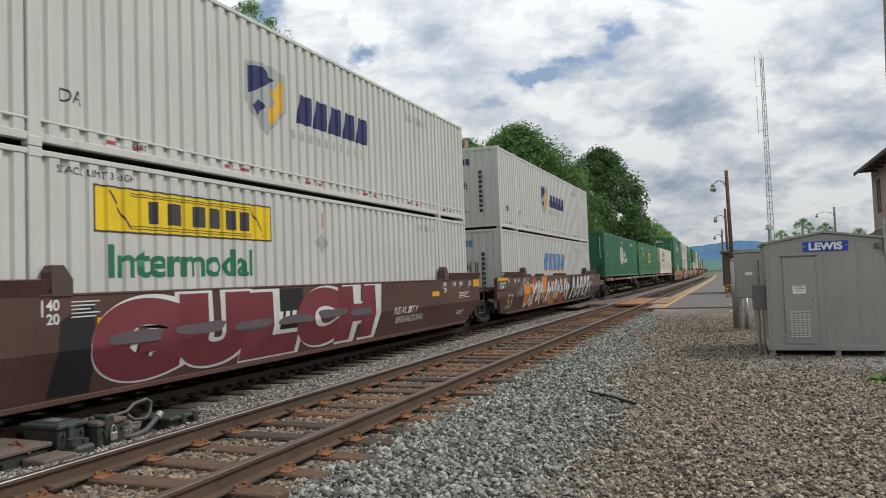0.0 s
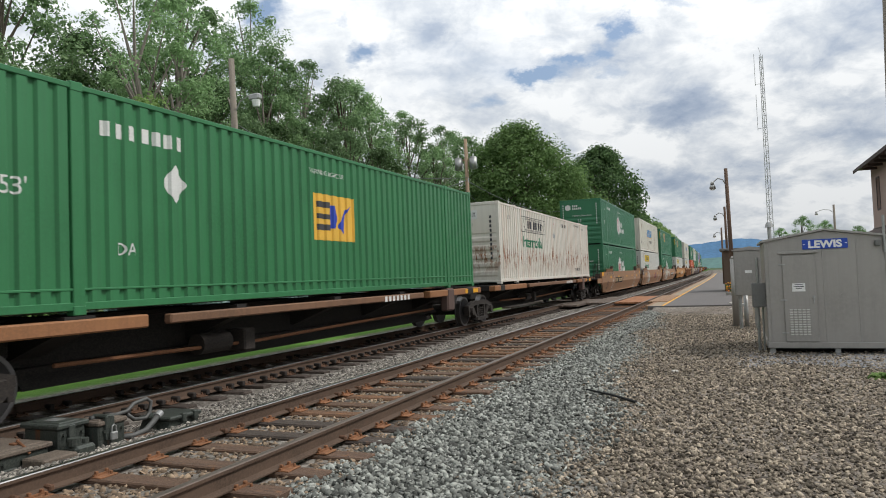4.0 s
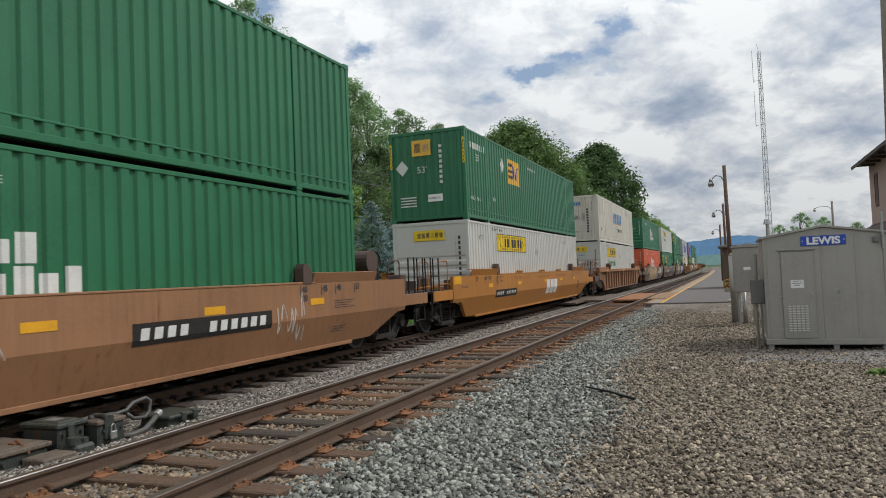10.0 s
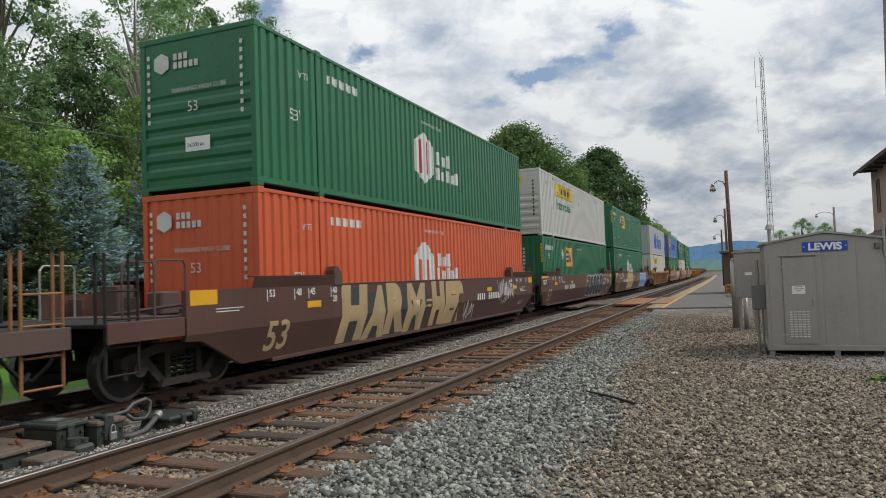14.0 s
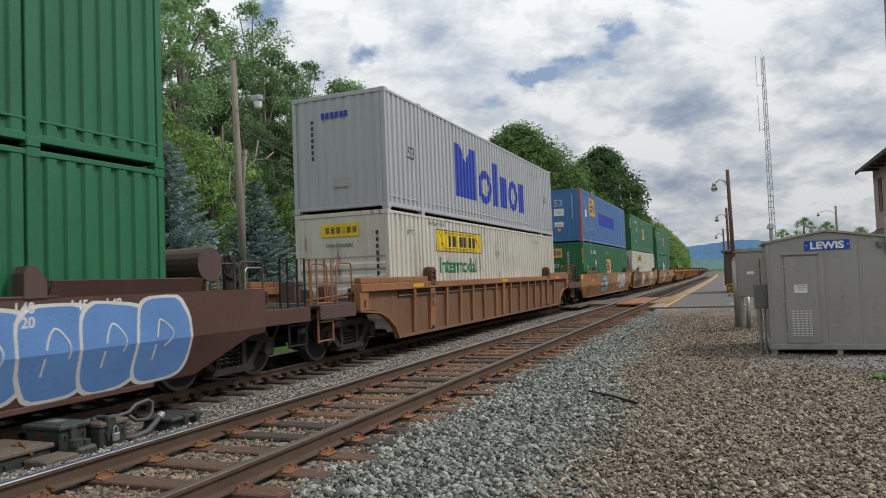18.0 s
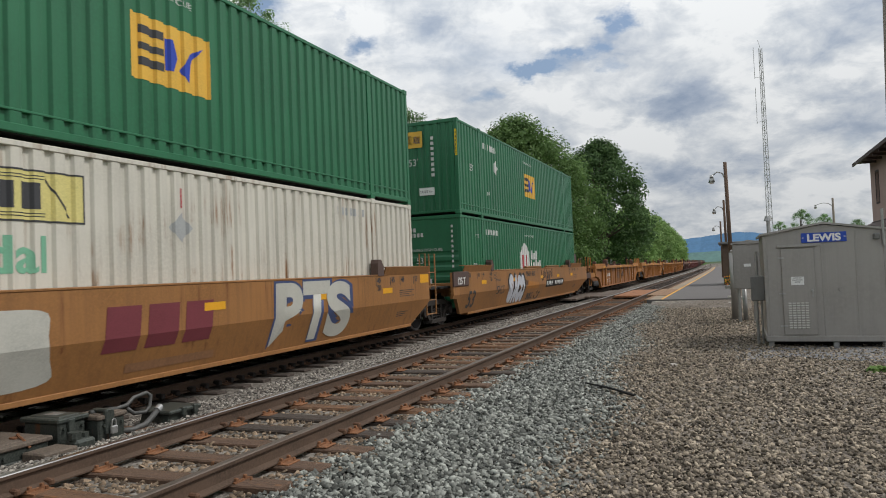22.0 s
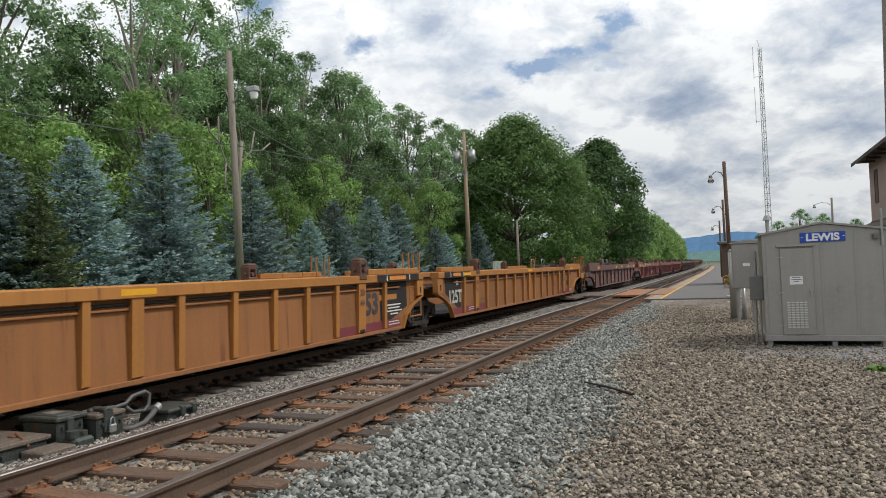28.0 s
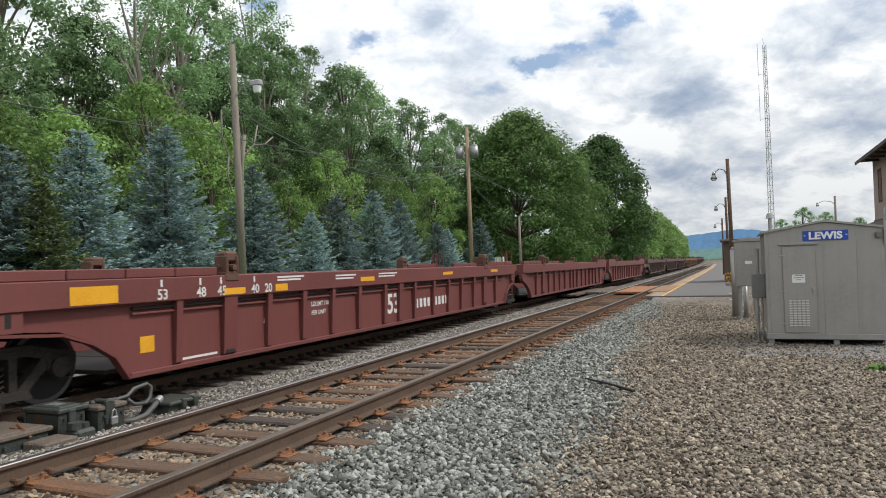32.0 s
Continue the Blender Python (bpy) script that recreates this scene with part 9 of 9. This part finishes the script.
def leaf_cloud(name, centres, radii, per, size, mat, seed, flat=0.75):
    """Clumps of single leaves round the given centres."""
    rng = np.random.default_rng(seed)
    n = len(centres) * per
    c = np.repeat(np.array(centres), per, 0)
    r = np.repeat(np.array(radii), per)[:, None]
    d = rng.normal(size=(n, 3))
    d /= np.linalg.norm(d, axis=1)[:, None]
    p = c + d * r * (rng.random((n, 1)) ** 0.42) * np.array([1, 1, flat])
    face = d * 0.75 + np.array([0, 0, 0.45]) + rng.normal(size=(n, 3)) * 0.38      # leaves turn outwards and up to the light
    a = np.cross(face, rng.normal(size=(n, 3)))
    a /= np.linalg.norm(a, axis=1)[:, None] + 1e-9
    b = np.cross(face, a)
    b /= np.linalg.norm(b, axis=1)[:, None] + 1e-9
    s = size * rng.uniform(0.6, 1.3, (n, 1))
    v = np.stack([p - a * s, p + b * s * 0.55, p + a * s, p - b * s * 0.55], 1).reshape(-1, 3)
    return raw_mesh(name, v, np.arange(4 * n).reshape(-1, 4), mat)


def broadleaf(label, h, w, trunk_h, mat, seed, clumps=90, per=70, leaf=0.17, bare=0.0, at=None, bark=None, crown_base=None):
    """A tapered trunk with limbs and an uneven crown of leaf clumps with gaps."""
    rnd = random.Random(seed)
    t = thing("tree", label, "tree", at=at, group="broadleaf trees")
    g = Geo()
    lean = Vector((rnd.uniform(-.04, .04), rnd.uniform(-.04, .04), 1))
    r0 = h * 0.018 + 0.06
    spine = [lean * (h * 0.86 * i / 6) + Vector((rnd.uniform(-.12, .12), rnd.uniform(-.12, .12), 0)) * (i > 0) for i in range(7)]
    for i in range(6):
        g.tube(spine[i], spine[i + 1], r0 * (1 - i / 7), r0 * (1 - (i + 1) / 7), 8)
    cb = trunk_h
    centres, radii = [], []
    lobes = [(rnd.uniform(0, 6.28), rnd.uniform(0.6, 1.25)) for _ in range(7)]
    for i in range(clumps):
        z = cb + (h - cb) * (rnd.random() ** 0.85)
        f = (z - cb) / (h - cb)
        prof = math.sin(math.pi * min(1, 0.12 + 0.88 * f) ** 0.8) ** 0.6
        a = rnd.uniform(0, 6.28)
        lob = 1.0
        for la, lr in lobes:
            lob += 0.22 * (lr - 0.9) * math.cos(a - la)
        rr = w / 2 * prof * lob * (0.35 + 0.65 * rnd.random() ** 0.45)
        p = Vector((rr * math.cos(a), rr * math.sin(a), z))
        centres.append(tuple(p))
        radii.append(rnd.uniform(0.55, 1.15) * w * 0.115)
        if i % 4 == 0:
            j = min(5, max(1, int(z * 0.8 / (h * 0.86) * 6)))
            g.tube(spine[j] - Vector((0, 0, 0.4)), p, r0 * 0.3, 0.02, 5)
    part("trunk", g.mesh("trunk", bark or BARK), t)
    part("crown", leaf_cloud("crown", centres, radii, per, leaf, mat, seed), t)
    return t


def spruce(label, h, w, mats, seed, at=None):
    """A conifer: whorls of shelf-like boughs clad in short needle sprays, pale at their tips."""
    rng = np.random.default_rng(seed)
    t = thing("spruce_tree", label, "tree", at=at, group="blue spruces along the lawn")
    part("trunk", Geo().tube((0, 0, 0), (0, 0, h * 0.97), 0.02 * h, 0.015, 8).mesh("trunk", BARK), t)
    pos, way, nrm, size, tip = [], [], [], [], []
    z = 0.1
    while z < h * 0.985:
        f = z / h
        rad = w / 2 * min(1.0, 1.1 * (1 - f)) ** 0.82 * rng.uniform(0.88, 1.08) + 0.06
        nb = max(5, int(9 * (1 - f) + 6))
        off = rng.uniform(0, 6.28)
        for k in range(nb):
            a = off + k * 6.283 / nb + rng.uniform(-0.25, 0.25)
            ln, zb = rad * rng.uniform(0.7, 1.12), z + rng.uniform(-0.10, 0.10)
            m = int(18 + 58 * ln)
            q = rng.random(m) ** 0.62
            half = 0.30 * ln * np.sqrt(1.02 - q) * np.minimum(1, 3 * q) + 0.05
            v = rng.uniform(-1, 1, m)
            ca, sa = math.cos(a), math.sin(a)
            along, side = q * ln, v * half
            drop = (-0.34 * q + 0.26 * q ** 3) * ln + 0.3 * f * ln * q - 0.25 * np.abs(side)
            pos.append(np.stack([ca * along - sa * side, sa * along + ca * side, zb + drop + rng.normal(size=m) * 0.03], 1))
            head = a + v * 0.8 + rng.normal(size=m) * 0.25
            way.append(np.stack([np.cos(head), np.sin(head), rng.uniform(-0.25, 0.45, m)], 1))
            nrm.append(np.array([0.25 * ca, 0.25 * sa, 1.0]) + rng.normal(size=(m, 3)) * 0.35)
            size.append((0.158 - 0.045 * f) * rng.uniform(0.7, 1.25, m))
            tip.append((q + 0.5 * np.abs(v) + rng.normal(size=m) * 0.2) > 0.85)
        z += 0.20 + 0.20 * (1 - f)
    P, A, N, S = np.concatenate(pos), np.concatenate(way), np.concatenate(nrm), np.concatenate(size)[:, None]
    A /= np.linalg.norm(A, axis=1)[:, None]
    B = np.cross(A, N)
    B /= np.linalg.norm(B, axis=1)[:, None] + 1e-9
    v = np.stack([P - A * S * 0.25, P + A * S * 0.3 + B * S * 0.33, P + A * S * 1.0, P + A * S * 0.3 - B * S * 0.33], 1).reshape(-1, 3)
    me = raw_mesh("crown", v, np.arange(len(v)).reshape(-1, 4), mats[0])
    me.materials.append(mats[1])
    me.polygons.foreach_set("material_index", np.concatenate(tip).astype(np.int32))
    part("crown", me, t)
    return t


def set_tree(proto, x, y, scale, turn, sz=None, label=None):
    z = ground_z(x, y) - 0.1
    c = copy_thing(proto, Matrix.Translation((x, y, z)) @ Matrix.Rotation(turn, 4, "Z") @ Matrix.Diagonal((scale, scale, sz or scale, 1)))
    if label:
        c["label"] = label
    return c


def plant_woods():
    rnd = random.Random(21)
    # blue spruces in a row behind the poles: first is built, the rest are copies
    row = [(-21.5, 15.3, 6.4), (-21.8, 18.5, 7.3), (-21.5, 22.3, 8.2), (-21.4, 27.9, 7.2), (-21.2, 32.6, 5.2), (-21.7, 36.2, 6.1), (-21.5, 40.4, 7.1), (-21.6, 44.6, 6.8), (-21.5, 51.0, 5.5),
           (-21.3, 60.4, 6.2), (-20.6, 12.2, 5.0), (-23.5, 24.8, 6.0), (-23.2, 30.4, 5.6), (-23.5, 47.5, 6.0), (-22.5, 55.5, 5.2)]
    protos = [spruce("tall blue-green spruce with dense drooping boughs", 7.5, 6.2, NEEDLE, 5, at=pose(-21.8, 18.5, -0.55)),
              spruce("blue-green spruce with dense drooping boughs", 6.5, 5.5, NEEDLE, 6, at=pose(-21.7, 36.2, -0.55)),
              spruce("dark green conifer beside the blue spruces", 6.5, 5.0, NEEDLE_G, 7, at=pose(-22.6, 16.6, -0.5))]
    for i, (x, y, h) in enumerate(row):
        if i in (1, 5):
            continue
        set_tree(protos[i % 2], x, y, h / (7.5, 6.5)[i % 2], rnd.uniform(0, 6.28))
    for x, y, h in ((-20.2, 15.7, 5.2), (-24, 14.0, 5.5), (-22.5, 49.0, 5.0), (-24.5, 34, 5)):
        set_tree(protos[2], x, y, h / 6.5, rnd.uniform(0, 6.28))
    # the wood on the slope
    kinds = [broadleaf("tall broadleaf tree of the wood, mid-green crown", 17, 9, 3.0, LEAF_A, 31, 110, 105, 0.125, at=pose(-33, 24, 1.2)),
             broadleaf("airy tall tree of the wood with visible limbs", 19, 8, 6.0, LEAF_A, 32, 75, 120, 0.11, at=pose(-31, 31, 0.8), bark=BARK_PALE),
             broadleaf("bright green broadleaf tree at the wood's edge", 11, 8, 1.0, LEAF_E, 33, 95, 105, 0.11, at=pose(-27, 27, 0)),
             broadleaf("dense dark broadleaf tree of the wood", 15, 9, 1.5, LEAF_C, 34, 110, 105, 0.125, at=pose(-35, 40, 1.6))]
    spots = []
    for x, y, k, s in ((-27, 17, 2, 0.95), (-30, 20, 0, 0.72), (-34, 21, 1, 0.85), (-26.5, 21.5, 2, 0.8), (-32, 27, 3, 0.85), (-36, 30, 1, 0.72), (-27.5, 32, 2, 0.85), (-33, 35, 1, 0.95),
                       (-29, 37, 0, 0.7), (-37, 38, 0, 0.98), (-26.5, 38, 2, 0.7), (-31, 43, 3, 0.85), (-34, 47, 1, 0.95), (-27.5, 45, 2, 0.85), (-29, 50, 0, 0.75), (-35, 54, 1, 1.0), (-27, 54, 2, 0.85),
                       (-30, 58, 3, 0.9), (-34, 63, 0, 1.0), (-27, 63, 2, 0.95), (-29, 70, 0, 0.9), (-35, 74, 1, 1.02), (-26, 72, 3, 0.8), (-30, 82, 0, 1.0), (-36, 88, 1, 1.05), (-28, 94, 3, 1.0),
                       (-32, 105, 0, 1.1), (-38, 48, 0, 1.05), (-41, 60, 0, 1.1), (-42, 36, 3, 1.0), (-40, 26, 0, 0.95), (-36, 16, 0, 0.85), (-31, 14, 3, 0.75), (-28, 12, 2, 0.9), (-44, 75, 0, 1.1), (-39, 100, 0, 1.15), (-38, 42, 0, 1.2), (-36, 50, 0, 1.15), (-33, 56, 0, 1.1), (-37, 66, 0, 1.25), (-32, 70, 0, 1.1), (-41, 54, 1, 1.25)):
        set_tree(kinds[k], x, y, s * rnd.uniform(0.93, 1.07), rnd.uniform(0, 6.28))
    # the round maple and the dark tree beyond it, then trees along the bend
    broadleaf("large round maple with a full light green crown", 18.2, 17.5, 1.0, LEAF_B, 41, 420, 150, 0.18, at=pose(-22.0, 76, -0.5))
    broadleaf("large dark maple behind the light one", 22.5, 17, 1.5, LEAF_C, 42, 330, 100, 0.27, at=pose(-20.0, 120, -0.5))
    far = broadleaf("broadleaf tree along the line in the distance", 14, 11, 1.0, LEAF_F, 43, 110, 65, 0.25, at=pose(-19, 148, -0.4))
    for x, y, s in ((-18, 160, 1.0), (-18.5, 174, 1.0), (-18, 188, 0.95), (-19, 202, 1.05), (-19.5, 220, 1.0), (-20, 240, 1.05), (-21, 262, 1.0), (-22, 285, 1.05), (-23, 310, 1.1), (-25, 340, 1.1), (-26, 375, 1.15), (-29, 420, 1.2), (-32, 480, 1.3),
                    (-30, 140, 1.2), (-31, 165, 1.3), (-32, 200, 1.3), (-33, 240, 1.3), (-36, 300, 1.3), (-40, 380, 1.4)):
        set_tree(far, x, y, s, rnd.uniform(0, 6.28))
    for x, y, s in ((9.3, 108, 0.60), (12.4, 112, 0.56), (6.6, 110, 0.50), (17, 116, 0.5)):
        set_tree(kinds[0], x, y, s * 0.82, rnd.uniform(0, 6.28), label="broadleaf tree behind the equipment hut")
    hedge = [(-18.0 + rnd.uniform(-.5, .5), 38 + i * 0.7, 0.15 + rnd.uniform(0, .5)) for i in range(16)]
    hd = thing("hedge", "low clipped bright green hedge on the lawn", "hedge")
    part("foliage", leaf_cloud("foliage", hedge, [0.55] * len(hedge), 260, 0.07, LEAF_B, 9), hd)
    near_hedge = [(-18.2 + rnd.uniform(-.4, .4), 8.4 + i * 0.36, 0.0 + rnd.uniform(-.4, .5)) for i in range(18)]
    hd = thing("hedge", "low clipped bright green hedge on the lawn", "hedge")
    part("foliage", leaf_cloud("foliage", near_hedge, [0.55] * len(near_hedge), 260, 0.06, LEAF_E, 10), hd)
    ub = thing("utility_box", "pale grey louvred utility box on a post", "electric box", at=(-17.0, 52.8, -0.6))
    part("post", Geo().tube((0, 0, 0), (0, 0, 2.0), 0.06, n=8).mesh("post", STEEL), ub)
    part("case", Geo().cbox(-0.34, 0.34, -0.2, 0.2, 1.95, 2.6, 0.02).mesh("case", LOUVRE_GREY), ub)
    for k in range(5):
        part("louvre", Geo().cbox(-0.28 + 0.12 * k, -0.22 + 0.12 * k, -0.22, -0.2, 2.02, 2.5, 0.004).mesh("louvre", WHITE), ub)
    # woods on the plain, then the far ridge; haze is put into their colours
    for name, label, y0, depth, z0, amp, mat in (("distant_woods", "low wooded rise, tinted teal for haze", 1500, 60, 16, 4, surface("hazy_woods", (0.10, 0.185, 0.17), 1.0, 0, 0.3, 0.02, 0.15, 0)),
                                                 ("distant_ridge", "long wooded ridge, tinted blue for haze", 2900, 300, 80, 22, surface("ridge_forest", (0.06, 0.15, 0.27), 1.0, 0, 0.2, 0.01, 0.08, 0))):
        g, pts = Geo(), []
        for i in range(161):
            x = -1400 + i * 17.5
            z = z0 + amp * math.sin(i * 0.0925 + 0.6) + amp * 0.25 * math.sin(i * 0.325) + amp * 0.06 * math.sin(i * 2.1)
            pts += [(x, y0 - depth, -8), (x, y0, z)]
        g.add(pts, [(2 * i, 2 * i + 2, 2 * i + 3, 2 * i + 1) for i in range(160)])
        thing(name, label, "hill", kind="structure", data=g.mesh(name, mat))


plant_woods()
dead = thing("dead_tree", "bare pale dead tree with forked limbs behind the pole", "tree", at=pose(-18.6, 23.35, -0.5))
part("trunk", Geo().pipe([(0, 0, 0), (0.05, 0.1, 3.5), (0, 0.2, 6.2), (0.1, 0.3, 7.6)], 0.07, 8).mesh("trunk", BARK_PALE, True), dead)
for path in ([(0, 0.1, 5.9), (0, -0.6, 6.6), (0, -1.0, 7.4), (0.1, -1.1, 8.4)], [(0, 0.25, 6.6), (0.1, 0.9, 7.3), (0, 1.3, 8.2)], [(0, 0.15, 6.3), (0.2, -0.1, 7.4), (0.1, -0.2, 8.8), (0, -0.5, 9.6)],
             [(0, -1.0, 7.4), (0, -1.5, 7.7), (0.1, -1.8, 8.2)], [(0.1, 0.9, 7.3), (0.1, 1.6, 7.4), (0.2, 2.1, 7.8)], [(0, -0.6, 6.6), (0, -0.7, 5.9), (0.1, -0.6, 5.2)]):
    part("limb", Geo().pipe(path, 0.032, 6).mesh("limb", BARK_PALE, True), dead)
MINGLE = random.Random(77)


def mingle(x, y):
    """Above 0 on the yard's side of the ragged edge between ballast and gravel; pieces stray across it."""
    return x + 0.95 + 0.075 * min(y, 20) - 0.2 * math.sin(y * 0.9) + MINGLE.gauss(0, 0.22)


stones("ballast_stones", "grey angular ballast beside the near track", STONE_BLUE, 78000, (-3.45, 0.2, 2.4, 34, 1.9), (0.02, 0.054), 1, keep=lambda x, y: in_view(x, y) and mingle(x, y) < 0)
stones("gravel_stones", "brown-grey gravel of the yard", STONE_TAN, 165000, (-2.6, 6.0, 2.4, 32, 2.0), (0.013, 0.042), 2, keep=lambda x, y: in_view(x, y) and mingle(x, y) > 0)
stones("track_stones", "brownish ballast between the ties", STONE_BROWN, 19000, (-5.95, -3.1, 3.0, 26, 1.5), (0.026, 0.05), 3, zoff=-0.012, keep=off_ties)
stones("gap_stones", "grey ballast between the two tracks", STONE_GREY, 18000, (-7.3, -5.9, 3.6, 34, 1.4), (0.024, 0.048), 4, zoff=-0.012, keep=in_view)


def asphalt_patch():
    """A worn grey patch in front of the hut's foot, with a ragged edge; the stones poke through it."""
    r = random.Random(12)
    ring = [(0.15, 13.35), (0.9, 13.9), (2.3, 13.2), (3.6, 13.0), (4.6, 14.5), (4.4, 16.6), (2.9, 17.0), (0.75, 15.3), (0.1, 15.9), (-0.25, 16.4), (-0.2, 14.6)]
    pts = []
    for (x0, y0), (x1, y1) in zip(ring, ring[1:] + ring[:1]):
        for k in range(4):
            pts.append((x0 + (x1 - x0) * k / 4 + r.uniform(-.12, .12), y0 + (y1 - y0) * k / 4 + r.uniform(-.14, .14)))
    me = Geo().prism([(x, y) for x, y in pts], "z", -0.34, -0.318).mesh("asphalt_patch", ASPHALT_GREY)
    thing("asphalt_patch", "worn blue-grey asphalt patch at the hut's foot", "ground", kind="structure", data=me)


ASPHALT_GREY = surface("worn_grey_asphalt", (0.15, 0.155, 0.165), 0.92, 0, 0.45, 1.6, 60, 0.4, alt=(0.23, 0.235, 0.245))
asphalt_patch()
tuft = thing("grass_tuft", "small yellow-green grass tuft in the gravel", "grass", at=(2.02, 12.2, -0.33))
part("blades", leaf_cloud("blades", [(0.05 * i, 0.04 * (i % 3), 0.03) for i in range(-3, 6)], [0.09] * 9, 40, 0.05, LEAF_E, 3), tuft)



# ---- what moves ----
def motions():
    """The whole train rolls towards and past the camera; wheels turn while their car is near."""
    for ob, u, h in MOVERS:
        rows = []
        for i in range(17):
            t = 2.0 * i
            y = u - travelled(t)
            dx, a = bend(y)
            rows.append((t, Matrix.Translation((XF + dx, y, ZF + h)) @ Matrix.Rotation(a, 4, "Z")))
        walk(ob, rows)
    step = radians(80.0)
    for w, u, y in WHEELS:
        # from 30 m before the camera until it has passed
        t0 = next((i * 0.05 for i in range(641) if u - travelled(i * 0.05) < 30), None)
        if t0 is None:
            continue
        t1 = next((i * 0.05 for i in range(641) if u - travelled(i * 0.05) < 3), 32.0)
        if t1 <= t0 + 0.1:
            continue
        s0 = travelled(t0)
        turns = [(0.0, 0.0)] if t0 > 0.1 else []
        f, k = frame(t0), 0
        while (f - 1) / FPS < t1:
            turns.append(((f - 1) / FPS, (travelled((f - 1) / FPS) - s0) / 0.457))
            f += 1
        if turns[-1][0] < 31.9:
            turns.append((32.0, turns[-1][1]))
        walk(w, [(t, Matrix.Translation((0, y, 0.457)) @ Matrix.Rotation(a, 4, "X")) for t, a in turns])


motions()
